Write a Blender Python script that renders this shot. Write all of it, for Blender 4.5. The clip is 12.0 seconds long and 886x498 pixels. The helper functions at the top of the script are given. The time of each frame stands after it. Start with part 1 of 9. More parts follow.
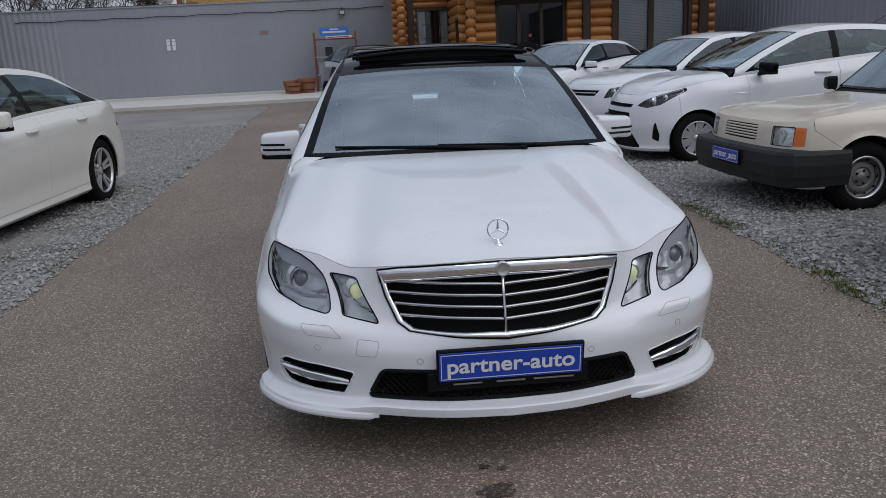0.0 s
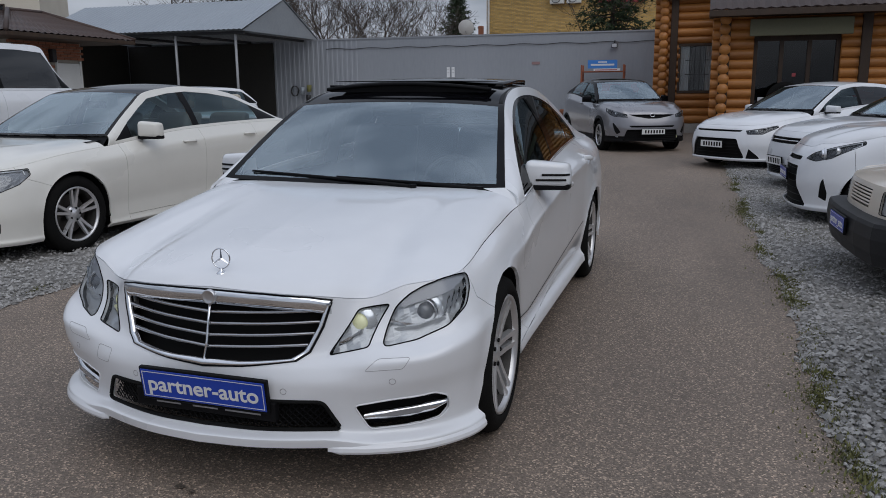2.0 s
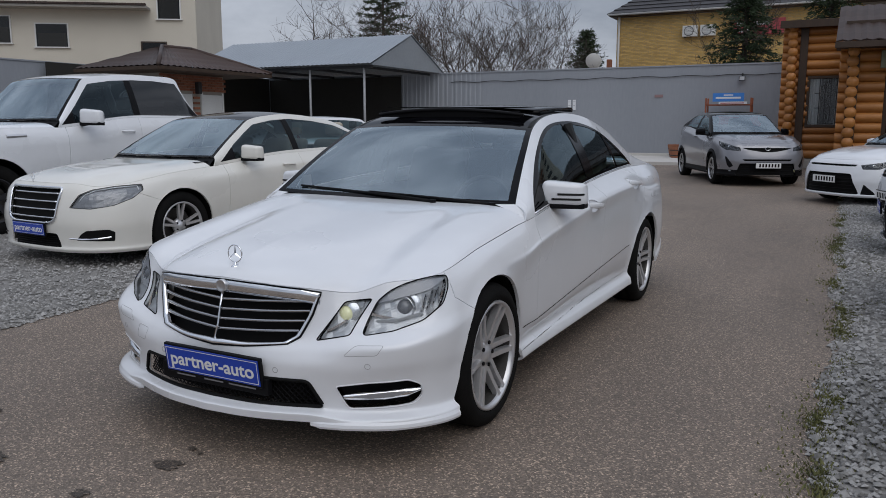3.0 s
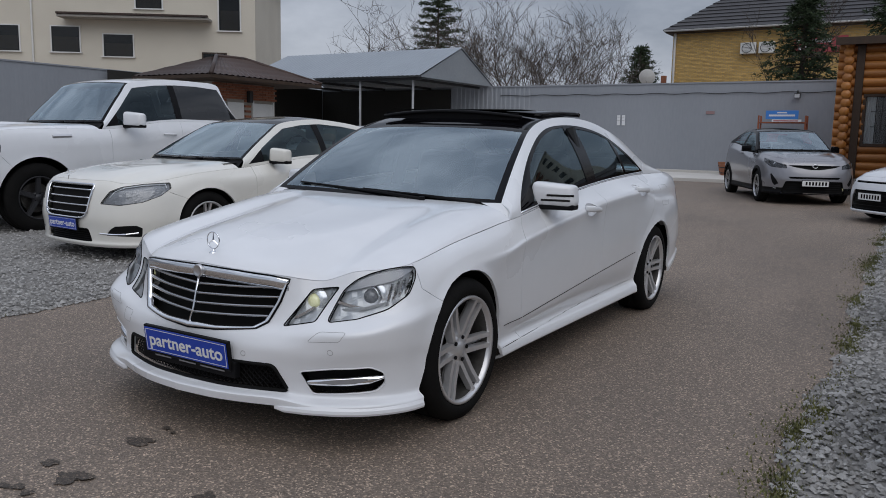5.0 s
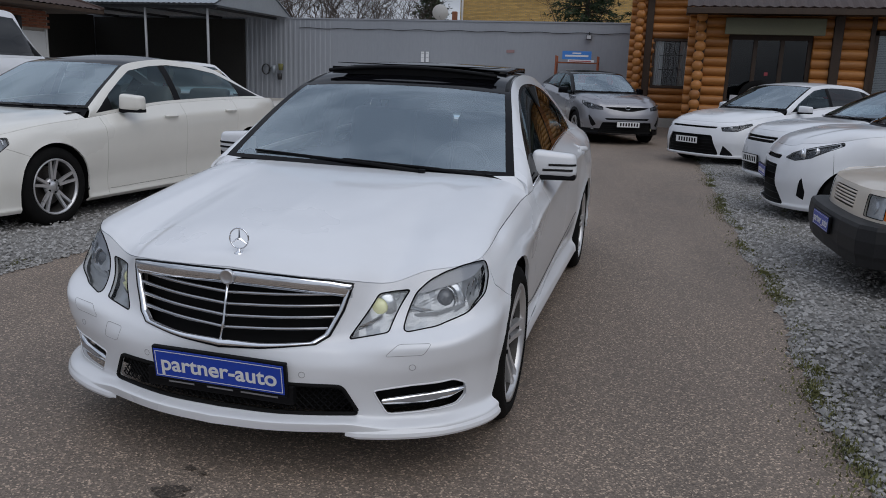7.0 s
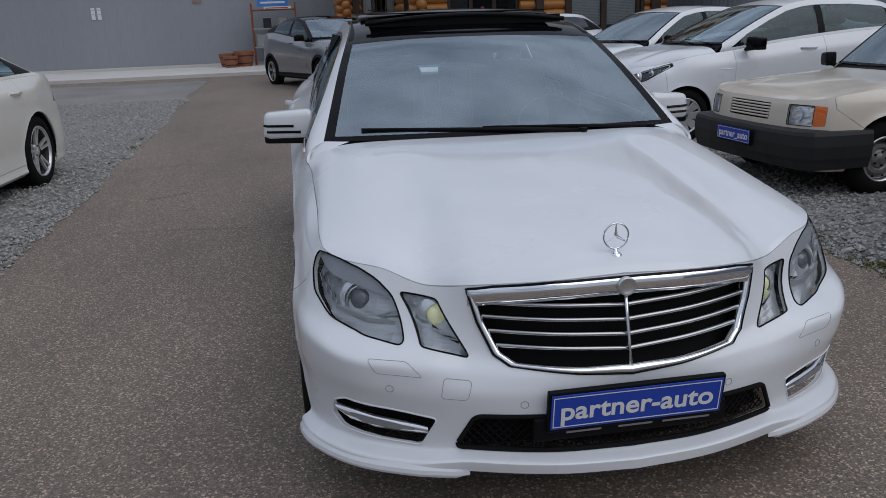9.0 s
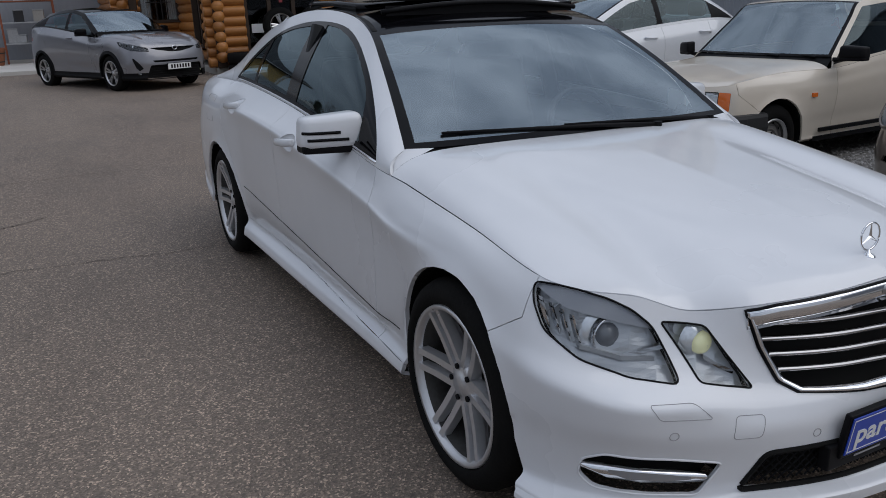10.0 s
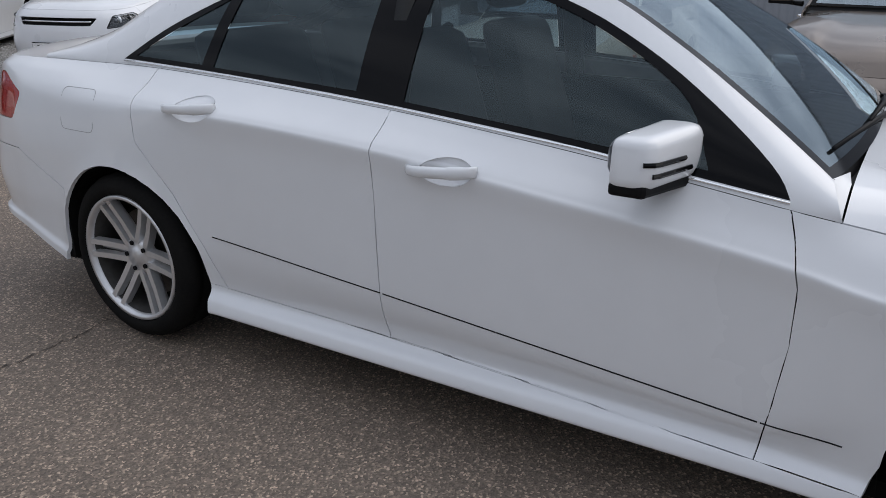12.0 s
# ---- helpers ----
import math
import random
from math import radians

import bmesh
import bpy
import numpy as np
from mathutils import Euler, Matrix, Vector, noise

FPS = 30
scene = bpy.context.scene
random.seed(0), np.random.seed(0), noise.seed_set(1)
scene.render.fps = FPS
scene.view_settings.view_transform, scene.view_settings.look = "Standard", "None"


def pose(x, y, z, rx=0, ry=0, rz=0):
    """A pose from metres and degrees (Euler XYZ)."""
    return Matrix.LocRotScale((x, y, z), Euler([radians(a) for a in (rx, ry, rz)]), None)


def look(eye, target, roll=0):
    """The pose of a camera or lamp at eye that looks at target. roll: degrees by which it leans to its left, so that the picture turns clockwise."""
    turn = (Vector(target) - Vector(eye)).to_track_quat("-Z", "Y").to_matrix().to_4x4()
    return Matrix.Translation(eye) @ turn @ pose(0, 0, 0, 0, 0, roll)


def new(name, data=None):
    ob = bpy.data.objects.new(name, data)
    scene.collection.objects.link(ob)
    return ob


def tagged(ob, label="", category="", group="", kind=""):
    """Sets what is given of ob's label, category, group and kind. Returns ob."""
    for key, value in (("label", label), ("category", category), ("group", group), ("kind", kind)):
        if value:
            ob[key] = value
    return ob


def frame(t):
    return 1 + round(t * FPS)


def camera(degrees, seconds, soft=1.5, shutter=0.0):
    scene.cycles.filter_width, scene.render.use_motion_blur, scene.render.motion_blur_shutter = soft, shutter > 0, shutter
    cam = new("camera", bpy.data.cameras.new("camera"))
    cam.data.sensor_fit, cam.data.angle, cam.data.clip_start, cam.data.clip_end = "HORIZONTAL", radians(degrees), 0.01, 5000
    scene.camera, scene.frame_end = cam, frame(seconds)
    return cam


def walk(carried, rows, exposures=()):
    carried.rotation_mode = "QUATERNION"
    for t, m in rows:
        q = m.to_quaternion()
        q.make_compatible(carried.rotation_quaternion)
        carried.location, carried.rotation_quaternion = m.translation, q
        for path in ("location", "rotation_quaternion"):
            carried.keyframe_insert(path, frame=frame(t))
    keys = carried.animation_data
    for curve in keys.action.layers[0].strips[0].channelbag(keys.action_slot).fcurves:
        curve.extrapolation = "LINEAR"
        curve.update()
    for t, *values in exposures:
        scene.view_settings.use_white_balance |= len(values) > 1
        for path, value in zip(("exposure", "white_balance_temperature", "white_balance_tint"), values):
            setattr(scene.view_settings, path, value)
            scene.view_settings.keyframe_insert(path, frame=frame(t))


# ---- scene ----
cam = camera(59.07, 12.0, 0.9)
PATH = [
    (0, (-0.406, -3.359, 1.421), (-0.247, -1.427, 0.931), -2.87),
    (0.5, (0.077, -3.264, 1.402), (0.208, -1.327, 0.921), -0.57),
    (1, (0.635, -3.246, 1.400), (0.509, -1.308, 0.923), -1.68),
    (1.5, (1.129, -3.170, 1.381), (0.866, -1.237, 0.939), -0.51),
    (2, (1.588, -3.087, 1.388), (0.996, -1.218, 0.993), -0.45),
    (2.5, (1.973, -3.099, 1.360), (1.179, -1.299, 1.006), -0.02),
    (3, (2.241, -3.176, 1.337), (1.337, -1.420, 1.024), 0.05),
    (4.8, (2.592, -3.025, 1.219), (1.561, -1.330, 0.960), 1.34),
    (5, (2.571, -3.056, 1.258), (1.546, -1.362, 0.980), 1.14),
    (5.5, (2.408, -3.145, 1.341), (1.393, -1.459, 0.984), 0.40),
    (6, (2.165, -3.148, 1.362), (1.292, -1.391, 0.974), 1.20),
    (6.5, (1.812, -3.052, 1.379), (1.173, -1.201, 0.972), 1.60),
    (7, (1.384, -3.135, 1.387), (0.886, -1.246, 0.957), 1.98),
    (7.2, (1.178, -3.174, 1.403), (0.757, -1.267, 0.968), 1.70),
    (8.8, (-0.575, -2.819, 1.391), (-0.290, -0.901, 0.901), -2.02),
    (9, (-0.825, -2.709, 1.398), (-0.500, -0.815, 0.842), -2.21),
    (9.5, (-1.381, -2.360, 1.404), (-0.619, -0.616, 0.790), 0.88),
    (10, (-1.862, -1.936, 1.414), (-0.989, -0.236, 0.824), -2.09),
    (10.5, (-2.190, -1.448, 1.430), (-1.091, 0.117, 0.845), -0.52),
    (11, (-2.369, -0.846, 1.413), (-1.093, 0.575, 0.819), -0.03),
    (11.5, (-2.576, -0.260, 1.429), (-1.148, 0.982, 0.783), 1.01),
    (12, (-2.648, 0.371, 1.423), (-1.044, 1.333, 0.715), 0.21),
]
walk(cam, [(t, look(eye, target, roll)) for t, eye, target, roll in PATH], [(0.0, 0.0, 6500, 10), (1.5, -0.08, 6480, 10), (3.0, 0.03, 6560, 10), (5.0, 0.03, 6560, 10), (6.0, -0.03, 6540, 10), (8.5, -0.08, 6440, 10), (9.0, -0.13, 6420, 10), (9.6, -0.14, 6440, 10), (10.1, -0.06, 6500, 10), (10.6, 0.17, 6580, 10), (11.1, 0.31, 6740, 10), (12.0, 0.37, 6800, 10)])

# ---------------- light ----------------
SUN_EL, SUN_ROT = radians(48), radians(135)
world = bpy.data.worlds.new("overcast_sky")
scene.world = world
world.use_nodes = True
wn, wl = world.node_tree.nodes, world.node_tree.links
wn.clear()
w_out = wn.new("ShaderNodeOutputWorld")
w_bg = wn.new("ShaderNodeBackground")
w_sky = wn.new("ShaderNodeTexSky")
w_sky.sky_type = "NISHITA"
w_sky.sun_disc = False
w_sky.sun_elevation, w_sky.sun_rotation = SUN_EL, SUN_ROT
w_sky.air_density, w_sky.dust_density = 1.2, 2.5
w_tc = wn.new("ShaderNodeTexCoord")
w_map = wn.new("ShaderNodeMapping")
w_map.inputs["Scale"].default_value = (1.0, 1.0, 2.6)
w_noise = wn.new("ShaderNodeTexNoise")
w_noise.inputs["Scale"].default_value = 3.2
w_noise.inputs["Detail"].default_value = 6.0
w_noise.inputs["Roughness"].default_value = 0.55
w_ramp = wn.new("ShaderNodeValToRGB")
w_ramp.color_ramp.elements[0].position, w_ramp.color_ramp.elements[0].color = 0.39, (4.8, 5.45, 6.75, 1)
w_ramp.color_ramp.elements[1].position, w_ramp.color_ramp.elements[1].color = 0.63, (9.1, 9.85, 11.45, 1)
w_mix = wn.new("ShaderNodeMixRGB")
w_mix.inputs[0].default_value = 0.86
wl.new(w_tc.outputs["Generated"], w_map.inputs["Vector"])
wl.new(w_map.outputs["Vector"], w_noise.inputs["Vector"])
wl.new(w_noise.outputs["Fac"], w_ramp.inputs["Fac"])
wl.new(w_sky.outputs["Color"], w_mix.inputs[1])
wl.new(w_ramp.outputs["Color"], w_mix.inputs[2])
# an overcast sky is brightest overhead
w_sep = wn.new("ShaderNodeSeparateXYZ")
wl.new(w_tc.outputs["Generated"], w_sep.inputs[0])
w_zen = wn.new("ShaderNodeMapRange")
w_zen.inputs["To Min"].default_value, w_zen.inputs["To Max"].default_value = 0.62, 1.35
wl.new(w_sep.outputs["Z"], w_zen.inputs["Value"])
w_mul = wn.new("ShaderNodeMixRGB")
w_mul.blend_type = "MULTIPLY"
w_mul.inputs[0].default_value = 1.0
wl.new(w_mix.outputs["Color"], w_mul.inputs[1])
wl.new(w_zen.outputs[0], w_mul.inputs[2])
wl.new(w_mul.outputs["Color"], w_bg.inputs["Color"])
w_bg.inputs["Strength"].default_value = 0.075
wl.new(w_bg.outputs["Background"], w_out.inputs["Surface"])

sun_data = bpy.data.lights.new("sun", "SUN")
sun_data.energy, sun_data.angle, sun_data.color = 0.75, radians(60), (1.0, 0.98, 0.96)
sun = new("sun", sun_data)
sun.rotation_euler = Euler((radians(90) - SUN_EL, 0, radians(180) - SUN_ROT))


# ---------------- materials ----------------
def mat(name, col, col2=None, rough=0.5, metal=0.0, big=1.2, fine=60.0, bump=0.0, coat=0.0, mix=0.5, spec=0.5, rvar=0.08, stretch=None, trans=0.0, ior=1.45):
    """A surface with two scales of variation: big stains and fine grain."""
    m = bpy.data.materials.new(name)
    m.use_nodes = True
    nt = m.node_tree
    n, l = nt.nodes, nt.links
    b = n["Principled BSDF"]
    col2 = col2 or tuple(c * 0.82 for c in col)
    tc = n.new("ShaderNodeTexCoord")
    src = tc.outputs["Object"]
    if stretch:
        mp = n.new("ShaderNodeMapping")
        mp.inputs["Scale"].default_value = stretch
        l.new(src, mp.inputs["Vector"])
        src = mp.outputs["Vector"]
    n1 = n.new("ShaderNodeTexNoise")
    n1.inputs["Scale"].default_value, n1.inputs["Detail"].default_value = big, 5
    n2 = n.new("ShaderNodeTexNoise")
    n2.inputs["Scale"].default_value, n2.inputs["Detail"].default_value = fine, 3
    l.new(src, n1.inputs["Vector"])
    l.new(src, n2.inputs["Vector"])
    add = n.new("ShaderNodeMath")
    add.operation = "MULTIPLY_ADD"
    add.inputs[1].default_value = 0.55
    l.new(n1.outputs["Fac"], add.inputs[0])
    sc = n.new("ShaderNodeMath")
    sc.operation = "MULTIPLY"
    sc.inputs[1].default_value = 0.45
    l.new(n2.outputs["Fac"], sc.inputs[0])
    l.new(sc.outputs[0], add.inputs[2])
    rp = n.new("ShaderNodeValToRGB")
    w = 0.28 * mix
    rp.color_ramp.elements[0].position, rp.color_ramp.elements[1].position = 0.5 - 0.22 + w * 0.2, 0.5 + 0.2 - w * 0.2
    rp.color_ramp.elements[0].color, rp.color_ramp.elements[1].color = (*col2, 1), (*col, 1)
    l.new(add.outputs[0], rp.inputs["Fac"])
    l.new(rp.outputs["Color"], b.inputs["Base Color"])
    rr = n.new("ShaderNodeMapRange")
    rr.inputs["To Min"].default_value, rr.inputs["To Max"].default_value = max(0.0, rough - rvar), min(1.0, rough + rvar)
    l.new(n1.outputs["Fac"], rr.inputs["Value"])
    l.new(rr.outputs[0], b.inputs["Roughness"])
    b.inputs["Metallic"].default_value = metal
    b.inputs["Coat Weight"].default_value = coat
    b.inputs["Coat Roughness"].default_value = 0.03
    b.inputs["Specular IOR Level"].default_value = spec
    b.inputs["Transmission Weight"].default_value = trans
    b.inputs["IOR"].default_value = ior
    if bump:
        bp = n.new("ShaderNodeBump")
        bp.inputs["Strength"].default_value, bp.inputs["Distance"].default_value = min(1.0, bump), 0.01
        l.new(n2.outputs["Fac"], bp.inputs["Height"])
        l.new(bp.outputs["Normal"], b.inputs["Normal"])
    return m


def plain(name, col, rough=0.4, metal=0.0, coat=0.0, emit=0.0, spec=0.5):
    m = bpy.data.materials.new(name)
    m.use_nodes = True
    b = m.node_tree.nodes["Principled BSDF"]
    b.inputs["Base Color"].default_value = (*col, 1)
    b.inputs["Roughness"].default_value, b.inputs["Metallic"].default_value = rough, metal
    b.inputs["Coat Weight"].default_value = coat
    b.inputs["Coat Roughness"].default_value = 0.03
    b.inputs["Specular IOR Level"].default_value = spec
    if emit:
        b.inputs["Emission Color"].default_value = (*col, 1)
        b.inputs["Emission Strength"].default_value = emit
    return m


def glass(name, tint, ior=1.45, mirror=0.0, sheen=(1.0, 1.0, 1.0)):
    """A thin tinted pane: clear through it, with a glossy surface."""
    m = bpy.data.materials.new(name)
    m.use_nodes = True
    n, l = m.node_tree.nodes, m.node_tree.links
    n.clear()
    out = n.new("ShaderNodeOutputMaterial")
    tr = n.new("ShaderNodeBsdfTransparent")
    tr.inputs["Color"].default_value = (*tint, 1)
    gl = n.new("ShaderNodeBsdfGlossy")
    gl.inputs["Roughness"].default_value = 0.02
    gl.inputs["Color"].default_value = (*sheen, 1)
    fr = n.new("ShaderNodeFresnel")
    fr.inputs["IOR"].default_value = ior
    mx = n.new("ShaderNodeMixShader")
    ad = n.new("ShaderNodeMath")
    ad.operation = "ADD"
    ad.use_clamp = True
    ad.inputs[1].default_value = mirror
    l.new(fr.outputs[0], ad.inputs[0])
    l.new(ad.outputs[0], mx.inputs[0])
    l.new(tr.outputs[0], mx.inputs[1])
    l.new(gl.outputs[0], mx.inputs[2])
    l.new(mx.outputs[0], out.inputs["Surface"])
    return m


def asphalt_material(name="asphalt", wet=1.0):
    m = mat(name, tuple(c * wet for c in (0.249, 0.203, 0.169)), tuple(c * wet for c in (0.174, 0.144, 0.122)), rough=0.66, big=0.55, fine=55.0, bump=0.35, mix=0.2)
    n, l = m.node_tree.nodes, m.node_tree.links
    b = n["Principled BSDF"]
    tc = n.new("ShaderNodeTexCoord")
    vo = n.new("ShaderNodeTexVoronoi")
    vo.inputs["Scale"].default_value = 150.0
    l.new(tc.outputs["Object"], vo.inputs["Vector"])
    # stones of the aggregate: each cell has its own tone
    sep = n.new("ShaderNodeSeparateColor")
    l.new(vo.outputs["Color"], sep.inputs["Color"])
    rp = n.new("ShaderNodeValToRGB")
    e = rp.color_ramp.elements
    e[0].position, e[0].color = 0.0, (0.52, 0.51, 0.50, 1)
    e[1].position, e[1].color = 1.0, (2.65, 2.52, 2.34, 1)
    k = rp.color_ramp.elements.new(0.62)
    k.color = (0.88, 0.87, 0.85, 1)
    k = rp.color_ramp.elements.new(0.86)
    k.color = (1.25, 1.2, 1.12, 1)
    l.new(sep.outputs[0], rp.inputs["Fac"])
    mul = n.new("ShaderNodeMixRGB")
    mul.blend_type = "MULTIPLY"
    mul.inputs[0].default_value = 1.0
    src = b.inputs["Base Color"].links[0].from_socket
    l.new(src, mul.inputs[1])
    l.new(rp.outputs["Color"], mul.inputs[2])
    # broad worn tracks along the drive
    big = n.new("ShaderNodeTexNoise")
    big.inputs["Scale"].default_value, big.inputs["Detail"].default_value = 0.45, 9
    big.inputs["Roughness"].default_value = 0.68
    mp = n.new("ShaderNodeMapping")
    mp.inputs["Scale"].default_value = (1.6, 0.5, 1.0)
    l.new(tc.outputs["Object"], mp.inputs["Vector"])
    l.new(mp.outputs["Vector"], big.inputs["Vector"])
    rp2 = n.new("ShaderNodeValToRGB")
    rp2.color_ramp.elements[0].position, rp2.color_ramp.elements[0].color = 0.3, (0.78, 0.77, 0.76, 1)
    rp2.color_ramp.elements[1].position, rp2.color_ramp.elements[1].color = 0.7, (1.18, 1.17, 1.15, 1)
    l.new(big.outputs["Fac"], rp2.inputs["Fac"])
    mul2 = n.new("ShaderNodeMixRGB")
    mul2.blend_type = "MULTIPLY"
    mul2.inputs[0].default_value = 1.0
    l.new(mul.outputs["Color"], mul2.inputs[1])
    l.new(rp2.outputs["Color"], mul2.inputs[2])
    l.new(mul2.outputs["Color"], b.inputs["Base Color"])
    bp = n.new("ShaderNodeBump")
    bp.inputs["Strength"].default_value, bp.inputs["Distance"].default_value = 0.5, 0.004
    l.new(vo.outputs["Distance"], bp.inputs["Height"])
    old = b.inputs["Normal"].links[0].from_node
    l.new(bp.outputs["Normal"], old.inputs["Normal"])
    return m


def random_tone(m, lo, hi):
    """Each object of its own (or each island) gets its own tone of the colour."""
    n, l = m.node_tree.nodes, m.node_tree.links
    b = n["Principled BSDF"]
    src = b.inputs["Base Color"].links[0].from_socket
    oi = n.new("ShaderNodeObjectInfo")
    geo = n.new("ShaderNodeNewGeometry")
    s = n.new("ShaderNodeMath")
    s.operation = "ADD"
    l.new(oi.outputs["Random"], s.inputs[0])
    l.new(geo.outputs["Random Per Island"], s.inputs[1])
    f = n.new("ShaderNodeMath")
    f.operation = "FRACT"
    l.new(s.outputs[0], f.inputs[0])
    rp = n.new("ShaderNodeValToRGB")
    rp.color_ramp.elements[0].color, rp.color_ramp.elements[1].color = (*lo, 1), (*hi, 1)
    l.new(f.outputs[0], rp.inputs["Fac"])
    mul = n.new("ShaderNodeMixRGB")
    mul.blend_type = "MULTIPLY"
    mul.inputs[0].default_value = 1.0
    l.new(src, mul.inputs[1])
    l.new(rp.outputs["Color"], mul.inputs[2])
    l.new(mul.outputs["Color"], b.inputs["Base Color"])
    return m


ASPHALT = asphalt_material()
GRAVEL_BED = mat("gravel_bed", (0.30, 0.29, 0.275), (0.17, 0.16, 0.15), rough=0.9, big=0.8, fine=45, bump=0.8)
PEBBLE = random_tone(mat("pebble", (0.36, 0.355, 0.35), (0.255, 0.25, 0.24), rough=0.85, big=9, fine=80), (0.45, 0.44, 0.42), (1.35, 1.34, 1.33))
GRASS = random_tone(mat("grass", (0.150, 0.155, 0.055), (0.085, 0.088, 0.040), rough=0.8, big=3, fine=30), (0.55, 0.6, 0.5), (1.35, 1.25, 1.1))
CONCRETE = mat("concrete", (0.42, 0.40, 0.37), (0.30, 0.285, 0.26), rough=0.88, big=0.9, fine=35, bump=0.3)
PALE_CONCRETE = mat("pale_concrete", (0.62, 0.60, 0.565), (0.50, 0.48, 0.45), rough=0.88, big=0.9, fine=35, bump=0.2)
SHEET_GREY = mat("grey_painted_sheet_metal", (0.300, 0.318, 0.348), (0.262, 0.280, 0.308), rough=0.5, big=0.5, fine=14, stretch=(1, 1, 0.25))
ROOF_ZINC = mat("zinc_roof_sheet", (0.33, 0.365, 0.40), (0.26, 0.29, 0.325), rough=0.42, metal=0.25, big=0.7, fine=20)
LOG = mat("varnished_log", (0.50, 0.215, 0.055), (0.30, 0.115, 0.028), rough=0.45, big=1.6, fine=12, stretch=(0.7, 7, 7), coat=0.15, bump=0.12)
random_tone(LOG, (0.72, 0.68, 0.62), (1.15, 1.12, 1.05))
LOG_END = mat("log_end_grain", (0.42, 0.20, 0.07), (0.25, 0.11, 0.04), rough=0.7, big=8, fine=60)
DARKWOOD = mat("dark_brown_timber", (0.060, 0.036, 0.022), (0.035, 0.022, 0.014), rough=0.6, big=1.5, fine=18, stretch=(6, 6, 0.8), bump=0.2)
BRICK = random_tone(mat("red_brick", (0.32, 0.13, 0.075), (0.24, 0.095, 0.055), rough=0.85, big=5, fine=60, bump=0.3), (0.75, 0.75, 0.75), (1.2, 1.15, 1.1))
YBRICK = random_tone(mat("yellow_brick", (0.66, 0.44, 0.16), (0.55, 0.355, 0.125), rough=0.85, big=2, fine=40), (0.82, 0.82, 0.8), (1.1, 1.1, 1.1))
MORTAR = mat("mortar", (0.38, 0.35, 0.30), (0.30, 0.27, 0.23), rough=0.9, big=3, fine=60)
RENDERED = mat("cream_render", (0.66, 0.62, 0.53), (0.56, 0.52, 0.44), rough=0.85, big=0.4, fine=20)
TILE_BROWN = random_tone(mat("brown_roof_tile", (0.060, 0.036, 0.029), (0.040, 0.025, 0.021), rough=0.55, big=2, fine=25), (0.8, 0.8, 0.8), (1.2, 1.15, 1.1))
WHITE_PAINTED = mat("white_painted_board", (0.74, 0.74, 0.72), (0.62, 0.62, 0.60), rough=0.5, big=1.5, fine=30)
BLACK_METAL = mat("black_metal", (0.03, 0.03, 0.032), (0.02, 0.02, 0.021), rough=0.45, big=3, fine=50)
POST_GREY = mat("grey_steel_post", (0.42, 0.43, 0.44), (0.3, 0.31, 0.32), rough=0.5, metal=0.3, big=2, fine=40)
BARK = mat("bark", (0.085, 0.068, 0.058), (0.05, 0.04, 0.034), rough=0.9, big=4, fine=40, bump=0.5, stretch=(4, 4, 0.8))
NEEDLE = random_tone(mat("conifer_needles", (0.045, 0.07, 0.035), (0.028, 0.045, 0.022), rough=0.75, big=1, fine=20), (0.6, 0.65, 0.6), (1.4, 1.35, 1.2))
DRYLEAF = random_tone(mat("dry_leaf", (0.16, 0.085, 0.04), (0.1, 0.055, 0.03), rough=0.8, big=3, fine=30), (0.6, 0.6, 0.6), (1.3, 1.2, 1.1))
# near-black that paints the shade of unlit rooms and of the carport
INSIDE_SHADE = mat("interior_shade", (0.026, 0.023, 0.02), (0.016, 0.015, 0.013), rough=0.8, big=1, fine=20)
CLEAR_GLASS = glass("clear_window_glass", (0.88, 0.90, 0.91), 1.45, 0.0)
HOUSE_GLASS = glass("house_window_glass", (0.45, 0.47, 0.48), 1.45, 0.0)
BLIND = mat("white_blind", (0.72, 0.72, 0.70), (0.62, 0.62, 0.61), rough=0.6, big=2, fine=30)
TAN_BLIND = mat("tan_blind", (0.52, 0.36, 0.22), (0.42, 0.28, 0.17), rough=0.8, big=2, fine=30)
ORANGE_METAL = mat("rust_orange_steel", (0.34, 0.10, 0.04), (0.2, 0.06, 0.03), rough=0.6, big=4, fine=40)
BLUE_SIGN = plain("blue_sign_face", (0.05, 0.22, 0.62), 0.35)
WHITE_SIGN = plain("white_sign_face", (0.75, 0.76, 0.78), 0.4)
PINK_SIGN = plain("pink_sign_face", (0.40, 0.06, 0.07), 0.5)
TERRACOTTA = mat("terracotta", (0.36, 0.15, 0.08), (0.26, 0.1, 0.055), rough=0.8, big=4, fine=40)
OLIVE_SIGN = mat("olive_board", (0.15, 0.145, 0.085), (0.12, 0.115, 0.07), rough=0.6, big=1, fine=30)
STAIN = asphalt_material("oil_soaked_asphalt", 0.34)


# ---------------- builders ----------------
def mesh_of(name, bm, material, smooth=False):
    me = bpy.data.meshes.new(name)
    bmesh.ops.recalc_face_normals(bm, faces=bm.faces)
    bm.to_mesh(me)
    bm.free()
    for m in (material if isinstance(material, (list, tuple)) else [material]):
        me.materials.append(m)
    if smooth:
        me.polygons.foreach_set("use_smooth", [True] * len(me.polygons))
    return me


def part(name, bm, material, parent=None, label="", smooth=False):
    ob = new(name, mesh_of(name, bm, material, smooth))
    if parent is not None:
        ob.parent = parent
    if label:
        ob["label"] = label
    return ob


def thing(name, label, category, m=None, group="", kind=""):
    ob = new(name)
    if m is not None:
        ob.matrix_world = m
    return tagged(ob, label, category, group, kind)


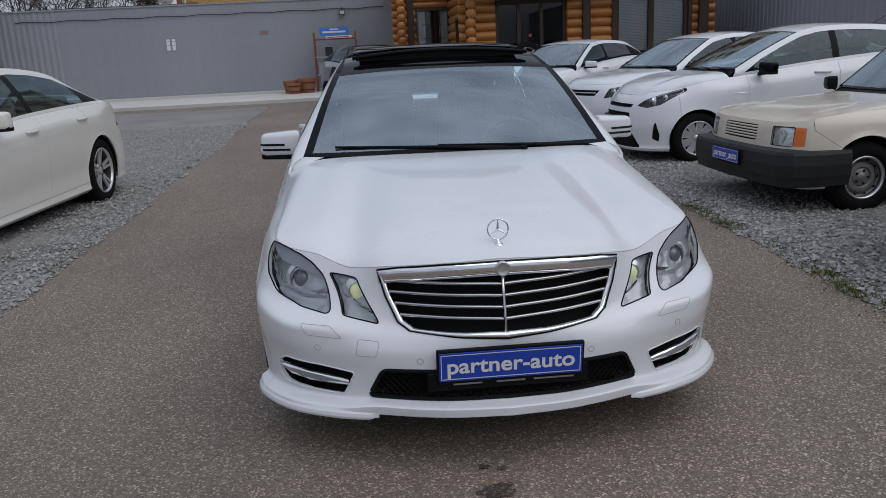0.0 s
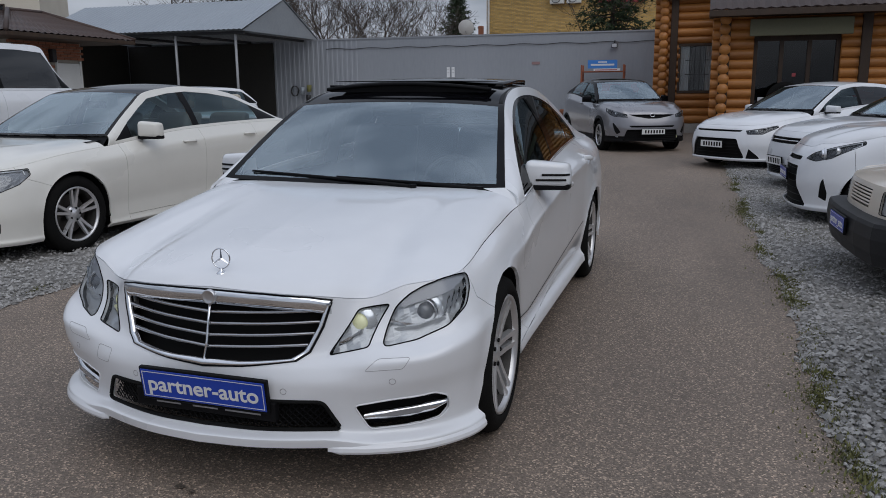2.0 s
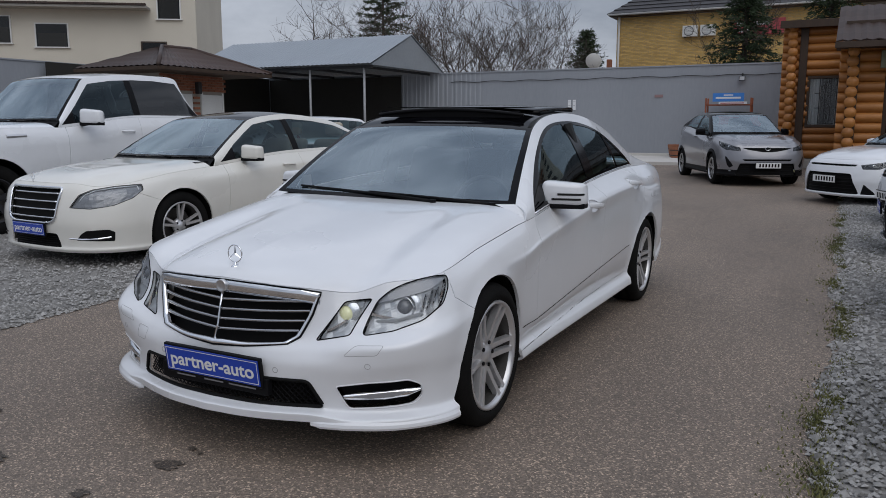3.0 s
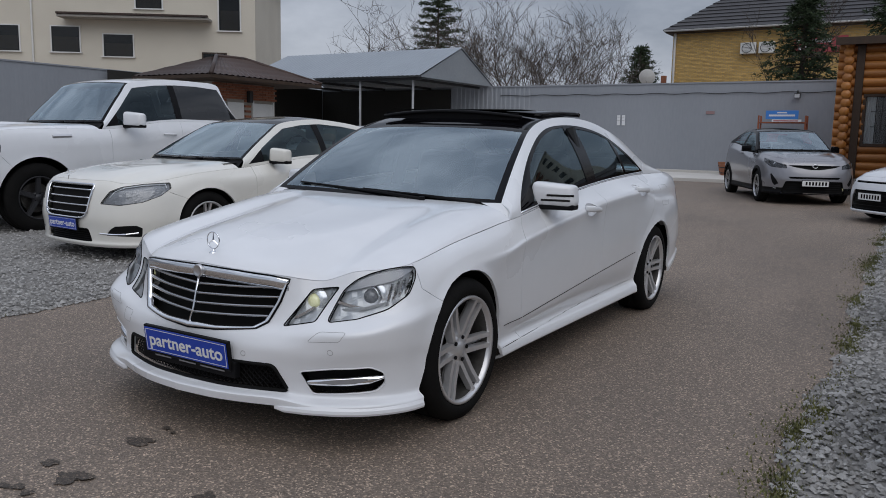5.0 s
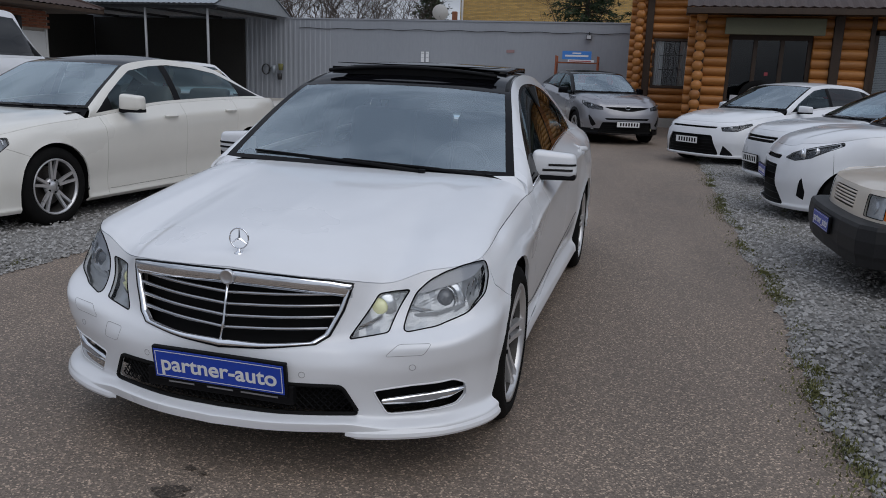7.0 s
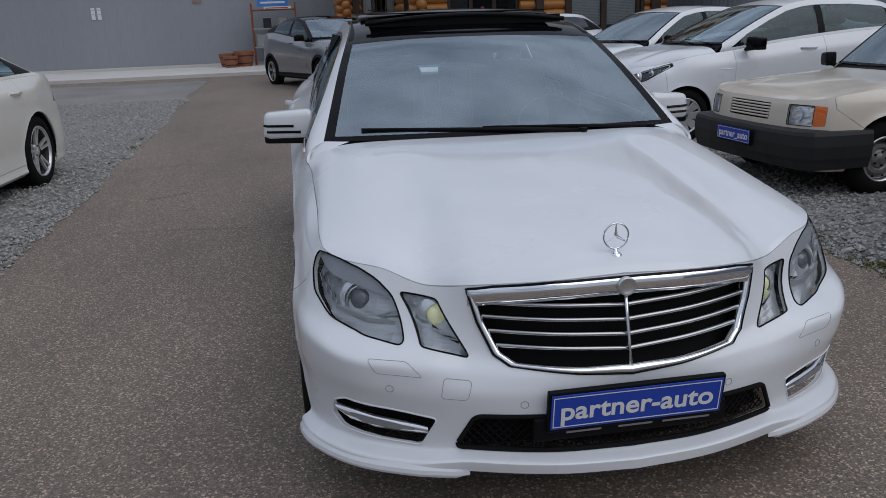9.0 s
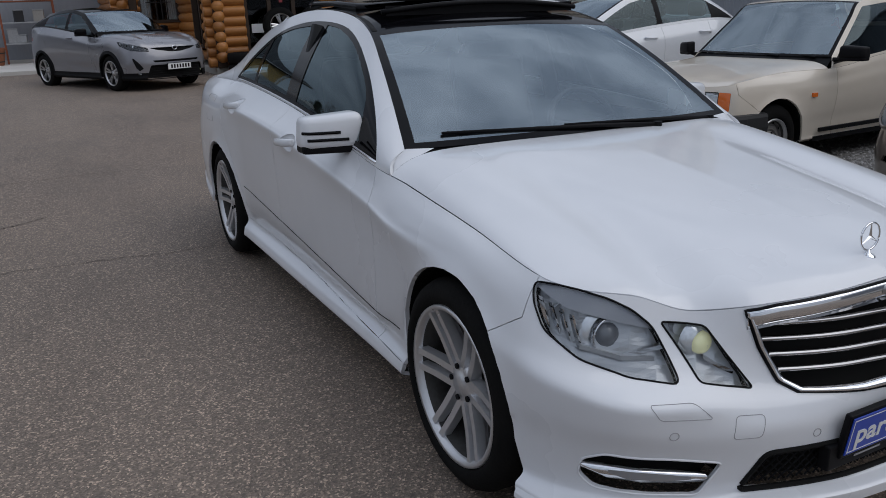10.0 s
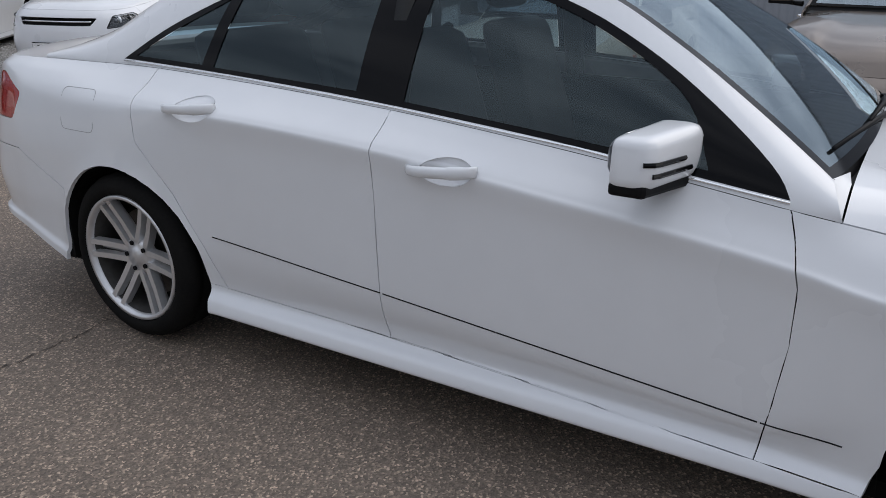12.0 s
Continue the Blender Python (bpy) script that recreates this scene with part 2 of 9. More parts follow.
def box(bm, x0, x1, y0, y1, z0, z1, bevel=0.0):
    v = [bm.verts.new(p) for p in ((x0, y0, z0), (x1, y0, z0), (x1, y1, z0), (x0, y1, z0), (x0, y0, z1), (x1, y0, z1), (x1, y1, z1), (x0, y1, z1))]
    fs = [bm.faces.new([v[i] for i in q]) for q in ((0, 3, 2, 1), (4, 5, 6, 7), (0, 1, 5, 4), (1, 2, 6, 5), (2, 3, 7, 6), (3, 0, 4, 7))]
    if bevel:
        es = list({e for f in fs for e in f.edges})
        bmesh.ops.bevel(bm, geom=es, offset=bevel, segments=2, profile=0.5, affect="EDGES")
    return bm


def boxed(x0, x1, y0, y1, z0, z1, bevel=0.0):
    return box(bmesh.new(), x0, x1, y0, y1, z0, z1, bevel)


def tube(bm, pts, radii, n=8, closed=False, caps=True):
    """A tube along points; radii is one number or one for each point."""
    pts = [Vector(p) for p in pts]
    if not hasattr(radii, "__len__"):
        radii = [radii] * len(pts)
    rings = []
    up = Vector((0, 0, 1))
    for i, p in enumerate(pts):
        a = pts[(i - 1) % len(pts)] if (closed or i > 0) else pts[i]
        b = pts[(i + 1) % len(pts)] if (closed or i < len(pts) - 1) else pts[i]
        d = (b - a).normalized()
        ref = up if abs(d.dot(up)) < 0.94 else Vector((1, 0, 0))
        s = d.cross(ref).normalized()
        t = s.cross(d).normalized()
        rings.append([bm.verts.new(p + radii[i] * (math.cos(2 * math.pi * k / n) * s + math.sin(2 * math.pi * k / n) * t)) for k in range(n)])
    m = len(rings)
    for i in range(m if closed else m - 1):
        r0, r1 = rings[i], rings[(i + 1) % m]
        for k in range(n):
            bm.faces.new((r0[k], r0[(k + 1) % n], r1[(k + 1) % n], r1[k]))
    if caps and not closed and n > 2:
        bm.faces.new(rings[0][::-1])
        bm.faces.new(rings[-1])
    return bm


def lathe(bm, prof, n=32, axis="x", at=(0, 0, 0)):
    """Turns a profile of (along, radius) about an axis through at."""
    at = Vector(at)
    rings = []
    for a, r in prof:
        ring = []
        for k in range(n):
            c, s = r * math.cos(2 * math.pi * k / n), r * math.sin(2 * math.pi * k / n)
            ring.append(bm.verts.new(at + Vector({"x": (a, c, s), "y": (c, a, s), "z": (c, s, a)}[axis])))
        rings.append(ring)
    for r0, r1 in zip(rings, rings[1:]):
        for k in range(n):
            bm.faces.new((r0[k], r0[(k + 1) % n], r1[(k + 1) % n], r1[k]))
    return bm


def disc(bm, r, n=24, axis="x", at=(0, 0, 0)):
    at = Vector(at)
    vs = []
    for k in range(n):
        c, s = r * math.cos(2 * math.pi * k / n), r * math.sin(2 * math.pi * k / n)
        vs.append(bm.verts.new(at + Vector({"x": (0, c, s), "y": (c, 0, s), "z": (c, s, 0)}[axis])))
    bm.faces.new(vs)
    return bm


def words(text, size, material, parent, m, name="lettering", extrude=0.001, width=None):
    """Lettering in the built-in font, turned into a mesh; m places it (x along the line, y up)."""
    cu = bpy.data.curves.new(name, "FONT")
    cu.body, cu.size, cu.extrude, cu.align_x, cu.align_y = text, size, extrude, "CENTER", "CENTER"
    cu.offset = size * 0.018
    tmp = bpy.data.objects.new(name, cu)
    scene.collection.objects.link(tmp)
    bpy.context.view_layer.update()
    me = bpy.data.meshes.new_from_object(tmp.evaluated_get(bpy.context.evaluated_depsgraph_get()))
    bpy.data.objects.remove(tmp)
    bpy.data.curves.remove(cu)
    if width:
        xs = [v.co.x for v in me.vertices]
        k = width / (max(xs) - min(xs))
        for v in me.vertices:
            v.co.x *= k
    me.materials.clear()
    me.materials.append(material)
    ob = new(name, me)
    ob.parent = parent
    ob.matrix_local = m
    return ob

# ---------------- ground ----------------
DRIVE_L, DRIVE_R = -2.71, 2.255
WALL_Y, HUT_Y, RIGHT_X = 26.0, 21.0, 10.0
BAY_Y = 16.8


def ground_z(y):
    """The yard rises gently towards the far wall."""
    return 0.0105 * min(max(0.0, y - 6.0), 22.0)



def ground_sheet():
    bm = bmesh.new()
    xs = [-400, -120, -60, -30, -22, -12, -6, -2.8, 0, 2.24, 6, 12, 30, 60, 120, 400]
    ys = [-400, -120, -40, -12, -6, 0, 6, 12, 18, 24, 28, 60, 120, 400]
    grid = [[bm.verts.new((x, y, ground_z(y))) for x in xs] for y in ys]
    for a, b in zip(grid, grid[1:]):
        for i in range(len(xs) - 1):
            bm.faces.new((a[i], a[i + 1], b[i + 1], b[i]))
    ob = part("ground", bm, ASPHALT)
    return tagged(ob, "worn brown-grey asphalt drive with pale aggregate", "asphalt ground", kind="structure")


ground_sheet()


def edge_wobble(y, seed):
    return 0.09 * noise.noise((y * 0.9, seed, 0)) + 0.05 * noise.noise((y * 4.0, seed, 3))


def left_edge(y):
    return DRIVE_L - 0.030 * max(0.0, y - 1) + edge_wobble(y, 1.7)


def right_edge(y):
    return DRIVE_R - 0.006 * max(0.0, y - 2) + edge_wobble(y, 8.3)


def gravel_sheet(name, inner, outer, y0, y1, label):
    bm = bmesh.new()
    ny, nx = int((y1 - y0) / 0.12), 26
    rows_ = []
    for j in range(ny + 1):
        y = y0 + (y1 - y0) * j / ny
        xi = inner(y)
        row = []
        for i in range(nx + 1):
            f = (i / nx) ** 1.7
            x = xi + (outer - xi) * f
            z = 0.004 + min(0.03, 0.25 * abs(x - xi)) * (0.7 + 0.6 * noise.noise((x * 1.3, y * 1.3, 0))) + 0.008 * noise.noise((x * 9, y * 9, 4))
            row.append(bm.verts.new((x, y, max(0.004, z) + ground_z(y))))
        rows_.append(row)
    for a, b in zip(rows_, rows_[1:]):
        for i in range(nx):
            bm.faces.new((a[i], a[i + 1], b[i + 1], b[i]))
    return tagged(part(name, bm, GRAVEL_BED, smooth=True), label, "gravel", kind="structure")


gravel_sheet("gravel_strip", right_edge, 9.9, -6.0, 13.5, "grey crushed stone parking strip beside the drive")
gravel_sheet("gravel_yard", left_edge, -20.5, -1.2, 19.0, "grey crushed stone parking yard beside the drive")


def scatter_stones(name, count, inner, side, reach, y0, y1, label, seed):
    """Crushed stones lying on the gravel bed, thickest along the drive's edge."""
    rnd = random.Random(seed)
    verts, faces = [], []
    for _ in range(count):
        y = y0 + (y1 - y0) * rnd.random() ** 1.5
        d = reach * rnd.random() ** 1.6 - 0.05 * rnd.random()
        x = inner(y) + side * d
        r = rnd.uniform(0.006, 0.018) * (1.0 if rnd.random() < 0.95 else 1.7)
        z = ground_z(y) + 0.004 + min(0.03, 0.25 * max(0.0, d)) + r * 0.1
        a = rnd.uniform(0, 6.28)
        base = len(verts)
        for k in range(5):
            t = a + k * 1.2566 + rnd.uniform(-0.35, 0.35)
            q = r * rnd.uniform(0.7, 1.15)
            verts.append((x + q * math.cos(t), y + q * math.sin(t), z + rnd.uniform(-0.2, 0.3) * r))
        verts.append((x + rnd.uniform(-0.3, 0.3) * r, y + rnd.uniform(-0.3, 0.3) * r, z + r * rnd.uniform(0.5, 0.9)))
        for k in range(5):
            faces.append((base + k, base + (k + 1) % 5, base + 5))
    me = bpy.data.meshes.new(name)
    me.from_pydata(verts, [], faces)
    me.materials.append(PEBBLE)
    return tagged(new(name, me), label, "stones", kind="stuff")


scatter_stones("loose_stones", 62000, right_edge, 1, 3.6, -3.2, 12.5, "loose pale grey crushed stones on the gravel", 5)
scatter_stones("loose_stones", 44000, left_edge, -1, 5.0, -1.1, 14.0, "loose pale grey crushed stones on the gravel", 6)


def grass_tufts(name, spots, label, seed):
    rnd = random.Random(seed)
    verts, faces = [], []
    for sx, sy, sr, count in spots:
        for _ in range(count):
            a, d = rnd.uniform(0, 6.28), sr * abs(rnd.gauss(0, 0.5))
            x, y = sx + d * math.cos(a) * 0.6, sy + d * math.sin(a) * 1.4
            h, w, t = rnd.uniform(0.002, 0.012), rnd.uniform(0.003, 0.007), rnd.uniform(0, 6.28)
            lean = rnd.uniform(0.4, 2.0) * h
            b = len(verts)
            verts += [(x - w * math.sin(t), y + w * math.cos(t), 0.012 + ground_z(y)), (x + w * math.sin(t), y - w * math.cos(t), 0.012 + ground_z(y)),
                      (x + lean * math.cos(t), y + lean * math.sin(t), 0.02 + h + ground_z(y))]
            faces.append((b, b + 1, b + 2))
    me = bpy.data.meshes.new(name)
    me.from_pydata(verts, [], faces)
    me.materials.append(GRASS)
    return tagged(new(name, me), label, "grass", kind="stuff")


rg = random.Random(12)
grass_tufts("grass", [(right_edge(y) + rg.uniform(-0.02, 0.35) + (rg.uniform(0.2, 1.5) if rg.random() < 0.55 else 0), y, rg.uniform(0.08, 0.45), rg.randint(90, 520)) for y in [rg.uniform(-3, 12) for _ in range(300)]],
            "low mossy green grass patches between stones", 3)
grass_tufts("grass", [(left_edge(y) - rg.uniform(0.0, 0.35), y, rg.uniform(0.08, 0.25), rg.randint(40, 160)) for y in [rg.uniform(-1.0, 9) for _ in range(26)]],
            "short weedy green grass tufts between stones", 4)


def blotch(x, y, r, sx, seed):
    bm = bmesh.new()
    vs = []
    for k in range(48):
        a = 2 * math.pi * k / 48
        q = r * (1 + 0.6 * noise.noise((math.cos(a) * 1.3 + seed, math.sin(a) * 1.3, seed)) + 0.35 * noise.noise((math.cos(a) * 4.3 + seed, math.sin(a) * 4.3, seed + 5)))
        vs.append(bm.verts.new((x + q * sx * math.cos(a), y + q * math.sin(a), 0.0042 + 0.00013 * seed)))
    bm.faces.new(vs)
    tagged(part("oil_stain", bm, STAIN), "dark oily stain soaked into the asphalt", "stain", group="stains on the drive", kind="structure")


for i, (x, y, r, sx) in enumerate(((-0.10, -1.04, 0.038, 1.7), (-0.20, -1.36, 0.030, 1.2), (-0.02, -1.40, 0.050, 1.3), (-0.15, -1.57, 0.020, 1.1), (-0.10, -1.545, 0.022, 1.0), (-0.03, -1.56, 0.020, 1.3), (-0.85, -1.33, 0.042, 2.6), (-0.80, -1.30, 0.03, 1.9),
                                   (0.51, -1.24, 0.034, 1.1), (-0.13, -0.88, 0.014, 1.5), (-0.07, -0.90, 0.012, 1.2), (0.03, -1.37, 0.025, 1.4), (-1.28, -0.97, 0.016, 1.8))):
    blotch(x + .03, y - .03, r, sx, i * 3.1)


def crack(points, width, seed):
    bm = bmesh.new()
    rnd = random.Random(seed)
    pts = []
    for (x0, y0), (x1, y1) in zip(points, points[1:]):
        for k in range(14):
            f = k / 14
            pts.append((x0 + (x1 - x0) * f + rnd.uniform(-0.018, 0.018), y0 + (y1 - y0) * f + rnd.uniform(-0.018, 0.018)))
    prev = None
    for (x0, y0), (x1, y1) in zip(pts, pts[1:]):
        d = Vector((x1 - x0, y1 - y0)).normalized()
        w = width * rnd.uniform(0.4, 1.0)
        a, b = bm.verts.new((x0 - d.y * w, y0 + d.x * w, 0.004 + ground_z(y0))), bm.verts.new((x0 + d.y * w, y0 - d.x * w, 0.004 + ground_z(y0)))
        if prev:
            bm.faces.new((prev[0], prev[1], b, a))
        prev = (a, b)
    tagged(part("crack", bm, STAIN), "thin dark crack across the asphalt", "crack", kind="structure")


crack([(-0.70, 3.12), (-0.96, 3.04), (-1.25, 3.03), (-1.5, 3.09), (-1.97, 3.15), (-2.5, 3.22)], 0.0045, 1)
crack([(-1.9, 4.55), (-2.1, 4.4), (-2.25, 4.35)], 0.006, 2)
crack([(1.0, 12.6), (-0.6, 12.4), (-2.9, 12.9)], 0.008, 3)
crack([(-2.8, 6.1), (-1.6, 6.2), (-0.9, 6.15)], 0.006, 4)


# ---------------- boundary walls ----------------
def sheet_wall(name, a, b, z0, z1, pitch, depth, label):
    """Profiled steel sheet with upright ribs, between two points of the plan, with a cap."""
    a, b = Vector((*a, 0)), Vector((*b, 0))
    d = (b - a).normalized()
    nrm = Vector((d.y, -d.x, 0))
    length = (b - a).length
    bm = bmesh.new()
    prev = None
    s = 0.0
    steps = ((0.35, 0), (0.15, 1), (0.35, 1), (0.15, 0))
    k = 0
    out = 0
    while s < length + 1e-4:
        p = a + d * min(s, length) + nrm * (depth if out else 0)
        cur = (bm.verts.new((p.x, p.y, z0)), bm.verts.new((p.x, p.y, z1)))
        if prev:
            bm.faces.new((prev[0], cur[0], cur[1], prev[1]))
        prev = cur
        s += pitch * steps[k][0]
        out = steps[k][1]
        k = (k + 1) % 4
    # back and cap give the sheet its thickness
    q = [a - nrm * 0.08, b - nrm * 0.08]
    v = [bm.verts.new((q[0].x, q[0].y, z0)), bm.verts.new((q[1].x, q[1].y, z0)), bm.verts.new((q[1].x, q[1].y, z1)), bm.verts.new((q[0].x, q[0].y, z1))]
    bm.faces.new(v)
    me = bpy.data.meshes.new(name)
    bm.to_mesh(me)
    bm.free()
    me.materials.append(SHEET_GREY)
    ob = new(name, me)
    tagged(ob, label, "wall", kind="structure")
    cap = bmesh.new()
    c = [a - nrm * 0.1, b - nrm * 0.1, b + nrm * (depth + 0.03), a + nrm * (depth + 0.03)]
    lo = [cap.verts.new((p.x, p.y, z1 + 0.002)) for p in c]
    hi = [cap.verts.new((p.x, p.y, z1 + 0.05)) for p in c]
    cap.faces.new(hi)
    cap.faces.new(lo[::-1])
    for i in range(4):
        cap.faces.new((lo[i], lo[(i + 1) % 4], hi[(i + 1) % 4], hi[i]))
    part("cap", cap, SHEET_GREY, ob)
    return ob


sheet_wall("wall_north", (-22.0, WALL_Y), (-11.0, WALL_Y), 0.0, 3.40, 0.21, 0.018, "tall grey ribbed steel sheet boundary wall")
sheet_wall("wall_north", (-11.0, WALL_Y), (RIGHT_X + 6, WALL_Y), 0.0, 3.40, 0.42, 0.0025, "tall smooth grey painted sheet boundary wall")
sheet_wall("wall_east", (RIGHT_X, WALL_Y - 2.0), (RIGHT_X, -14.0), 0.0, 3.4, 0.21, 0.018, "tall grey ribbed steel sheet boundary wall")
sheet_wall("wall_west", (-22.0, -14.0), (-22.0, WALL_Y), 0.0, 3.4, 0.42, 0.0025, "tall smooth grey painted sheet boundary wall")

tagged(part("trim", box(boxed(-21.9, 0.3, WALL_Y - 5.2, WALL_Y - 0.001, 0.0, 0.25), -21.9, 0.3, WALL_Y - 0.4, WALL_Y - 0.002, 0.25, 0.33), PALE_CONCRETE),
       "pale concrete apron with a raised kerb along the wall", "concrete apron", kind="structure")


def wall_cable():
    bm = bmesh.new()
    pts = []
    for k in range(60):
        x = -12.4 + 12.7 * k / 59
        pts.append((x, WALL_Y - 0.04, 3.06 + 0.02 * math.sin(k * 0.9) - 0.00 * k))
    tube(bm, pts, 0.014, 6)
    ob = tagged(part("cable", bm, BLACK_METAL, smooth=True), "thin black cable strung along the grey wall", "cable")
    return ob


wall_cable()


def wall_lamp():
    t = thing("wall_lamp", "small black floodlight fixed to the grey wall", "lamp", pose(-1.18, WALL_Y - 0.02, 2.95))
    part("bracket", boxed(-0.02, 0.02, -0.08, 0.0, -0.02, 0.16), BLACK_METAL, t)
    part("housing", boxed(-0.1, 0.1, -0.16, -0.06, -0.1, 0.06, 0.015), BLACK_METAL, t)
    part("lens", boxed(-0.08, 0.08, -0.166, -0.158, -0.08, 0.04), plain("lamp_lens", (0.5, 0.52, 0.54), 0.15), t)


wall_lamp()


def wall_note(x, z, w, h, material, label, bars=2):
    t = thing("notice", label, "notice", pose(x, WALL_Y - 0.025, z))
    part("sheet", boxed(-w / 2, w / 2, -0.004, 0.0, -h / 2, h / 2), material, t)
    for k in range(bars):
        part("text_bar", boxed(-w * 0.35, w * 0.35, -0.006, -0.0045, h * (0.3 - 0.35 * k) - 0.008, h * (0.3 - 0.35 * k) + 0.008), POST_GREY, t)


wall_note(-7.35, 2.10, 0.12, 0.38, WHITE_SIGN, "narrow white paper notice on the grey wall")
wall_note(-7.16, 2.10, 0.12, 0.38, WHITE_SIGN, "narrow white paper notice on the grey wall")
wall_note(-4.0, 2.38, 0.30, 0.10, mat("faded_red_paper", (0.33, 0.19, 0.19), (0.27, 0.2, 0.2), rough=0.8), "small faded red sticker on the grey wall", 0)


def wall_tools():
    """A tap with a coiled hose and small cans hung on the ribbed wall."""
    t = thing("garden_hose", "dark coiled hose hung on the grey wall", "hose", pose(-13.8, WALL_Y - 0.06, 1.45))
    coil = [(0.16 * math.cos(a) * (1 + 0.02 * (a % 3)), -0.02 - 0.006 * a, 0.2 * math.sin(a)) for a in [k * 0.42 for k in range(46)]]
    part("coil", tube(bmesh.new(), coil, 0.014, 6), BLACK_METAL, t, smooth=True)
    part("hook", boxed(-0.03, 0.03, -0.12, 0.0, 0.14, 0.18, 0.006), ROOF_ZINC, t)
    for x, z, r, h, c in ((-13.15, 1.42, 0.10, 0.26, GRASS), (-13.45, 1.30, 0.09, 0.3, ROOF_ZINC), (-13.2, 1.06, 0.10, 0.24, BLACK_METAL)):
        p = thing("hanging_can", "small can hung on a hook of the wall", "can", pose(x, WALL_Y - 0.16, z), group="cans on the wall")
        bm = bmesh.new()
        lathe(bm, [(0.0, 0.001), (0.0, r * 0.8), (h, r), (h, r - 0.01), (0.02, r * 0.8 - 0.01)], 16, "z")
        part("can", bm, c, p, smooth=True)
        part("hook", boxed(-0.015, 0.015, 0.0, 0.15, h - 0.03, h, 0.004), ROOF_ZINC, p)


wall_tools()


# ---------------- rack with sign, pots ----------------
def rack():
    t = thing("metal_rack", "rusty orange steel rack holding a blue board against the wall", "rack", pose(-1.48, WALL_Y - 0.75, 0.25))
    for sx in (-0.72, 0.72):
        for sy in (-0.22, 0.22):
            part("post", boxed(sx - 0.025, sx + 0.025, sy - 0.025, sy + 0.025, 0.0, 2.0, 0.004), ORANGE_METAL, t)
    for z in (0.55, 1.15, 1.75):
        part("shelf", boxed(-0.74, 0.74, -0.24, 0.24, z, z + 0.04, 0.004), POST_GREY if z < 1.2 else ORANGE_METAL, t)
    board = part("board", boxed(-0.5, 0.5, -0.27, -0.25, 1.88, 2.16, 0.003), BLUE_SIGN, t, "blue board with white lettering")
    part("text_bar", boxed(-0.4, 0.4, -0.274, -0.271, 1.97, 2.03), WHITE_SIGN, board)
    part("text_bar", boxed(-0.15, 0.15, -0.274, -0.271, 2.07, 2.11), WHITE_SIGN, board)
    b2 = part("board", boxed(-0.3, 0.6, -0.27, -0.25, 1.79, 1.87, 0.003), WHITE_SIGN, t, "white strip with red lettering")
    part("text_bar", boxed(-0.25, 0.5, -0.274, -0.271, 1.81, 1.84), PINK_SIGN, b2)


rack()


def box_stack(x, y, z, seed):
    rnd = random.Random(seed)
    for k in range(5):
        t = thing("storage_crate", "grey plastic crate stored on the steel rack", "crate", pose(x + rnd.uniform(-0.5, 0.5), y, z + (0.59 if k < 3 else 1.19), 0, 0, rnd.uniform(-8, 8)), group="crates on the rack")
        w, h = rnd.uniform(0.12, 0.2), rnd.uniform(0.18, 0.4)
        part("body", boxed(-w, w, -0.14, 0.14, 0.0, h, 0.012), rnd.choice((POST_GREY, BLACK_METAL, CONCRETE)), t)
        part("lid", boxed(-w - 0.01, w + 0.01, -0.15, 0.15, h + 0.001, h + 0.025, 0.006), POST_GREY, t)


box_stack(-1.48, WALL_Y - 0.75, 0.25, 4)


def flower_pot(x, y, z, s):
    t = thing("flower_pot", "brown wooden tub planter on the concrete apron", "planter", pose(x, y, z), group="planters by the wall")
    bm = bmesh.new()
    lathe(bm, [(0, 0.001), (0, 0.16 * s), (0.3 * s, 0.22 * s), (0.33 * s, 0.22 * s), (0.33 * s, 0.19 * s), (0.27 * s, 0.185 * s), (0.27 * s, 0.001)], 20, "z")
    part("tub", bm, TERRACOTTA, t, smooth=False)
    for zz in (0.06, 0.22):
        bm = bmesh.new()
        r = 0.16 * s + 0.2 * zz * s + 0.004
        lathe(bm, [(zz * s, r), (zz * s, r + 0.006), (zz * s + 0.03, r + 0.012), (zz * s + 0.03, r)], 20, "z")
        part("hoop", bm, BLACK_METAL, t)


for x, y, s in ((-3.1, 24.9, 1.3), (-2.55, 24.7, 1.5), (-2.95, 24.2, 1.1)):
    flower_pot(x, y, 0.25, s)


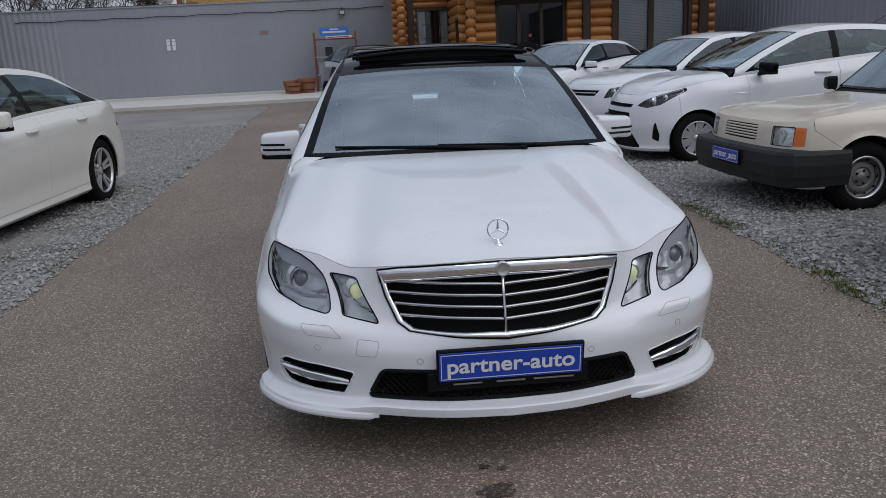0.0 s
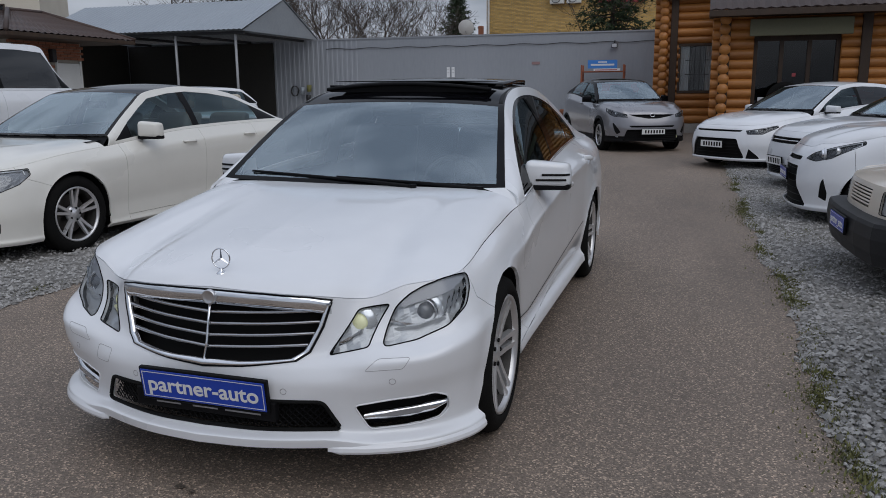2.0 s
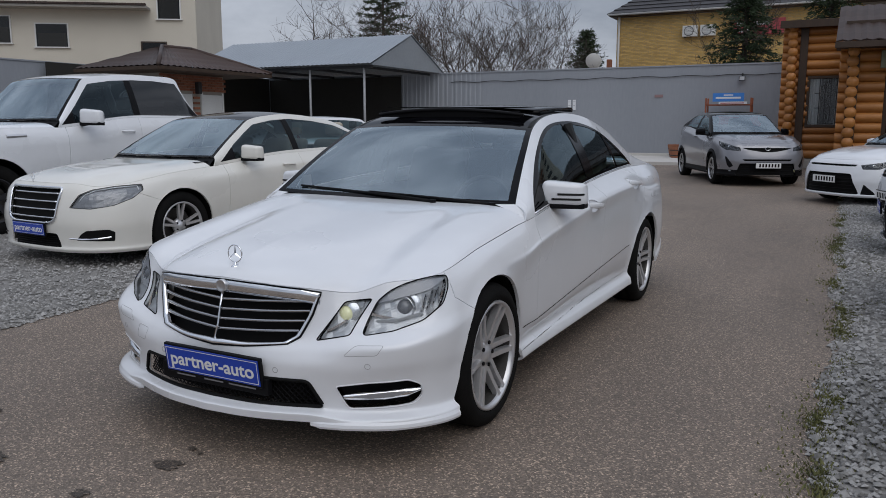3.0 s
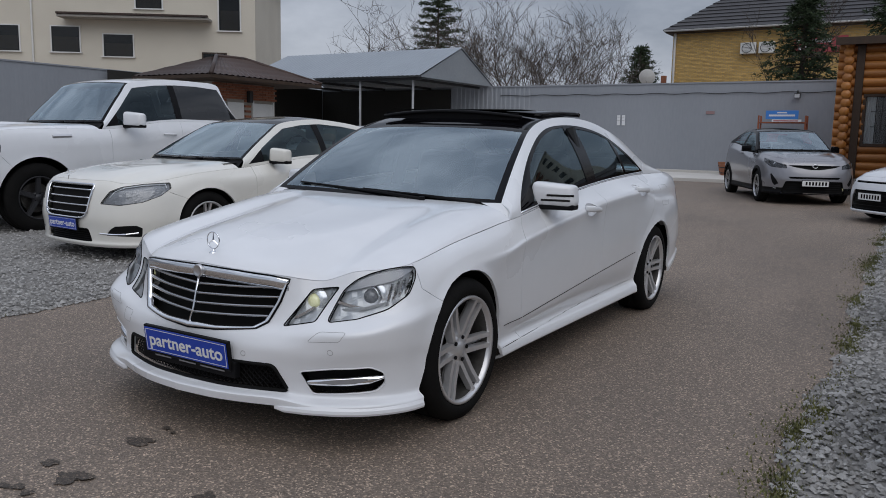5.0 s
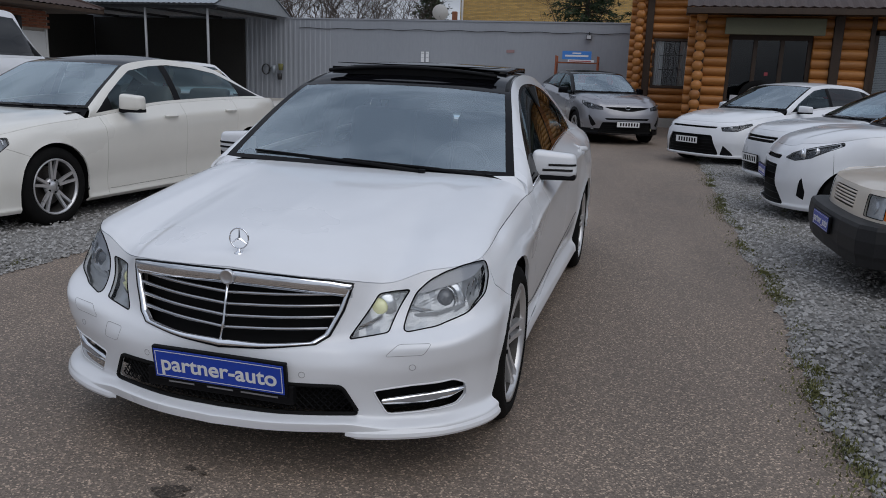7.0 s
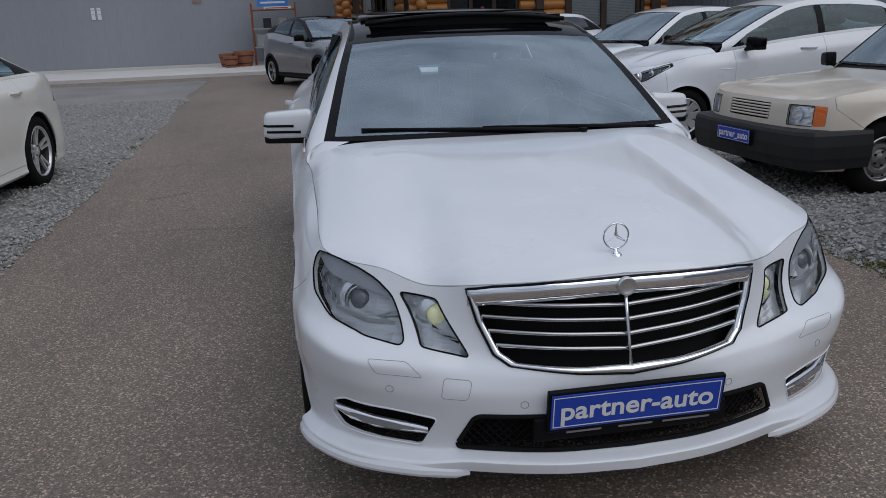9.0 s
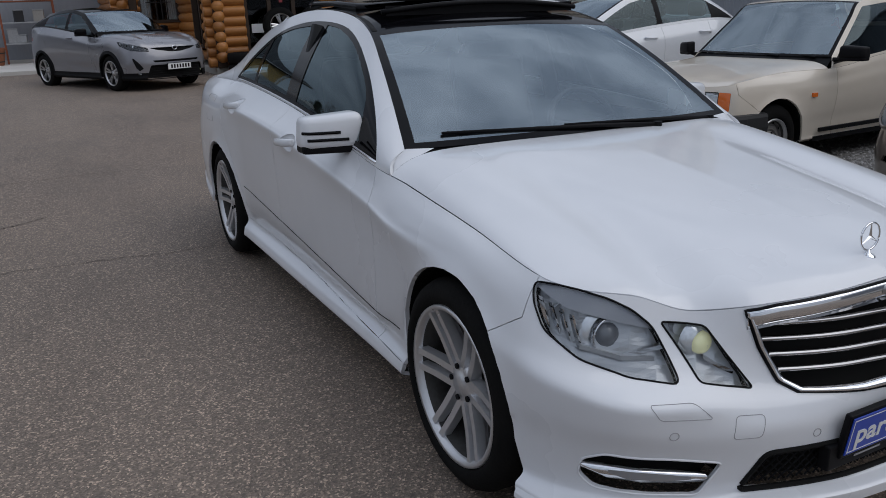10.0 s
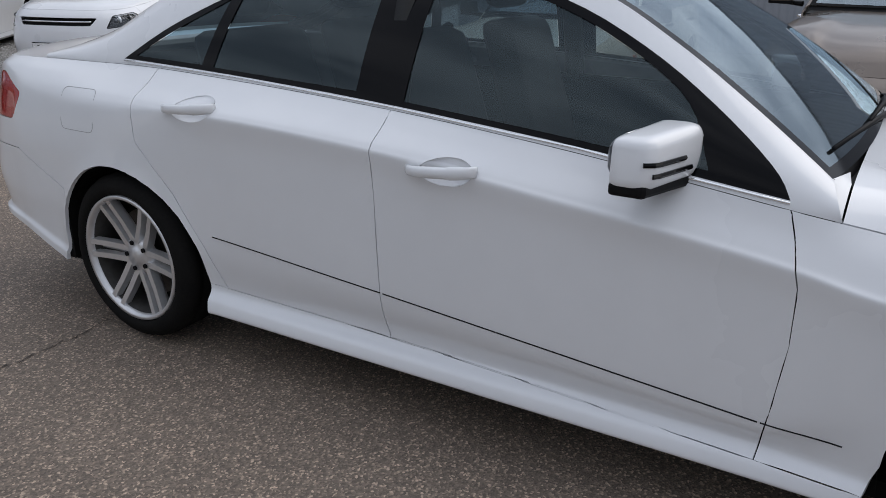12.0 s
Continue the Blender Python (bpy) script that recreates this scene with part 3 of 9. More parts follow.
# ---------------- log house ----------------
def log_house():
    t = thing("log_house", "varnished orange log office with dark timber posts", "log house")
    r, pitch = 0.125, 0.222
    shared = {}

    def logs(axis, a, b, fixed, z0, count, hole=None):
        """Stacked logs along x (front walls) or y (side walls), leaving out an opening."""
        for k in range(count):
            zc = z0 + r + k * pitch
            spans = [(a, b)]
            if hole and hole[2] - 0.05 < zc < hole[3] + 0.02:
                spans = [(a, hole[0]), (hole[1], b)]
            for p, q in spans:
                if q - p < 0.05:
                    continue
                key = (axis, round(q - p, 3))
                if key not in shared:
                    bm = bmesh.new()
                    n = q - p
                    e = Vector((1, 0, 0)) if axis == "x" else Vector((0, 1, 0))
                    tube(bm, [e * 0.0, e * 0.02, e * (n - 0.02), e * n], [r * 0.97, r, r, r * 0.97], 14)
                    shared[key] = mesh_of("log", bm, LOG, True)
                ob = new("log", shared[key])
                ob.parent = t
                ob.location = (p, fixed + 0.012 * math.sin(k * 2.1), zc) if axis == "x" else (fixed + 0.012 * math.sin(k * 1.7), p, zc)

    zg = ground_z(BAY_Y)
    z0 = zg + 0.16
    part("plinth", boxed(2.06, 8.5, BAY_Y - 0.12, HUT_Y + 4.9, zg - 0.1, z0, 0.02), CONCRETE, t)
    part("plinth", boxed(0.5, 2.05, HUT_Y - 0.12, HUT_Y + 4.9, zg - 0.05, 0.42, 0.02), CONCRETE, t)
    # recessed wing
    logs("x", 0.42, 2.1, HUT_Y, 0.42, 16, (1.14, 2.12, 1.36, 2.6))
    logs("y", HUT_Y - 0.28, HUT_Y + 4.8, 0.68, 0.42 + pitch / 2, 16)
    # projecting wing: side wall, front
    logs("y", BAY_Y - 0.3, BAY_Y + 0.9, 2.2, z0 + pitch / 2, 12)
    logs("y", BAY_Y + 0.9, HUT_Y, 2.2, z0 + pitch / 2, 15, (17.9, 18.8, 0.75, 2.2))
    logs("x", 1.93, 2.84, BAY_Y, z0, 13)
    logs("x", 2.84, 4.66, BAY_Y, 2.72, 2)
    logs("x", 4.66, 5.9, BAY_Y, z0, 13)
    logs("x", 5.9, 7.78, BAY_Y, z0, 13, (5.9, 7.78, 0.95, 2.70))
    logs("x", 7.78, 8.5, BAY_Y, z0, 13)
    for x0, x1, yy, out, zz in ((0.86, 1.06, HUT_Y, 0.17, 0.42), (2.1, 2.32, BAY_Y, 0.2, z0), (5.04, 5.24, BAY_Y, 0.2, z0), (8.05, 8.3, BAY_Y, 0.2, z0), (5.8, 5.9, BAY_Y, 0.16, z0), (7.78, 7.88, BAY_Y, 0.16, z0)):
        part("post", boxed(x0, x1, yy - out, yy - 0.02, zz, 3.16 if yy == BAY_Y else 3.95, 0.012), DARKWOOD, t)
    # small window of the recessed wing
    w = part("window", boxed(1.1, 2.16, HUT_Y - 0.13, HUT_Y + 0.1, 1.28, 1.36, 0.006), DARKWOOD, t, "window with dark frame and iron bars")
    for a in ((1.1, 1.17, 1.36, 2.6), (2.08, 2.15, 1.36, 2.6), (1.1, 2.15, 2.6, 2.67)):
        part("frame", boxed(a[0], a[1], HUT_Y - 0.12, HUT_Y + 0.1, a[2], a[3], 0.004), DARKWOOD, w)
    part("pane", boxed(1.17, 2.08, HUT_Y - 0.004, HUT_Y + 0.006, 1.36, 2.6), CLEAR_GLASS, w)
    for a, b in ((1.17, 1.44), (1.82, 2.08)):
        bm = bmesh.new()
        tops = [(bm.verts.new((a + (b - a) * k / 24, HUT_Y + 0.024 + 0.012 * math.sin(k * 1.35), 1.36)), bm.verts.new((a + (b - a) * k / 24, HUT_Y + 0.024 + 0.010 * math.sin(k * 1.35 + 0.3), 2.6))) for k in range(25)]
        for p, q in zip(tops, tops[1:]):
            bm.faces.new((p[0], q[0], q[1], p[1]))
        part("curtain", bm, BLIND, w, "pleated white curtain", smooth=True)
    for x in (1.42, 1.56, 1.70, 1.84):
        part("bar", boxed(x - 0.012, x + 0.012, HUT_Y - 0.03, HUT_Y - 0.006, 1.36, 2.6), BLACK_METAL, w)
    for z in (1.8, 2.2):
        part("bar", boxed(1.3, 1.95, HUT_Y - 0.033, HUT_Y - 0.009, z, z + 0.02), BLACK_METAL, w)
    # side window of the projecting wing
    w = part("window", boxed(2.06, 2.3, 17.9, 18.8, 0.68, 0.75, 0.006), DARKWOOD, t, "narrow dark framed side window")
    for a in ((17.9, 17.97, 0.75, 2.2), (18.73, 18.8, 0.75, 2.2), (17.9, 18.8, 2.2, 2.27)):
        part("frame", boxed(2.06, 2.3, a[0], a[1], a[2], a[3], 0.004), DARKWOOD, w)
    part("pane", boxed(2.18, 2.19, 17.97, 18.73, 0.75, 2.2), HOUSE_GLASS, w)
    # dark sheet that stands for the shaded room behind the pane
    part("backing", boxed(2.36, 2.38, 17.9, 18.8, 0.7, 2.25), INSIDE_SHADE, w)
    # glazed doorway
    d = part("door", boxed(2.84, 4.66, BAY_Y + 0.02, BAY_Y + 0.1, 2.46, 2.58, 0.005), DARKWOOD, t, "dark framed glazed double door")
    for x in (2.84, 3.40, 3.98, 4.57):
        part("stile", boxed(x, x + 0.09, BAY_Y + 0.0, BAY_Y + 0.09, z0, 2.46, 0.005), DARKWOOD, d)
    for a, b in ((2.93, 3.40), (3.49, 3.98), (4.07, 4.57)):
        part("pane", boxed(a, b, BAY_Y + 0.05, BAY_Y + 0.06, z0 + 0.15, 2.46), HOUSE_GLASS, d)
        part("rail", boxed(a, b, BAY_Y + 0.02, BAY_Y + 0.08, z0, z0 + 0.15), DARKWOOD, d)
    part("sticker", boxed(3.70, 3.78, BAY_Y + 0.035, BAY_Y + 0.045, 1.66, 1.74, 0.004), PINK_SIGN, d, "small red sticker")
    part("notice", boxed(3.0, 3.28, BAY_Y + 0.035, BAY_Y + 0.045, 1.0, 1.2, 0.004), WHITE_SIGN, d)
    # wide window with blinds
    w = part("window", boxed(5.9, 7.78, BAY_Y - 0.12, BAY_Y + 0.1, 0.86, 0.95, 0.005), DARKWOOD, t, "wide dark framed window with white blinds")
    for a in ((5.9, 5.99, 0.95, 2.7), (6.76, 6.9, 0.95, 2.7), (7.69, 7.78, 0.95, 2.7), (5.9, 7.78, 2.6, 2.7)):
        part("frame", boxed(a[0], a[1], BAY_Y - 0.1, BAY_Y + 0.08, a[2], a[3], 0.004), DARKWOOD, w)
    for a, b in ((5.99, 6.76), (6.9, 7.69)):
        part("pane", boxed(a, b, BAY_Y - 0.03, BAY_Y - 0.02, 0.95, 2.6), CLEAR_GLASS, w)
        bm = bmesh.new()
        for k in range(38):
            z = 1.2 + k * 0.037
            box(bm, a, b, BAY_Y - 0.004 + 0.003 * math.sin(k * 1.9), BAY_Y + 0.006, z, z + 0.033)
        part("blind", bm, BLIND, w)
    part("sign_board", boxed(2.72, 4.84, BAY_Y - 0.34, BAY_Y - 0.26, 2.56, 2.93, 0.01), OLIVE_SIGN, t, "blank olive sign board over the door")
    for x in (2.9, 4.6):
        part("bracket", boxed(x, x + 0.06, BAY_Y - 0.26, BAY_Y - 0.1, 2.7, 2.76), DARKWOOD, t)
    part("backing", boxed(2.36, 8.4, BAY_Y + 0.13, BAY_Y + 0.16, z0, 0.95), DARKWOOD, t)
    part("back_wall", boxed(0.8, 8.4, HUT_Y + 4.7, HUT_Y + 4.8, 0.32, 3.9), DARKWOOD, t)
    part("side_wall", boxed(8.4, 8.48, BAY_Y + 0.13, HUT_Y + 4.7, z0, 3.9), DARKWOOD, t)
    # wall coloured as the shade deep inside the office
    part("inner_wall", boxed(0.9, 8.38, HUT_Y + 2.0, HUT_Y + 2.1, 0.32, 3.8), INSIDE_SHADE, t)
    part("ceiling_board", boxed(0.4, 2.3, HUT_Y - 0.4, HUT_Y + 4.9, 4.02, 4.1), DARKWOOD, t)
    part("ceiling_board", boxed(2.0, 8.6, BAY_Y + 0.2, HUT_Y + 4.9, 3.56, 3.64), DARKWOOD, t)
    part("fascia", boxed(0.35, 2.3, HUT_Y - 0.46, HUT_Y - 0.4, 3.94, 4.14, 0.006), DARKWOOD, t)
    roof = bmesh.new()
    n = 60
    prev = None
    for k in range(n + 1):
        x = 1.84 + (8.7 - 1.84) * k / n
        up = 0.03 * abs(math.sin(k * math.pi / 2))
        cur = [roof.verts.new((x, BAY_Y - 0.75 + 2.2 * j / 6, 3.10 + 0.98 * j / 6 + up + 0.012 * (j % 2))) for j in range(7)]
        if prev:
            for a in range(6):
                roof.faces.new((prev[a], cur[a], cur[a + 1], prev[a + 1]))
        prev = cur
    rf = part("roof", roof, TILE_BROWN, t, "brown ribbed tile roof")
    sol = rf.modifiers.new("thick", "SOLIDIFY")
    sol.thickness = 0.03
    part("canopy_fascia", boxed(1.82, 8.72, BAY_Y - 0.78, BAY_Y - 0.75, 2.98, 3.11, 0.005), DARKWOOD, t)
    part("soffit", boxed(1.84, 8.7, BAY_Y - 0.74, BAY_Y + 0.2, 3.0, 3.04), DARKWOOD, t)
    return t


def display_wheels():
    """A bench in front of the door with two big wheels, and a stack of tyres beside it."""
    zg = ground_z(BAY_Y - 0.5)
    b = thing("bench", "dark timber bench carrying loose wheels by the door", "bench", pose(3.95, BAY_Y - 0.5, zg))
    part("top", boxed(-0.85, 0.85, -0.2, 0.2, 0.6, 0.66, 0.01), DARKWOOD, b)
    for x in (-0.75, 0.75):
        for y in (-0.15, 0.15):
            part("leg", boxed(x - 0.04, x + 0.04, y - 0.04, y + 0.04, 0.0, 0.6, 0.006), DARKWOOD, b)
    for x in (3.52, 4.36):
        w = thing("spare_wheel", "large loose wheel with alloy rim standing on the bench", "wheel", pose(x, BAY_Y - 0.5, zg + 0.66 + 0.39, 0, 0, 90), group="loose wheels by the office")
        bm = bmesh.new()
        lathe(bm, [(-0.11, 0.26), (-0.125, 0.30), (-0.115, 0.36), (-0.08, 0.388), (0.08, 0.388), (0.115, 0.36), (0.125, 0.30), (0.11, 0.26)], 48)
        part("tyre", bm, RUBBER, w, smooth=True)
        bm = bmesh.new()
        lathe(bm, [(-0.11, 0.26), (-0.105, 0.245), (-0.06, 0.235), (0.1, 0.235), (0.11, 0.26)], 48)
        part("rim", bm, SATIN, w, smooth=True)
        bm = bmesh.new()
        for k in range(5):
            a = 2 * math.pi * k / 5
            for dd in (-0.14, 0.14):
                tube(bm, [(-0.085, 0.05 * math.cos(a), 0.05 * math.sin(a)), (-0.10, 0.238 * math.cos(a + dd), 0.238 * math.sin(a + dd))], [0.03, 0.022], 6)
        part("spokes", bm, SATIN, w)
    for k in range(2):
        ty = thing("tyre", "black used tyre lying in a low stack", "tyre", pose(2.62, BAY_Y - 0.5, zg + 0.125 + 0.25 * k, 0, 0, 0), group="stack of tyres by the office")
        bm = bmesh.new()
        lathe(bm, [(-0.11, 0.22), (-0.125, 0.27), (-0.115, 0.34), (-0.08, 0.37), (0.08, 0.37), (0.115, 0.34), (0.125, 0.27), (0.11, 0.22), (0.06, 0.24), (-0.06, 0.24), (-0.11, 0.22)], 40, "z")
        part("rubber", bm, RUBBER, ty, smooth=True)


log_house()


# ---------------- carport ----------------
def carport():
    t = thing("carport", "open carport with a pale zinc gable roof on thin posts", "carport")
    x0, x1, ya, yb, yr, ze, zr = -21.8, -12.88, 20.6, 26.3, 23.6, 3.47, 4.74

    def slope(y0, z0, y1, z1, name):
        bm = bmesh.new()
        prev = None
        n = 90
        for k in range(n + 1):
            x = x0 + (x1 - x0) * k / n
            up = 0.022 * (k % 2)
            cur = [bm.verts.new((x, y0, z0 + up)), bm.verts.new((x, y1, z1 + up))]
            if prev:
                bm.faces.new((prev[0], cur[0], cur[1], prev[1]))
            prev = cur
        ob = part(name, bm, ROOF_ZINC, t)
        s = ob.modifiers.new("thick", "SOLIDIFY")
        s.thickness = 0.012

    slope(ya, ze, yr, zr, "roof_slope")
    slope(yr, zr + 0.004, yb, ze, "roof_slope")
    bm = bmesh.new()
    prof = [(ya + 0.15, ze - 0.02), (yb - 0.02, ze - 0.02), (yr, zr - 0.05)]
    a = [bm.verts.new((x1 - 0.05, y, z)) for y, z in prof]
    b = [bm.verts.new((x1 - 0.09, y, z)) for y, z in prof]
    bm.faces.new(a)
    bm.faces.new(b[::-1])
    for i in range(3):
        bm.faces.new((a[i], a[(i + 1) % 3], b[(i + 1) % 3], b[i]))
    part("gable", bm, ROOF_ZINC, t)
    for x in (-13.32, -15.70):
        bm = bmesh.new()
        tube(bm, [(x, ya + 0.3, 0.0), (x, ya + 0.3, ze - 0.03)], 0.045, 10)
        part("post", bm, POST_GREY, t, smooth=True)
    part("beam", boxed(x0 + 0.1, x1 - 0.1, ya + 0.25, ya + 0.35, ze - 0.13, ze - 0.03, 0.005), BLACK_METAL, t)
    for x in (-13.4, -15.79, -18.2, -20.6):
        part("rafter", boxed(x - 0.04, x + 0.04, ya + 0.36, yb - 0.35, ze - 0.12, ze - 0.03), BLACK_METAL, t)
    # both panels are added, coloured as the deep shade under the roof
    part("side_panel", boxed(x0 + 0.02, x0 + 0.07, 14.5, yb - 0.43, 0.0, ze - 0.06), INSIDE_SHADE, t)
    part("back_panel", boxed(x0 + 0.1, x1 - 1.85, yb - 0.42, yb - 0.36, 0.12, ze - 0.12), INSIDE_SHADE, t)


carport()


# ---------------- brick booth with hipped tile roof ----------------
def brick_booth():
    t = thing("brick_booth", "small brick booth with a brown hipped tile roof", "booth")
    x0, x1, y0, y1, h = -16.6, -15.25, 13.3, 15.95, 2.84
    part("wall", boxed(x0, x1 - 0.06, y0 + 0.06, y1 - 0.06, 0.0, h), MORTAR, t)
    bm = bmesh.new()
    box(bm, -0.12, 0.12, -0.03, 0.03, -0.033, 0.033)
    brick = mesh_of("brick", bm, BRICK)
    # bricks of the face towards the yard, near the doors
    row = 0
    z = 0.06
    while z < h - 0.05:
        y = y1 - 0.14 - (0.125 if row % 2 else 0)
        while y > y0 + 0.1:
            if not ((14.8 < y < 15.85 or 13.75 < y < 14.6) and z < 2.3):
                ob = new("brick", brick)
                ob.parent = t
                ob.matrix_basis = pose(x1 - 0.045, y, z, 0, 0, 90)
            y -= 0.25
        row += 1
        z += 0.077
    d = part("door", boxed(x1 - 0.05, x1 - 0.01, 14.92, 15.74, 0.05, 2.24, 0.006), WHITE_PAINTED, t, "plain white metal door")
    part("door_frame", boxed(x1 - 0.055, x1 + 0.005, 14.86, 14.92, 0.0, 2.3), WHITE_PAINTED, d)
    part("door_frame", boxed(x1 - 0.055, x1 + 0.005, 15.74, 15.80, 0.0, 2.3), WHITE_PAINTED, d)
    part("handle", boxed(x1 - 0.01, x1 + 0.04, 15.62, 15.68, 1.0, 1.03, 0.004), BLACK_METAL, d)
    lamp = part("wall_lamp", boxed(x1 - 0.02, x1 + 0.14, 14.62, 14.76, 2.25, 2.6, 0.02), BLACK_METAL, t)
    part("second_door", boxed(x1 - 0.05, x1 - 0.012, 13.85, 14.5, 0.05, 2.24, 0.006), WHITE_PAINTED, t, "plain white metal door")
    # hipped roof: four ribbed slopes
    o, zt = 1.0, 3.60
    ex0, ex1, ey0, ey1 = x0 - o, x1 + o, y0 - o, y1 + o
    r0, r1 = Vector(((x0 + x1) / 2, y0 + .75, zt)), Vector(((x0 + x1) / 2, y1 - .75, zt))
    ze = h + 0.08

    def hip(a, b, c, d_, name):
        """Slope from eave a-b up to ridge d-c, with raised ribs."""
        bm = bmesh.new()
        a, b, c, d_ = Vector(a), Vector(b), Vector(c), Vector(d_)
        n, m = max(8, int((b - a).length / 0.11)), 8
        nrm = (b - a).cross(d_ - a).normalized()
        g = []
        for j in range(m + 1):
            f = j / m
            p, q = a.lerp(d_, f), b.lerp(c, f)
            g.append([bm.verts.new(p.lerp(q, i / n) + nrm * ((0.03 if i % 2 else 0.0) + 0.015 * (1 if j % 2 else 0))) for i in range(n + 1)])
        for r, s in zip(g, g[1:]):
            for i in range(n):
                try:
                    bm.faces.new((r[i], r[i + 1], s[i + 1], s[i]))
                except ValueError:
                    pass
        part(name, bm, TILE_BROWN, t)

    hip((ex1, ey0, ze), (ex1, ey1, ze), r1, r0, "roof_slope")
    hip((ex0, ey1, ze), (ex0, ey0, ze), r0, r1, "roof_slope")
    hip((ex0, ey0, ze), (ex1, ey0, ze), r0 + Vector((0.01, 0, 0)), r0, "roof_slope")
    hip((ex1, ey1, ze), (ex0, ey1, ze), r1, r1 + Vector((0.01, 0, 0)), "roof_slope")
    part("eave", boxed(ex0, ex1, ey0, ey1, ze - 0.11, ze - 0.01, 0.01), DARKWOOD, t)
    for p, q in (((ex1, ey0, ze), r0), ((ex1, ey1, ze), r1), (r0, r1)):
        bm = bmesh.new()
        tube(bm, [Vector(p) + Vector((0, 0, 0.02)), Vector(q) + Vector((0, 0, 0.03))], 0.06, 8)
        part("ridge_tile", bm, TILE_BROWN, t, smooth=True)


brick_booth()


# ---------------- houses beyond the walls ----------------
def facade_window(parent, x0, x1, y, z0, z1, frame_mat=None, sill=True, name="window"):
    """A recessed window on a face looking to -y."""
    fm = frame_mat or WHITE_PAINTED
    w = part(name, boxed(x0 - 0.06, x1 + 0.06, y - 0.05, y - 0.004, z1, z1 + 0.07), fm, parent)
    part("pane", boxed(x0, x1, y - 0.02, y - 0.012, z0, z1), HOUSE_GLASS, w)
    # dark sheet close behind the glass, in place of the room's shade
    part("backing", boxed(x0, x1, y - 0.010, y - 0.004, z0, z1), INSIDE_SHADE, w)
    if sill:
        part("blind", boxed(x0 + .1, x1 - .1, y - 0.0115, y - 0.0105, z0, z0 + (z1 - z0) * .6), TAN_BLIND, w)
    for a, b in ((x0 - 0.06, x0 + 0.02), (x1 - 0.02, x1 + 0.06)):
        part("frame", boxed(a, b, y - 0.05, y - 0.004, z0, z1), fm, w)
    if sill:
        part("sill", boxed(x0 - 0.12, x1 + 0.12, y - 0.14, y - 0.004, z0 - 0.08, z0 - 0.01), fm, w)
    return w


def cream_house():
    t = thing("cream_house", "two-storey cream rendered house behind the boundary wall", "house", pose(-33.2, 33.2, 0, 0, 0, 34))
    part("wall", boxed(-26, 0, 0, 10, 0, 11.5), RENDERED, t)
    for x0, x1, z0, z1 in ((-12.3, -10.6, 6.1, 7.6), (-9.2, -7.4, 5.9, 7.2), (-3.2, -1.8, 4.6, 6.2), (-2.2, -0.9, 7.6, 9.6), (-15.8, -14.2, 6.1, 7.6), (-7.2, -5.6, 8.8, 10.4)):
        facade_window(t, x0, x1, 0, z0, z1, WHITE_PAINTED if x0 < -5 or z0 > 7 else DARKWOOD)
    aw = part("awning", boxed(-11.5, -2.6, -1.1, -0.002, 8.05, 8.2, 0.02), CONCRETE, t, "projecting balcony slab with brown tiles")
    bm = bmesh.new()
    for k in range(60):
        x = -11.5 + 8.9 * k / 60
        box(bm, x, x + 0.13, -1.2, -0.9, 8.2 + 0.01, 8.32)
    part("tiles", bm, TILE_BROWN, aw)
    part("roof", boxed(-26.6, 0.6, -0.7, 10.6, 11.5, 11.9, 0.05), TILE_BROWN, t)
    part("drainpipe", tube(bmesh.new(), [(-13.4, -0.08, 0), (-13.4, -0.08, 11.4)], 0.06, 8), WHITE_PAINTED, t)


cream_house()


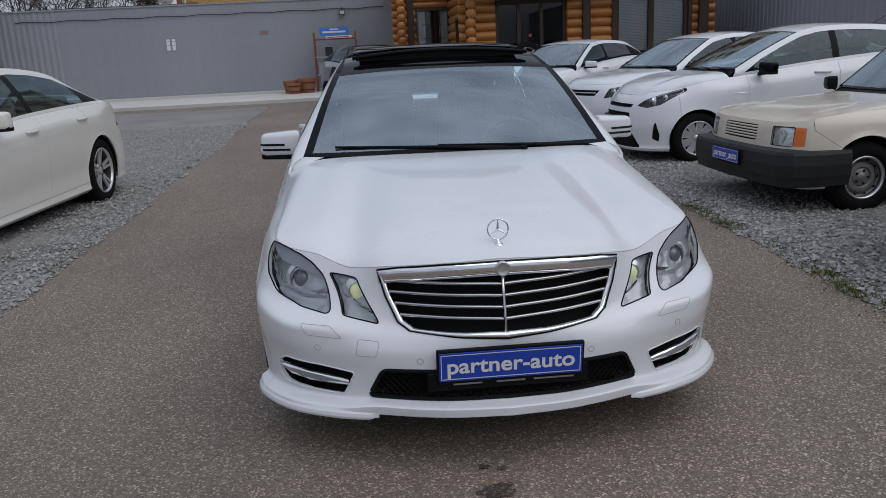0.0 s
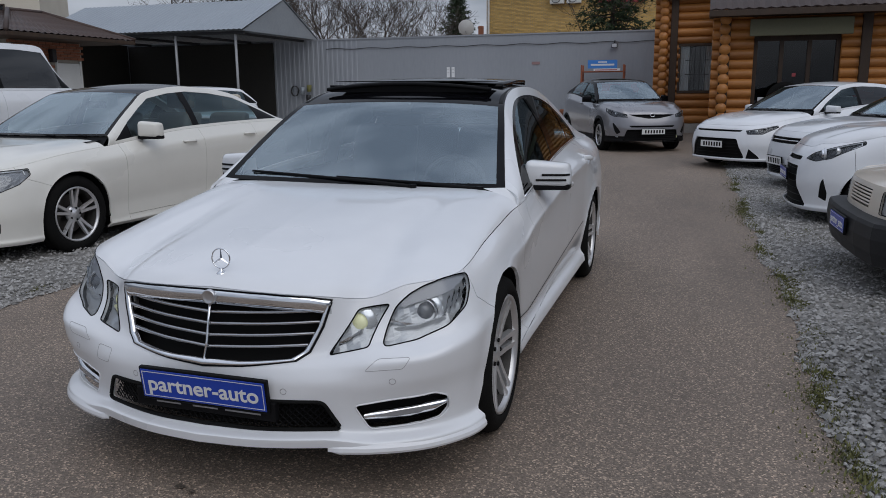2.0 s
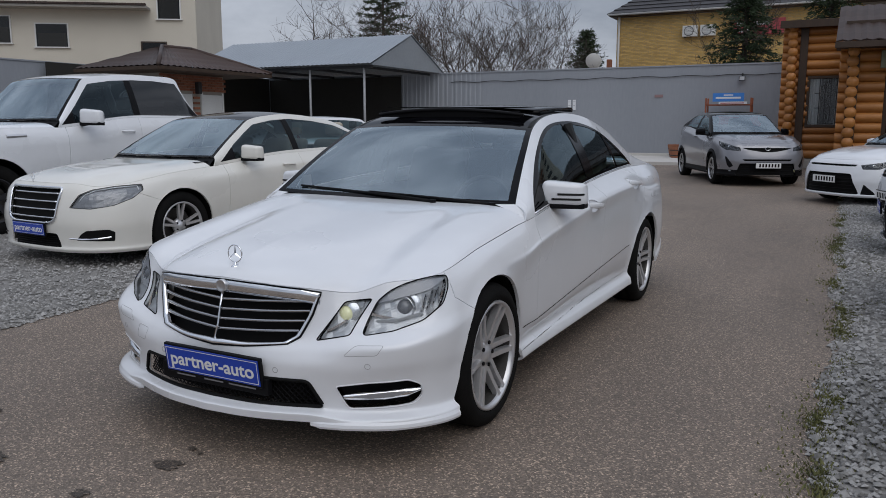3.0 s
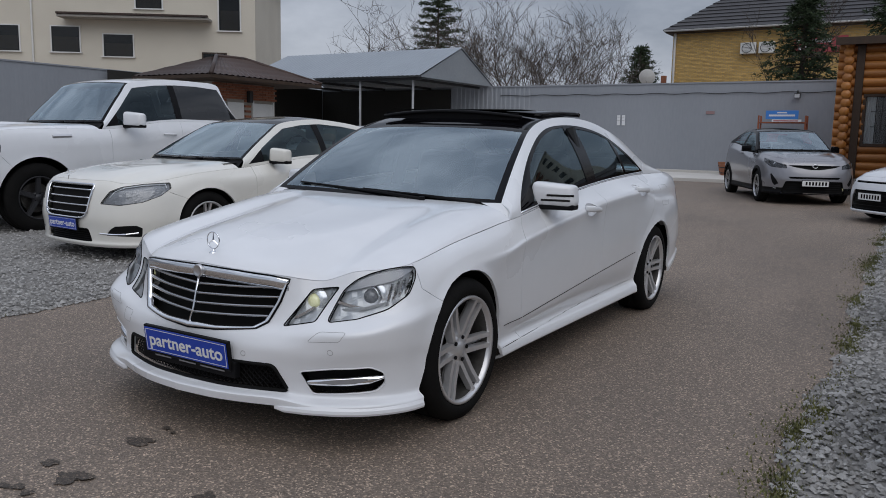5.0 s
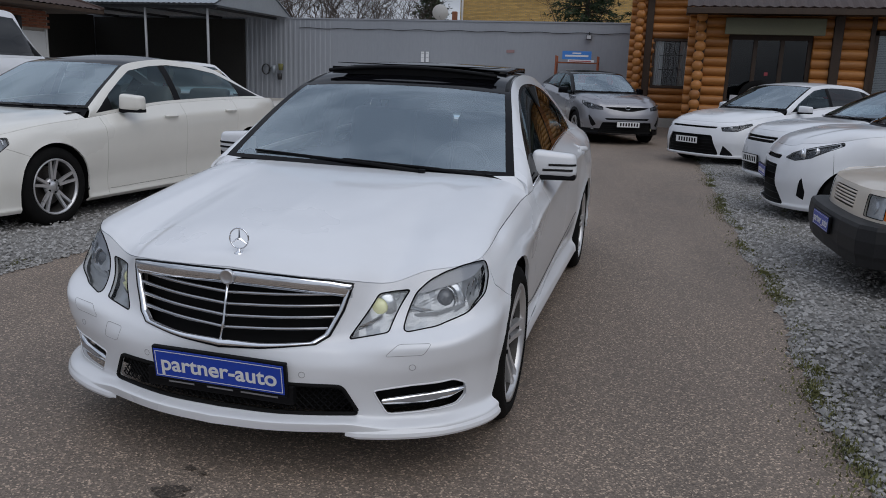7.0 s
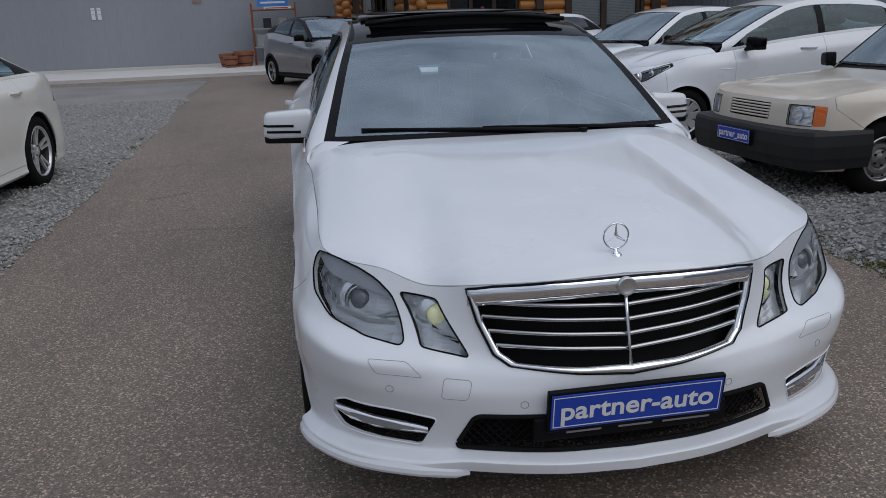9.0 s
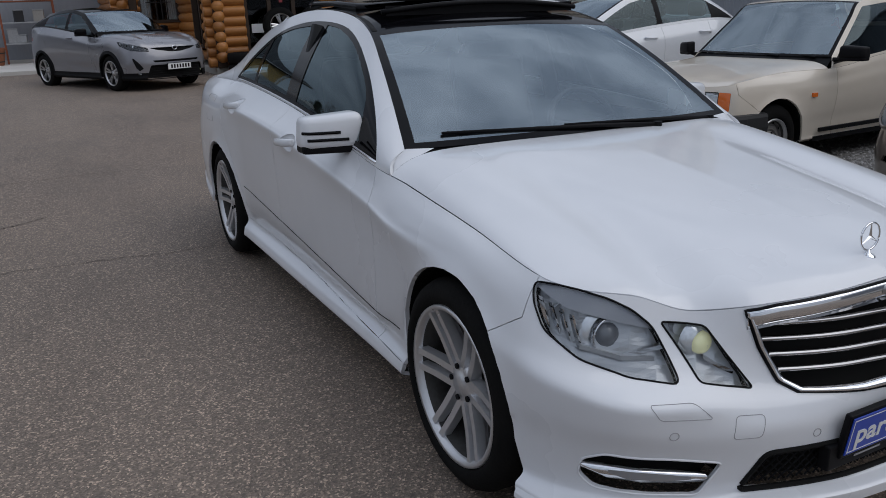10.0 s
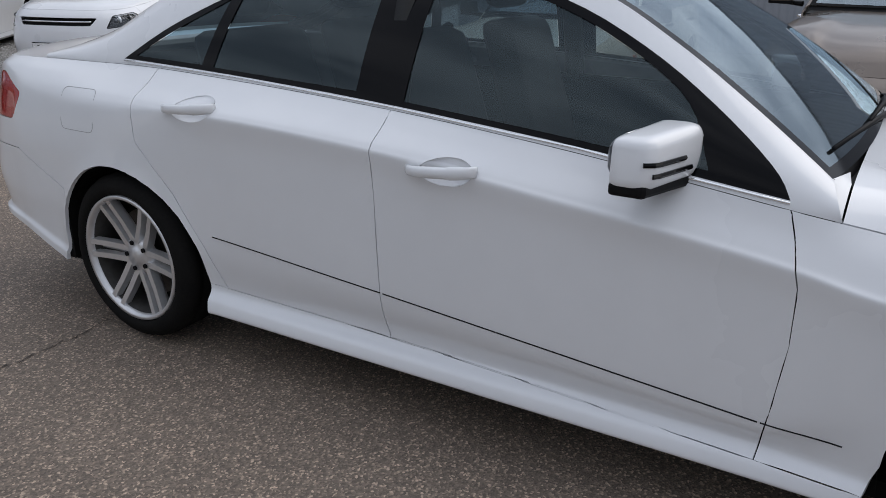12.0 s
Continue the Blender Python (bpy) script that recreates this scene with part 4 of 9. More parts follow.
def brick_block():
    t = thing("yellow_brick_house", "yellow brick house with a dark roof and wall air conditioners", "house", pose(-10.75, 45.0, 0))
    W = 24.0
    part("wall", boxed(0.03, W, 0.06, 12, 0, 7.75), MORTAR, t)
    # courses of brick near the visible corner are real; joined into one part
    rnd = random.Random(2)
    verts, faces = [], []
    z, row = 3.2, 0
    while z < 7.68:
        x = 0.0 - (0.13 if row % 2 else 0)
        while x < 13.0:
            a, b = max(0.0, x), x + 0.245
            o = rnd.uniform(-0.004, 0.004)
            k = len(verts)
            verts += [(a, 0.045 + o, z), (b, 0.045 + o, z), (b, 0.045 + o, z + 0.066), (a, 0.045 + o, z + 0.066), (a, 0.07, z), (b, 0.07, z), (b, 0.07, z + 0.066), (a, 0.07, z + 0.066)]
            faces += [(k, k + 1, k + 2, k + 3), (k + 3, k + 2, k + 6, k + 7), (k, k + 3, k + 7, k + 4), (k + 1, k + 5, k + 6, k + 2)]
            x += 0.26
        z += 0.078
        row += 1
    me = bpy.data.meshes.new("brickwork")
    me.from_pydata(verts, [], faces)
    me.materials.append(YBRICK)
    bw = new("brickwork", me)
    bw.parent = t
    bw["kind"] = "stuff"
    part("eave", boxed(-0.35, W + 0.5, -0.50, 12.4, 7.75, 7.86, 0.02), DARKWOOD, t)
    part("gutter", tube(bmesh.new(), [(-0.4, -0.56, 7.86), (W + 0.5, -0.56, 7.90)], 0.07, 8), WHITE_PAINTED, t, smooth=True)
    slate = mat("slate_roof", (0.060, 0.058, 0.062), (0.042, 0.041, 0.045), rough=0.6)
    ridge = ((5.2, 6.0, 12.4), (W - 4.0, 6.0, 12.4))
    corner = ((-0.45, -0.60, 7.88), (W + 0.6, -0.60, 7.88), (W + 0.6, 12.6, 7.88), (-0.45, 12.6, 7.88))
    for a, b, c, d in ((corner[0], corner[1], ridge[1], ridge[0]), (corner[3], corner[0], ridge[0], ridge[0]), (corner[2], corner[3], ridge[0], ridge[1])):
        # overlapping courses, each with a lip
        bm = bmesh.new()
        a, b, c, d = (Vector(p) for p in (a, b, c, d))
        up = (b - a).cross(d - a).normalized()
        for k in range(18):
            f0, f1 = k / 18, (k + 1) / 18
            q = [a.lerp(d, f0) + up * 0.05, b.lerp(c, f0) + up * 0.05, b.lerp(c, f1), a.lerp(d, f1)]
            vs = [bm.verts.new(p) for p in q + [a.lerp(d, f0), b.lerp(c, f0)]]
            bm.faces.new(vs[:4] if (vs[2].co - vs[3].co).length > 1e-4 else vs[:3])
            bm.faces.new((vs[4], vs[5], vs[1], vs[0]))
        part("roof", bm, slate, t, "dark grey ribbed hipped roof")
    for x in (3.93, 4.92):
        ac = part("air_conditioner", boxed(x, x + 0.84, -0.33, 0.03, 6.40, 7.02, 0.03), WHITE_PAINTED, t, "white outdoor air conditioner unit")
        bm = bmesh.new()
        lathe(bm, [(-0.335, 0.27), (-0.345, 0.27), (-0.345, 0.24), (-0.335, 0.24)], 24, "y", (x + 0.36, 0, 6.71))
        part("fan_ring", bm, BLACK_METAL, ac)
        for a in range(6):
            part("grille_bar", boxed(x + 0.12, x + 0.60, -0.343, -0.336, 6.51 + a * 0.08, 6.525 + a * 0.08), POST_GREY, ac)
        part("bracket", boxed(x + 0.1, x + 0.14, -0.3, 0.03, 6.35, 6.399), BLACK_METAL, ac)
    s = part("sign", boxed(6.75, 9.4, -0.2, 0.0, 6.35, 7.2, 0.02), PINK_SIGN, t, "pink advertising sign with white lettering")
    for a, b, z in ((6.9, 7.7, 6.85), (7.8, 8.6, 6.85), (6.95, 7.6, 6.5)):
        part("text_bar", boxed(a, b, -0.21, -0.201, z, z + 0.2), WHITE_SIGN, s)
    part("drainpipe", tube(bmesh.new(), [(0.15, -0.06, 0), (0.15, -0.06, 7.75)], 0.07, 8), WHITE_PAINTED, t)


brick_block()


def cottage():
    t = thing("cottage", "low cottage with a dark roof behind the wall", "house", pose(-16.5, 39.0, 0))
    part("wall", boxed(0, 6.8, 0, 6, 0, 3.6), RENDERED, t)
    bm = bmesh.new()
    a = [bm.verts.new(p) for p in ((-0.4, -0.5, 3.6), (7.2, -0.5, 3.6), (7.2, 3, 4.6), (-0.4, 3, 4.6), (7.2, 6.5, 3.6), (-0.4, 6.5, 3.6))]
    for q in ((0, 1, 2, 3), (3, 2, 4, 5), (0, 3, 5), (1, 4, 2), (0, 5, 4, 1)):
        bm.faces.new([a[i] for i in q])
    part("roof", bm, TILE_BROWN, t)
    part("chimney", boxed(6.25, 6.5, 2.2, 2.5, 4.1, 5.0, 0.02), BRICK, t)
    dish = thing("satellite_dish", "white satellite dish on a mast above the cottage roof", "satellite dish", pose(-10.1, 38.2, 4.7, 20, 0, 10))
    bm = bmesh.new()
    lathe(bm, [(-0.12 + 0.5 * r * r, r) for r in (0.001, 0.1, 0.2, 0.3, 0.38, 0.42)], 24, "y")
    part("reflector", bm, WHITE_PAINTED, dish, smooth=True)
    part("mast", tube(bmesh.new(), [(0, 0.0, -1.0), (0, 0.0, 0.0)], 0.03, 8), POST_GREY, dish)
    part("feed_arm", tube(bmesh.new(), [(0, -0.1, -0.3), (0, -0.5, -0.05)], 0.015, 6), POST_GREY, dish)


cottage()


def apartment_block():
    """Stands past the log house; the car's side windows mirror it."""
    t = thing("apartment_building", "tall pale apartment block with rows of balconies", "apartment building", pose(16, 62, 0, 0, 0, -20))
    part("wall", boxed(0, 44, 0, 14, 0, 27), RENDERED, t)
    part("roof", boxed(-0.3, 44.3, -0.3, 14.3, 27, 27.6, 0.05), CONCRETE, t)
    bm = bmesh.new()
    box(bm, 0, 1.5, -0.08, -0.01, 0, 1.5)
    win = mesh_of("window", bm, [HOUSE_GLASS])
    bm = bmesh.new()
    box(bm, -0.1, 2.6, -1.1, -0.002, 0, 1.05)
    bal = mesh_of("balcony", bm, [BRICK])
    bm = bmesh.new()
    box(bm, -0.1, 1.6, -0.12, -0.085, -0.12, -0.02)
    sill = mesh_of("sill", bm, [WHITE_PAINTED])
    for f in range(9):
        for k in range(12):
            z, x = 1.2 + f * 2.9, 1.0 + k * 3.6
            ob = new("window", win)
            ob.parent = t
            ob.location = (x, 0, z)
            if k % 3 == 1:
                o2 = new("balcony", bal)
                o2.parent = t
                o2.location = (x - 0.5, 0, z - 1.0)
            else:
                o2 = new("sill", sill)
                o2.parent = ob


apartment_block()


# ---------------- trees ----------------
def bare_tree(x, y, h, seed, spread=0.6, trunk=0.13, label="bare winter tree with thin grey branches", leaves=0, depth=5):
    rnd = random.Random(seed)
    t = thing("tree", label, "tree", pose(x, y, 0), group="trees behind the wall")
    wood, twig = bmesh.new(), bmesh.new()
    tips = []

    def grow(p, d, length, r, level):
        n = 4
        pts, rad = [p], [r]
        q = Vector(p)
        dd = Vector(d)
        for i in range(n):
            dd = (dd + Vector((rnd.gauss(0, 0.12), rnd.gauss(0, 0.12), rnd.gauss(0.03, 0.08)))).normalized()
            q = q + dd * length / n
            pts.append(q.copy())
            rad.append(r * (1 - 0.55 * (i + 1) / n))
        tube(wood if level < 3 else twig, pts, rad, 6 if level < 2 else (4 if level < 3 else 3), caps=False)
        tips.append(pts[-1])
        if level >= depth:
            return
        for _ in range(3 if level else 5):
            i = rnd.randint(1 if level else 2, n)
            axis = Vector((rnd.gauss(0, 1), rnd.gauss(0, 1), rnd.gauss(0, 0.5))).normalized()
            nd = (dd * (1 - spread * 0.6) + axis * spread + Vector((0, 0, 0.15))).normalized()
            grow(pts[i], nd, length * rnd.uniform(0.55, 0.8), max(0.0095, rad[i] * rnd.uniform(0.5, 0.75)), level + 1)

    grow(Vector((0, 0, 0)), Vector((0, 0, 1)), h * 0.42, trunk, 0)
    part("trunk", wood, BARK, t, smooth=True)
    crown = part("crown", twig, BARK, t)
    if leaves:
        verts, faces = [], []
        for _ in range(leaves):
            c = rnd.choice(tips) + Vector((rnd.gauss(0, 0.12), rnd.gauss(0, 0.12), rnd.gauss(0, 0.12)))
            k = len(verts)
            u = Vector((rnd.gauss(0, 1), rnd.gauss(0, 1), rnd.gauss(0, 1))).normalized() * 0.05
            v = Vector((rnd.gauss(0, 1), rnd.gauss(0, 1), rnd.gauss(0, 1))).normalized() * 0.035
            verts += [c - u, c + v, c + u, c - v]
            faces.append((k, k + 1, k + 2, k + 3))
        me = bpy.data.meshes.new("foliage")
        me.from_pydata(verts, [], faces)
        me.materials.append(DRYLEAF)
        lf = new("foliage", me)
        lf.parent = t


def conifer(x, y, h, r, seed, label, base=0.12, clumps=1500, droop=0.25):
    rnd = random.Random(seed)
    t = thing("conifer_tree", label, "conifer", pose(x, y, 0), group="trees behind the wall")
    part("trunk", tube(bmesh.new(), [(0, 0, 0), (0.05, 0, h * 0.5), (0, 0.02, h * 0.98)], [0.2, 0.12, 0.02], 8), BARK, t, smooth=True)
    limbs = bmesh.new()
    verts, faces = [], []
    nl = 90
    for i in range(nl):
        f = base + (1 - base) * (i / nl) ** 0.9
        z = h * f
        a = i * 2.399 + rnd.uniform(-0.3, 0.3)
        L = r * (1 - f) ** 0.75 * rnd.uniform(0.65, 1.15) + 0.15
        p0 = Vector((0, 0, z))
        p1 = Vector((L * math.cos(a), L * math.sin(a), z + L * (0.15 - droop)))
        tube(limbs, [p0, (p0 + p1) / 2 + Vector((0, 0, 0.06 * L)), p1], [0.035, 0.022, 0.006], 4, caps=False)
        for _ in range(int(clumps / nl)):
            g = rnd.uniform(0.15, 1.05)
            c = p0.lerp(p1, g) + Vector((rnd.gauss(0, 0.13), rnd.gauss(0, 0.13), rnd.gauss(0, 0.07)))
            out = (p1 - p0).normalized()
            for _k in range(5):
                d = (out + Vector((rnd.gauss(0, 0.7), rnd.gauss(0, 0.7), rnd.gauss(-0.1, 0.5)))).normalized() * rnd.uniform(0.12, 0.28)
                s = d.cross(Vector((rnd.gauss(0, 1), rnd.gauss(0, 1), rnd.gauss(0, 1)))).normalized() * 0.022
                k = len(verts)
                verts += [c - s, c + s, c + d]
                faces.append((k, k + 1, k + 2))
    part("limb", limbs, BARK, t)
    me = bpy.data.meshes.new("crown")
    me.from_pydata(verts, [], faces)
    me.materials.append(NEEDLE)
    o = new("crown", me)
    o.parent = t


bare_tree(-28.5, 36.5, 11.5, 3, 0.75, 0.24)
bare_tree(-25.5, 40.0, 11.0, 8, 0.7, 0.2)
bare_tree(-20.3, 36.0, 8.5, 11, 0.6, 0.12, "thin bare tree keeping a few brown leaves", 260)
bare_tree(-17.6, 35.5, 9.5, 21, 0.55, 0.13)
bare_tree(-15.2, 37.0, 8.6, 35, 0.55, 0.12)
bare_tree(-13.4, 36.0, 8.2, 44, 0.6, 0.11)
bare_tree(-18.8, 43.0, 10.5, 52, 0.6, 0.15)
bare_tree(-2.6, 33.5, 8.6, 66, 0.6, 0.12)
for tx, ty, th, ts in ((-23.0, 37.5, 9.5, 71), (-21.6, 41.0, 10.5, 72), (-19.2, 38.0, 9.0, 73), (-16.4, 40.5, 9.6, 74), (-14.4, 41.5, 9.0, 75), (-12.2, 38.5, 7.6, 76), (-27.2, 42.0, 11.5, 77), (-22.2, 47.0, 11.5, 78), (-17.8, 48.0, 11.0, 79)):
    bare_tree(tx, ty, th, ts, 0.62, 0.12)
conifer(-27.3, 45.0, 13.0, 3.7, 5, "dark green dense conifer behind the carport", 0.2, 6200, 0.05)
conifer(-12.3, 44.0, 6.9, 2.2, 6, "dark rounded pine beyond the cottage", 0.3, 2400, -0.1)
conifer(-1.9, 31.8, 7.4, 2.7, 7, "green spreading conifer behind the grey wall", 0.2, 3600, 0.3)
conifer(1.2, 33.0, 8.0, 2.8, 9, "green spreading conifer behind the grey wall", 0.2, 3000, 0.3)

# ---------------- car building tools ----------------
from mathutils.bvhtree import BVHTree


def paint(name, col, flake=0.0, rough=0.28):
    m = mat(name, col, tuple(c * 0.965 for c in col), rough=rough, big=1.1, fine=9, coat=1.0, rvar=0.03)
    m.node_tree.nodes["Principled BSDF"].inputs["Coat Roughness"].default_value = 0.06
    m.node_tree.nodes["Principled BSDF"].inputs["Coat Weight"].default_value = 0.8
    if flake:
        m.node_tree.nodes["Principled BSDF"].inputs["Metallic"].default_value = flake
    return m


WHITE_CAR = paint("white_car_paint", (0.77, 0.785, 0.81))
PEARL_CAR = paint("pearl_white_car_paint", (0.76, 0.745, 0.69))
CREAM_CAR = paint("cream_car_paint", (0.70, 0.625, 0.525), 0.0, 0.35)
GREY_CAR = paint("silver_grey_car_paint", (0.27, 0.27, 0.29), 0.5)
BROWN_CAR = paint("taupe_brown_car_paint", (0.185, 0.15, 0.125), 0.45)
CHROME = plain("chrome", (0.82, 0.83, 0.85), 0.06, 1.0)
SLAT_METAL = plain("dark_chrome_slat", (0.42, 0.42, 0.43), 0.16, 1.0)
SATIN = plain("satin_alloy", (0.62, 0.62, 0.63), 0.28, 0.9)
SILVER_RIM = mat("silver_wheel_lacquer", (0.68, 0.68, 0.69), (0.6, 0.6, 0.61), rough=0.3, metal=0.65, big=6, fine=60)
DARK_RIM = mat("dark_wheel_lacquer", (0.045, 0.045, 0.05), (0.03, 0.03, 0.033), rough=0.35, metal=0.3, big=6, fine=60)
RUBBER = mat("tyre_rubber", (0.009, 0.009, 0.009), (0.013, 0.0125, 0.012), rough=0.8, big=9, fine=90, bump=0.15, spec=0.08)
GLOSS_BLACK = plain("gloss_black", (0.003, 0.003, 0.004), 0.08, 0.0, 0.0, spec=0.13)
HAIRLINE = plain("hairline_gap", (0.30, 0.30, 0.31), 0.6)
MID_BEZEL = plain("grey_lamp_bezel", (0.28, 0.285, 0.30), 0.22, 0.4)
DARK_BEZEL = plain("dark_lamp_bezel", (0.055, 0.057, 0.064), 0.2, 0.3)
TRIM_BLACK = mat("black_trim_plastic", (0.008, 0.008, 0.009), (0.005, 0.005, 0.006), rough=0.5, big=6, fine=90, spec=0.14)
GREY_TRIM = mat("worn_black_plastic", (0.028, 0.028, 0.029), (0.018, 0.018, 0.019), rough=0.55, big=5, fine=70, spec=0.35)
SEAM = plain("shut_line_dark", (0.004, 0.004, 0.004), 0.8, spec=0.2)
WINDSCREEN = glass("windscreen_glass", (0.82, 0.90, 0.92), 1.6, 0.23, (0.79, 0.92, 1.0))
PALE_LENS = plain("frosted_lamp_lens", (0.34, 0.35, 0.385), 0.3, 0.0, 1.0)
SIDE_GLASS = glass("tinted_side_glass", (0.31, 0.39, 0.42), 1.52, 0.01, (0.76, 0.93, 1.0))
FRONT_DOOR_GLASS = glass("clearer_front_door_glass", (0.46, 0.53, 0.55), 1.52, 0.01, (0.76, 0.93, 1.0))
PRIVACY = glass("privacy_glass", (0.06, 0.065, 0.07), 1.5, 0.02)
LAMP_GLASS = glass("lamp_cover_glass", (0.93, 0.95, 0.96), 1.32, 0.0)
REFLECTOR = plain("lamp_reflector", (0.82, 0.84, 0.87), 0.14, 0.55)
LAMP_DARK = plain("lamp_bezel", (0.52, 0.535, 0.56), 0.28, 0.35)
LENS = plain("projector_lens", (0.15, 0.16, 0.18), 0.04, 0.0, 1.0)
AMBER = plain("amber_lens", (0.75, 0.16, 0.02), 0.15, 0.0, 0.6)
RED_LENS = plain("red_tail_lens", (0.42, 0.015, 0.015), 0.12, 0.0, 0.8)
BULB_LIT = plain("lit_side_lamp", (0.80, 0.80, 0.50), 0.15, 0.0, 0.8, emit=0.2)
# barrel and disc colours are darkened for the shade between the spokes
BARREL = mat("barrel_in_shade", (0.10, 0.098, 0.095), (0.06, 0.055, 0.05), rough=0.5, metal=0.4, big=8, fine=60)
DISC_METAL = mat("brake_disc", (0.12, 0.115, 0.11), (0.07, 0.062, 0.055), rough=0.4, metal=0.8, big=8, fine=90)
LEATHER = mat("black_leather", (0.022, 0.023, 0.026), (0.016, 0.017, 0.018), rough=0.5, big=6, fine=120, bump=0.1)
BEIGE_LEATHER = mat("beige_leather", (0.45, 0.41, 0.34), (0.38, 0.34, 0.28), rough=0.5, big=6, fine=120)
CABIN = mat("cabin_trim", (0.018, 0.019, 0.020), (0.012, 0.013, 0.014), rough=0.65, big=4, fine=60, spec=0.25)
PLATE_BLUE = plain("blue_plate_face", (0.008, 0.052, 0.42), 0.35, 0.0, 0.3)
PLATE_WHITE = plain("white_plate_face", (0.78, 0.78, 0.77), 0.35)
SKY_BLUE_FILM = plain("blue_badge", (0.03, 0.2, 0.55), 0.2)


class Curve:
    """Smooth monotone curve through keys; values may be numbers or tuples."""

    def __init__(self, keys, vals):
        self.x = np.asarray(keys, float)
        self.y = np.asarray(vals, float).reshape(len(keys), -1)
        h = np.diff(self.x)[:, None]
        d = np.diff(self.y, axis=0) / h
        m = np.zeros_like(self.y)
        if len(self.x) > 2:
            w1, w2 = 2 * h[1:] + h[:-1], h[1:] + 2 * h[:-1]
            ok = d[:-1] * d[1:] > 0
            with np.errstate(all="ignore"):
                m[1:-1] = np.where(ok, (w1 + w2) / (w1 / np.where(d[:-1] == 0, 1, d[:-1]) + w2 / np.where(d[1:] == 0, 1, d[1:])), 0)
        m[0], m[-1] = d[0], d[-1]
        self.m = m

    def __call__(self, t):
        t = min(max(t, self.x[0]), self.x[-1])
        i = int(np.clip(np.searchsorted(self.x, t) - 1, 0, len(self.x) - 2))
        h = self.x[i + 1] - self.x[i]
        s = (t - self.x[i]) / h
        a, b = (1 + 2 * s) * (1 - s) ** 2, s * (1 - s) ** 2
        c, e = s * s * (3 - 2 * s), s * s * (s - 1)
        return a * self.y[i] + b * h * self.m[i] + c * self.y[i + 1] + e * h * self.m[i + 1]


def spline(pts, loop=False):
    """Catmull-Rom through points by chord length: returns f(0..1) and the keys."""
    p = np.asarray(pts, float)
    s = np.concatenate([[0], np.cumsum(np.linalg.norm(np.diff(p, axis=0), axis=1))])
    s /= s[-1]
    d = np.zeros_like(p)
    d[1:-1] = (p[2:] - p[:-2]) / (s[2:] - s[:-2])[:, None]
    d[0], d[-1] = (p[1] - p[0]) / (s[1] - s[0]), (p[-1] - p[-2]) / (s[-1] - s[-2])

    def f(t):
        t = min(max(t, 0.0), 1.0)
        i = int(np.clip(np.searchsorted(s, t) - 1, 0, len(s) - 2))
        h = s[i + 1] - s[i]
        q = (t - s[i]) / h
        return (1 + 2 * q) * (1 - q) ** 2 * p[i] + q * (1 - q) ** 2 * h * d[i] + q * q * (3 - 2 * q) * p[i + 1] + q * q * (q - 1) * h * d[i + 1]

    return f, s


class Flank:
    """The upright skin of a car: a plan outline with a section that changes along it."""

    def __init__(self, outline, stations, arches=(), arch_r=0.345, flare=0.009):
        self.f, self.s = spline(outline)
        self.keys = [self.s[i] for i, _ in stations]
        rows_ = len(stations[0][1])
        self.zc = Curve(self.keys, [[p[0] for p in prof] for _, prof in stations])
        self.ic = Curve(self.keys, [[p[1] for p in prof] for _, prof in stations])
        self.v = np.linspace(0, 1, rows_)
        self.arches, self.r, self.flare = arches, arch_r, flare

    def ring(self, s, vs):
        p, q = self.f(max(0.0, s - 0.004)), self.f(min(1.0, s + 0.004))
        t = (q - p) / np.linalg.norm(q - p)
        if s < 1e-6:
            t = np.array([1.0, 0.0])
        if s > 1 - 1e-6:
            t = np.array([-1.0, 0.0])
        n = np.array([t[1], -t[0]])
        o = self.f(s)
        cz, ci = Curve(self.v, self.zc(s)), Curve(self.v, self.ic(s))
        out = []
        for v in vs:
            z, i = cz(v)[0], ci(v)[0]
            x, y = o - n * i
            for ay, az in self.arches:
                d = math.hypot(y - ay, z - az) - self.r
                if -0.06 < d < 0.055 and abs(x) > 0.5:
                    x += self.flare * (1 - max(0.0, d) / 0.055) ** 2
            out.append((max(x, 0.0), y, z))
        return out

    def top(self, s):
        return np.array(self.ring(s, [1.0])[0])

    def at_y(self, y, lo=0.0, hi=1.0):
        """The place along the outline where it passes y (growing between lo and hi)."""
        for _ in range(40):
            mid = (lo + hi) / 2
            if self.f(mid)[1] < y:
                lo = mid
            else:
                hi = mid
        return (lo + hi) / 2

    def mesh(self, n, m, dense=1.0):
        vs = [k / m for k in range(m + 1)]
        rings = [self.ring((k / n), vs) for k in range(n + 1)]
        bm = bmesh.new()
        cols = []
        for k in range(-n, n + 1):
            r = rings[abs(k)]
            cols.append([bm.verts.new((math.copysign(x, k) if k else 0.0, y, z)) for x, y, z in r])
        for a, b in zip(cols, cols[1:]):
            for j in range(m):
                bm.faces.new((a[j], b[j], b[j + 1], a[j + 1]))
        return bm


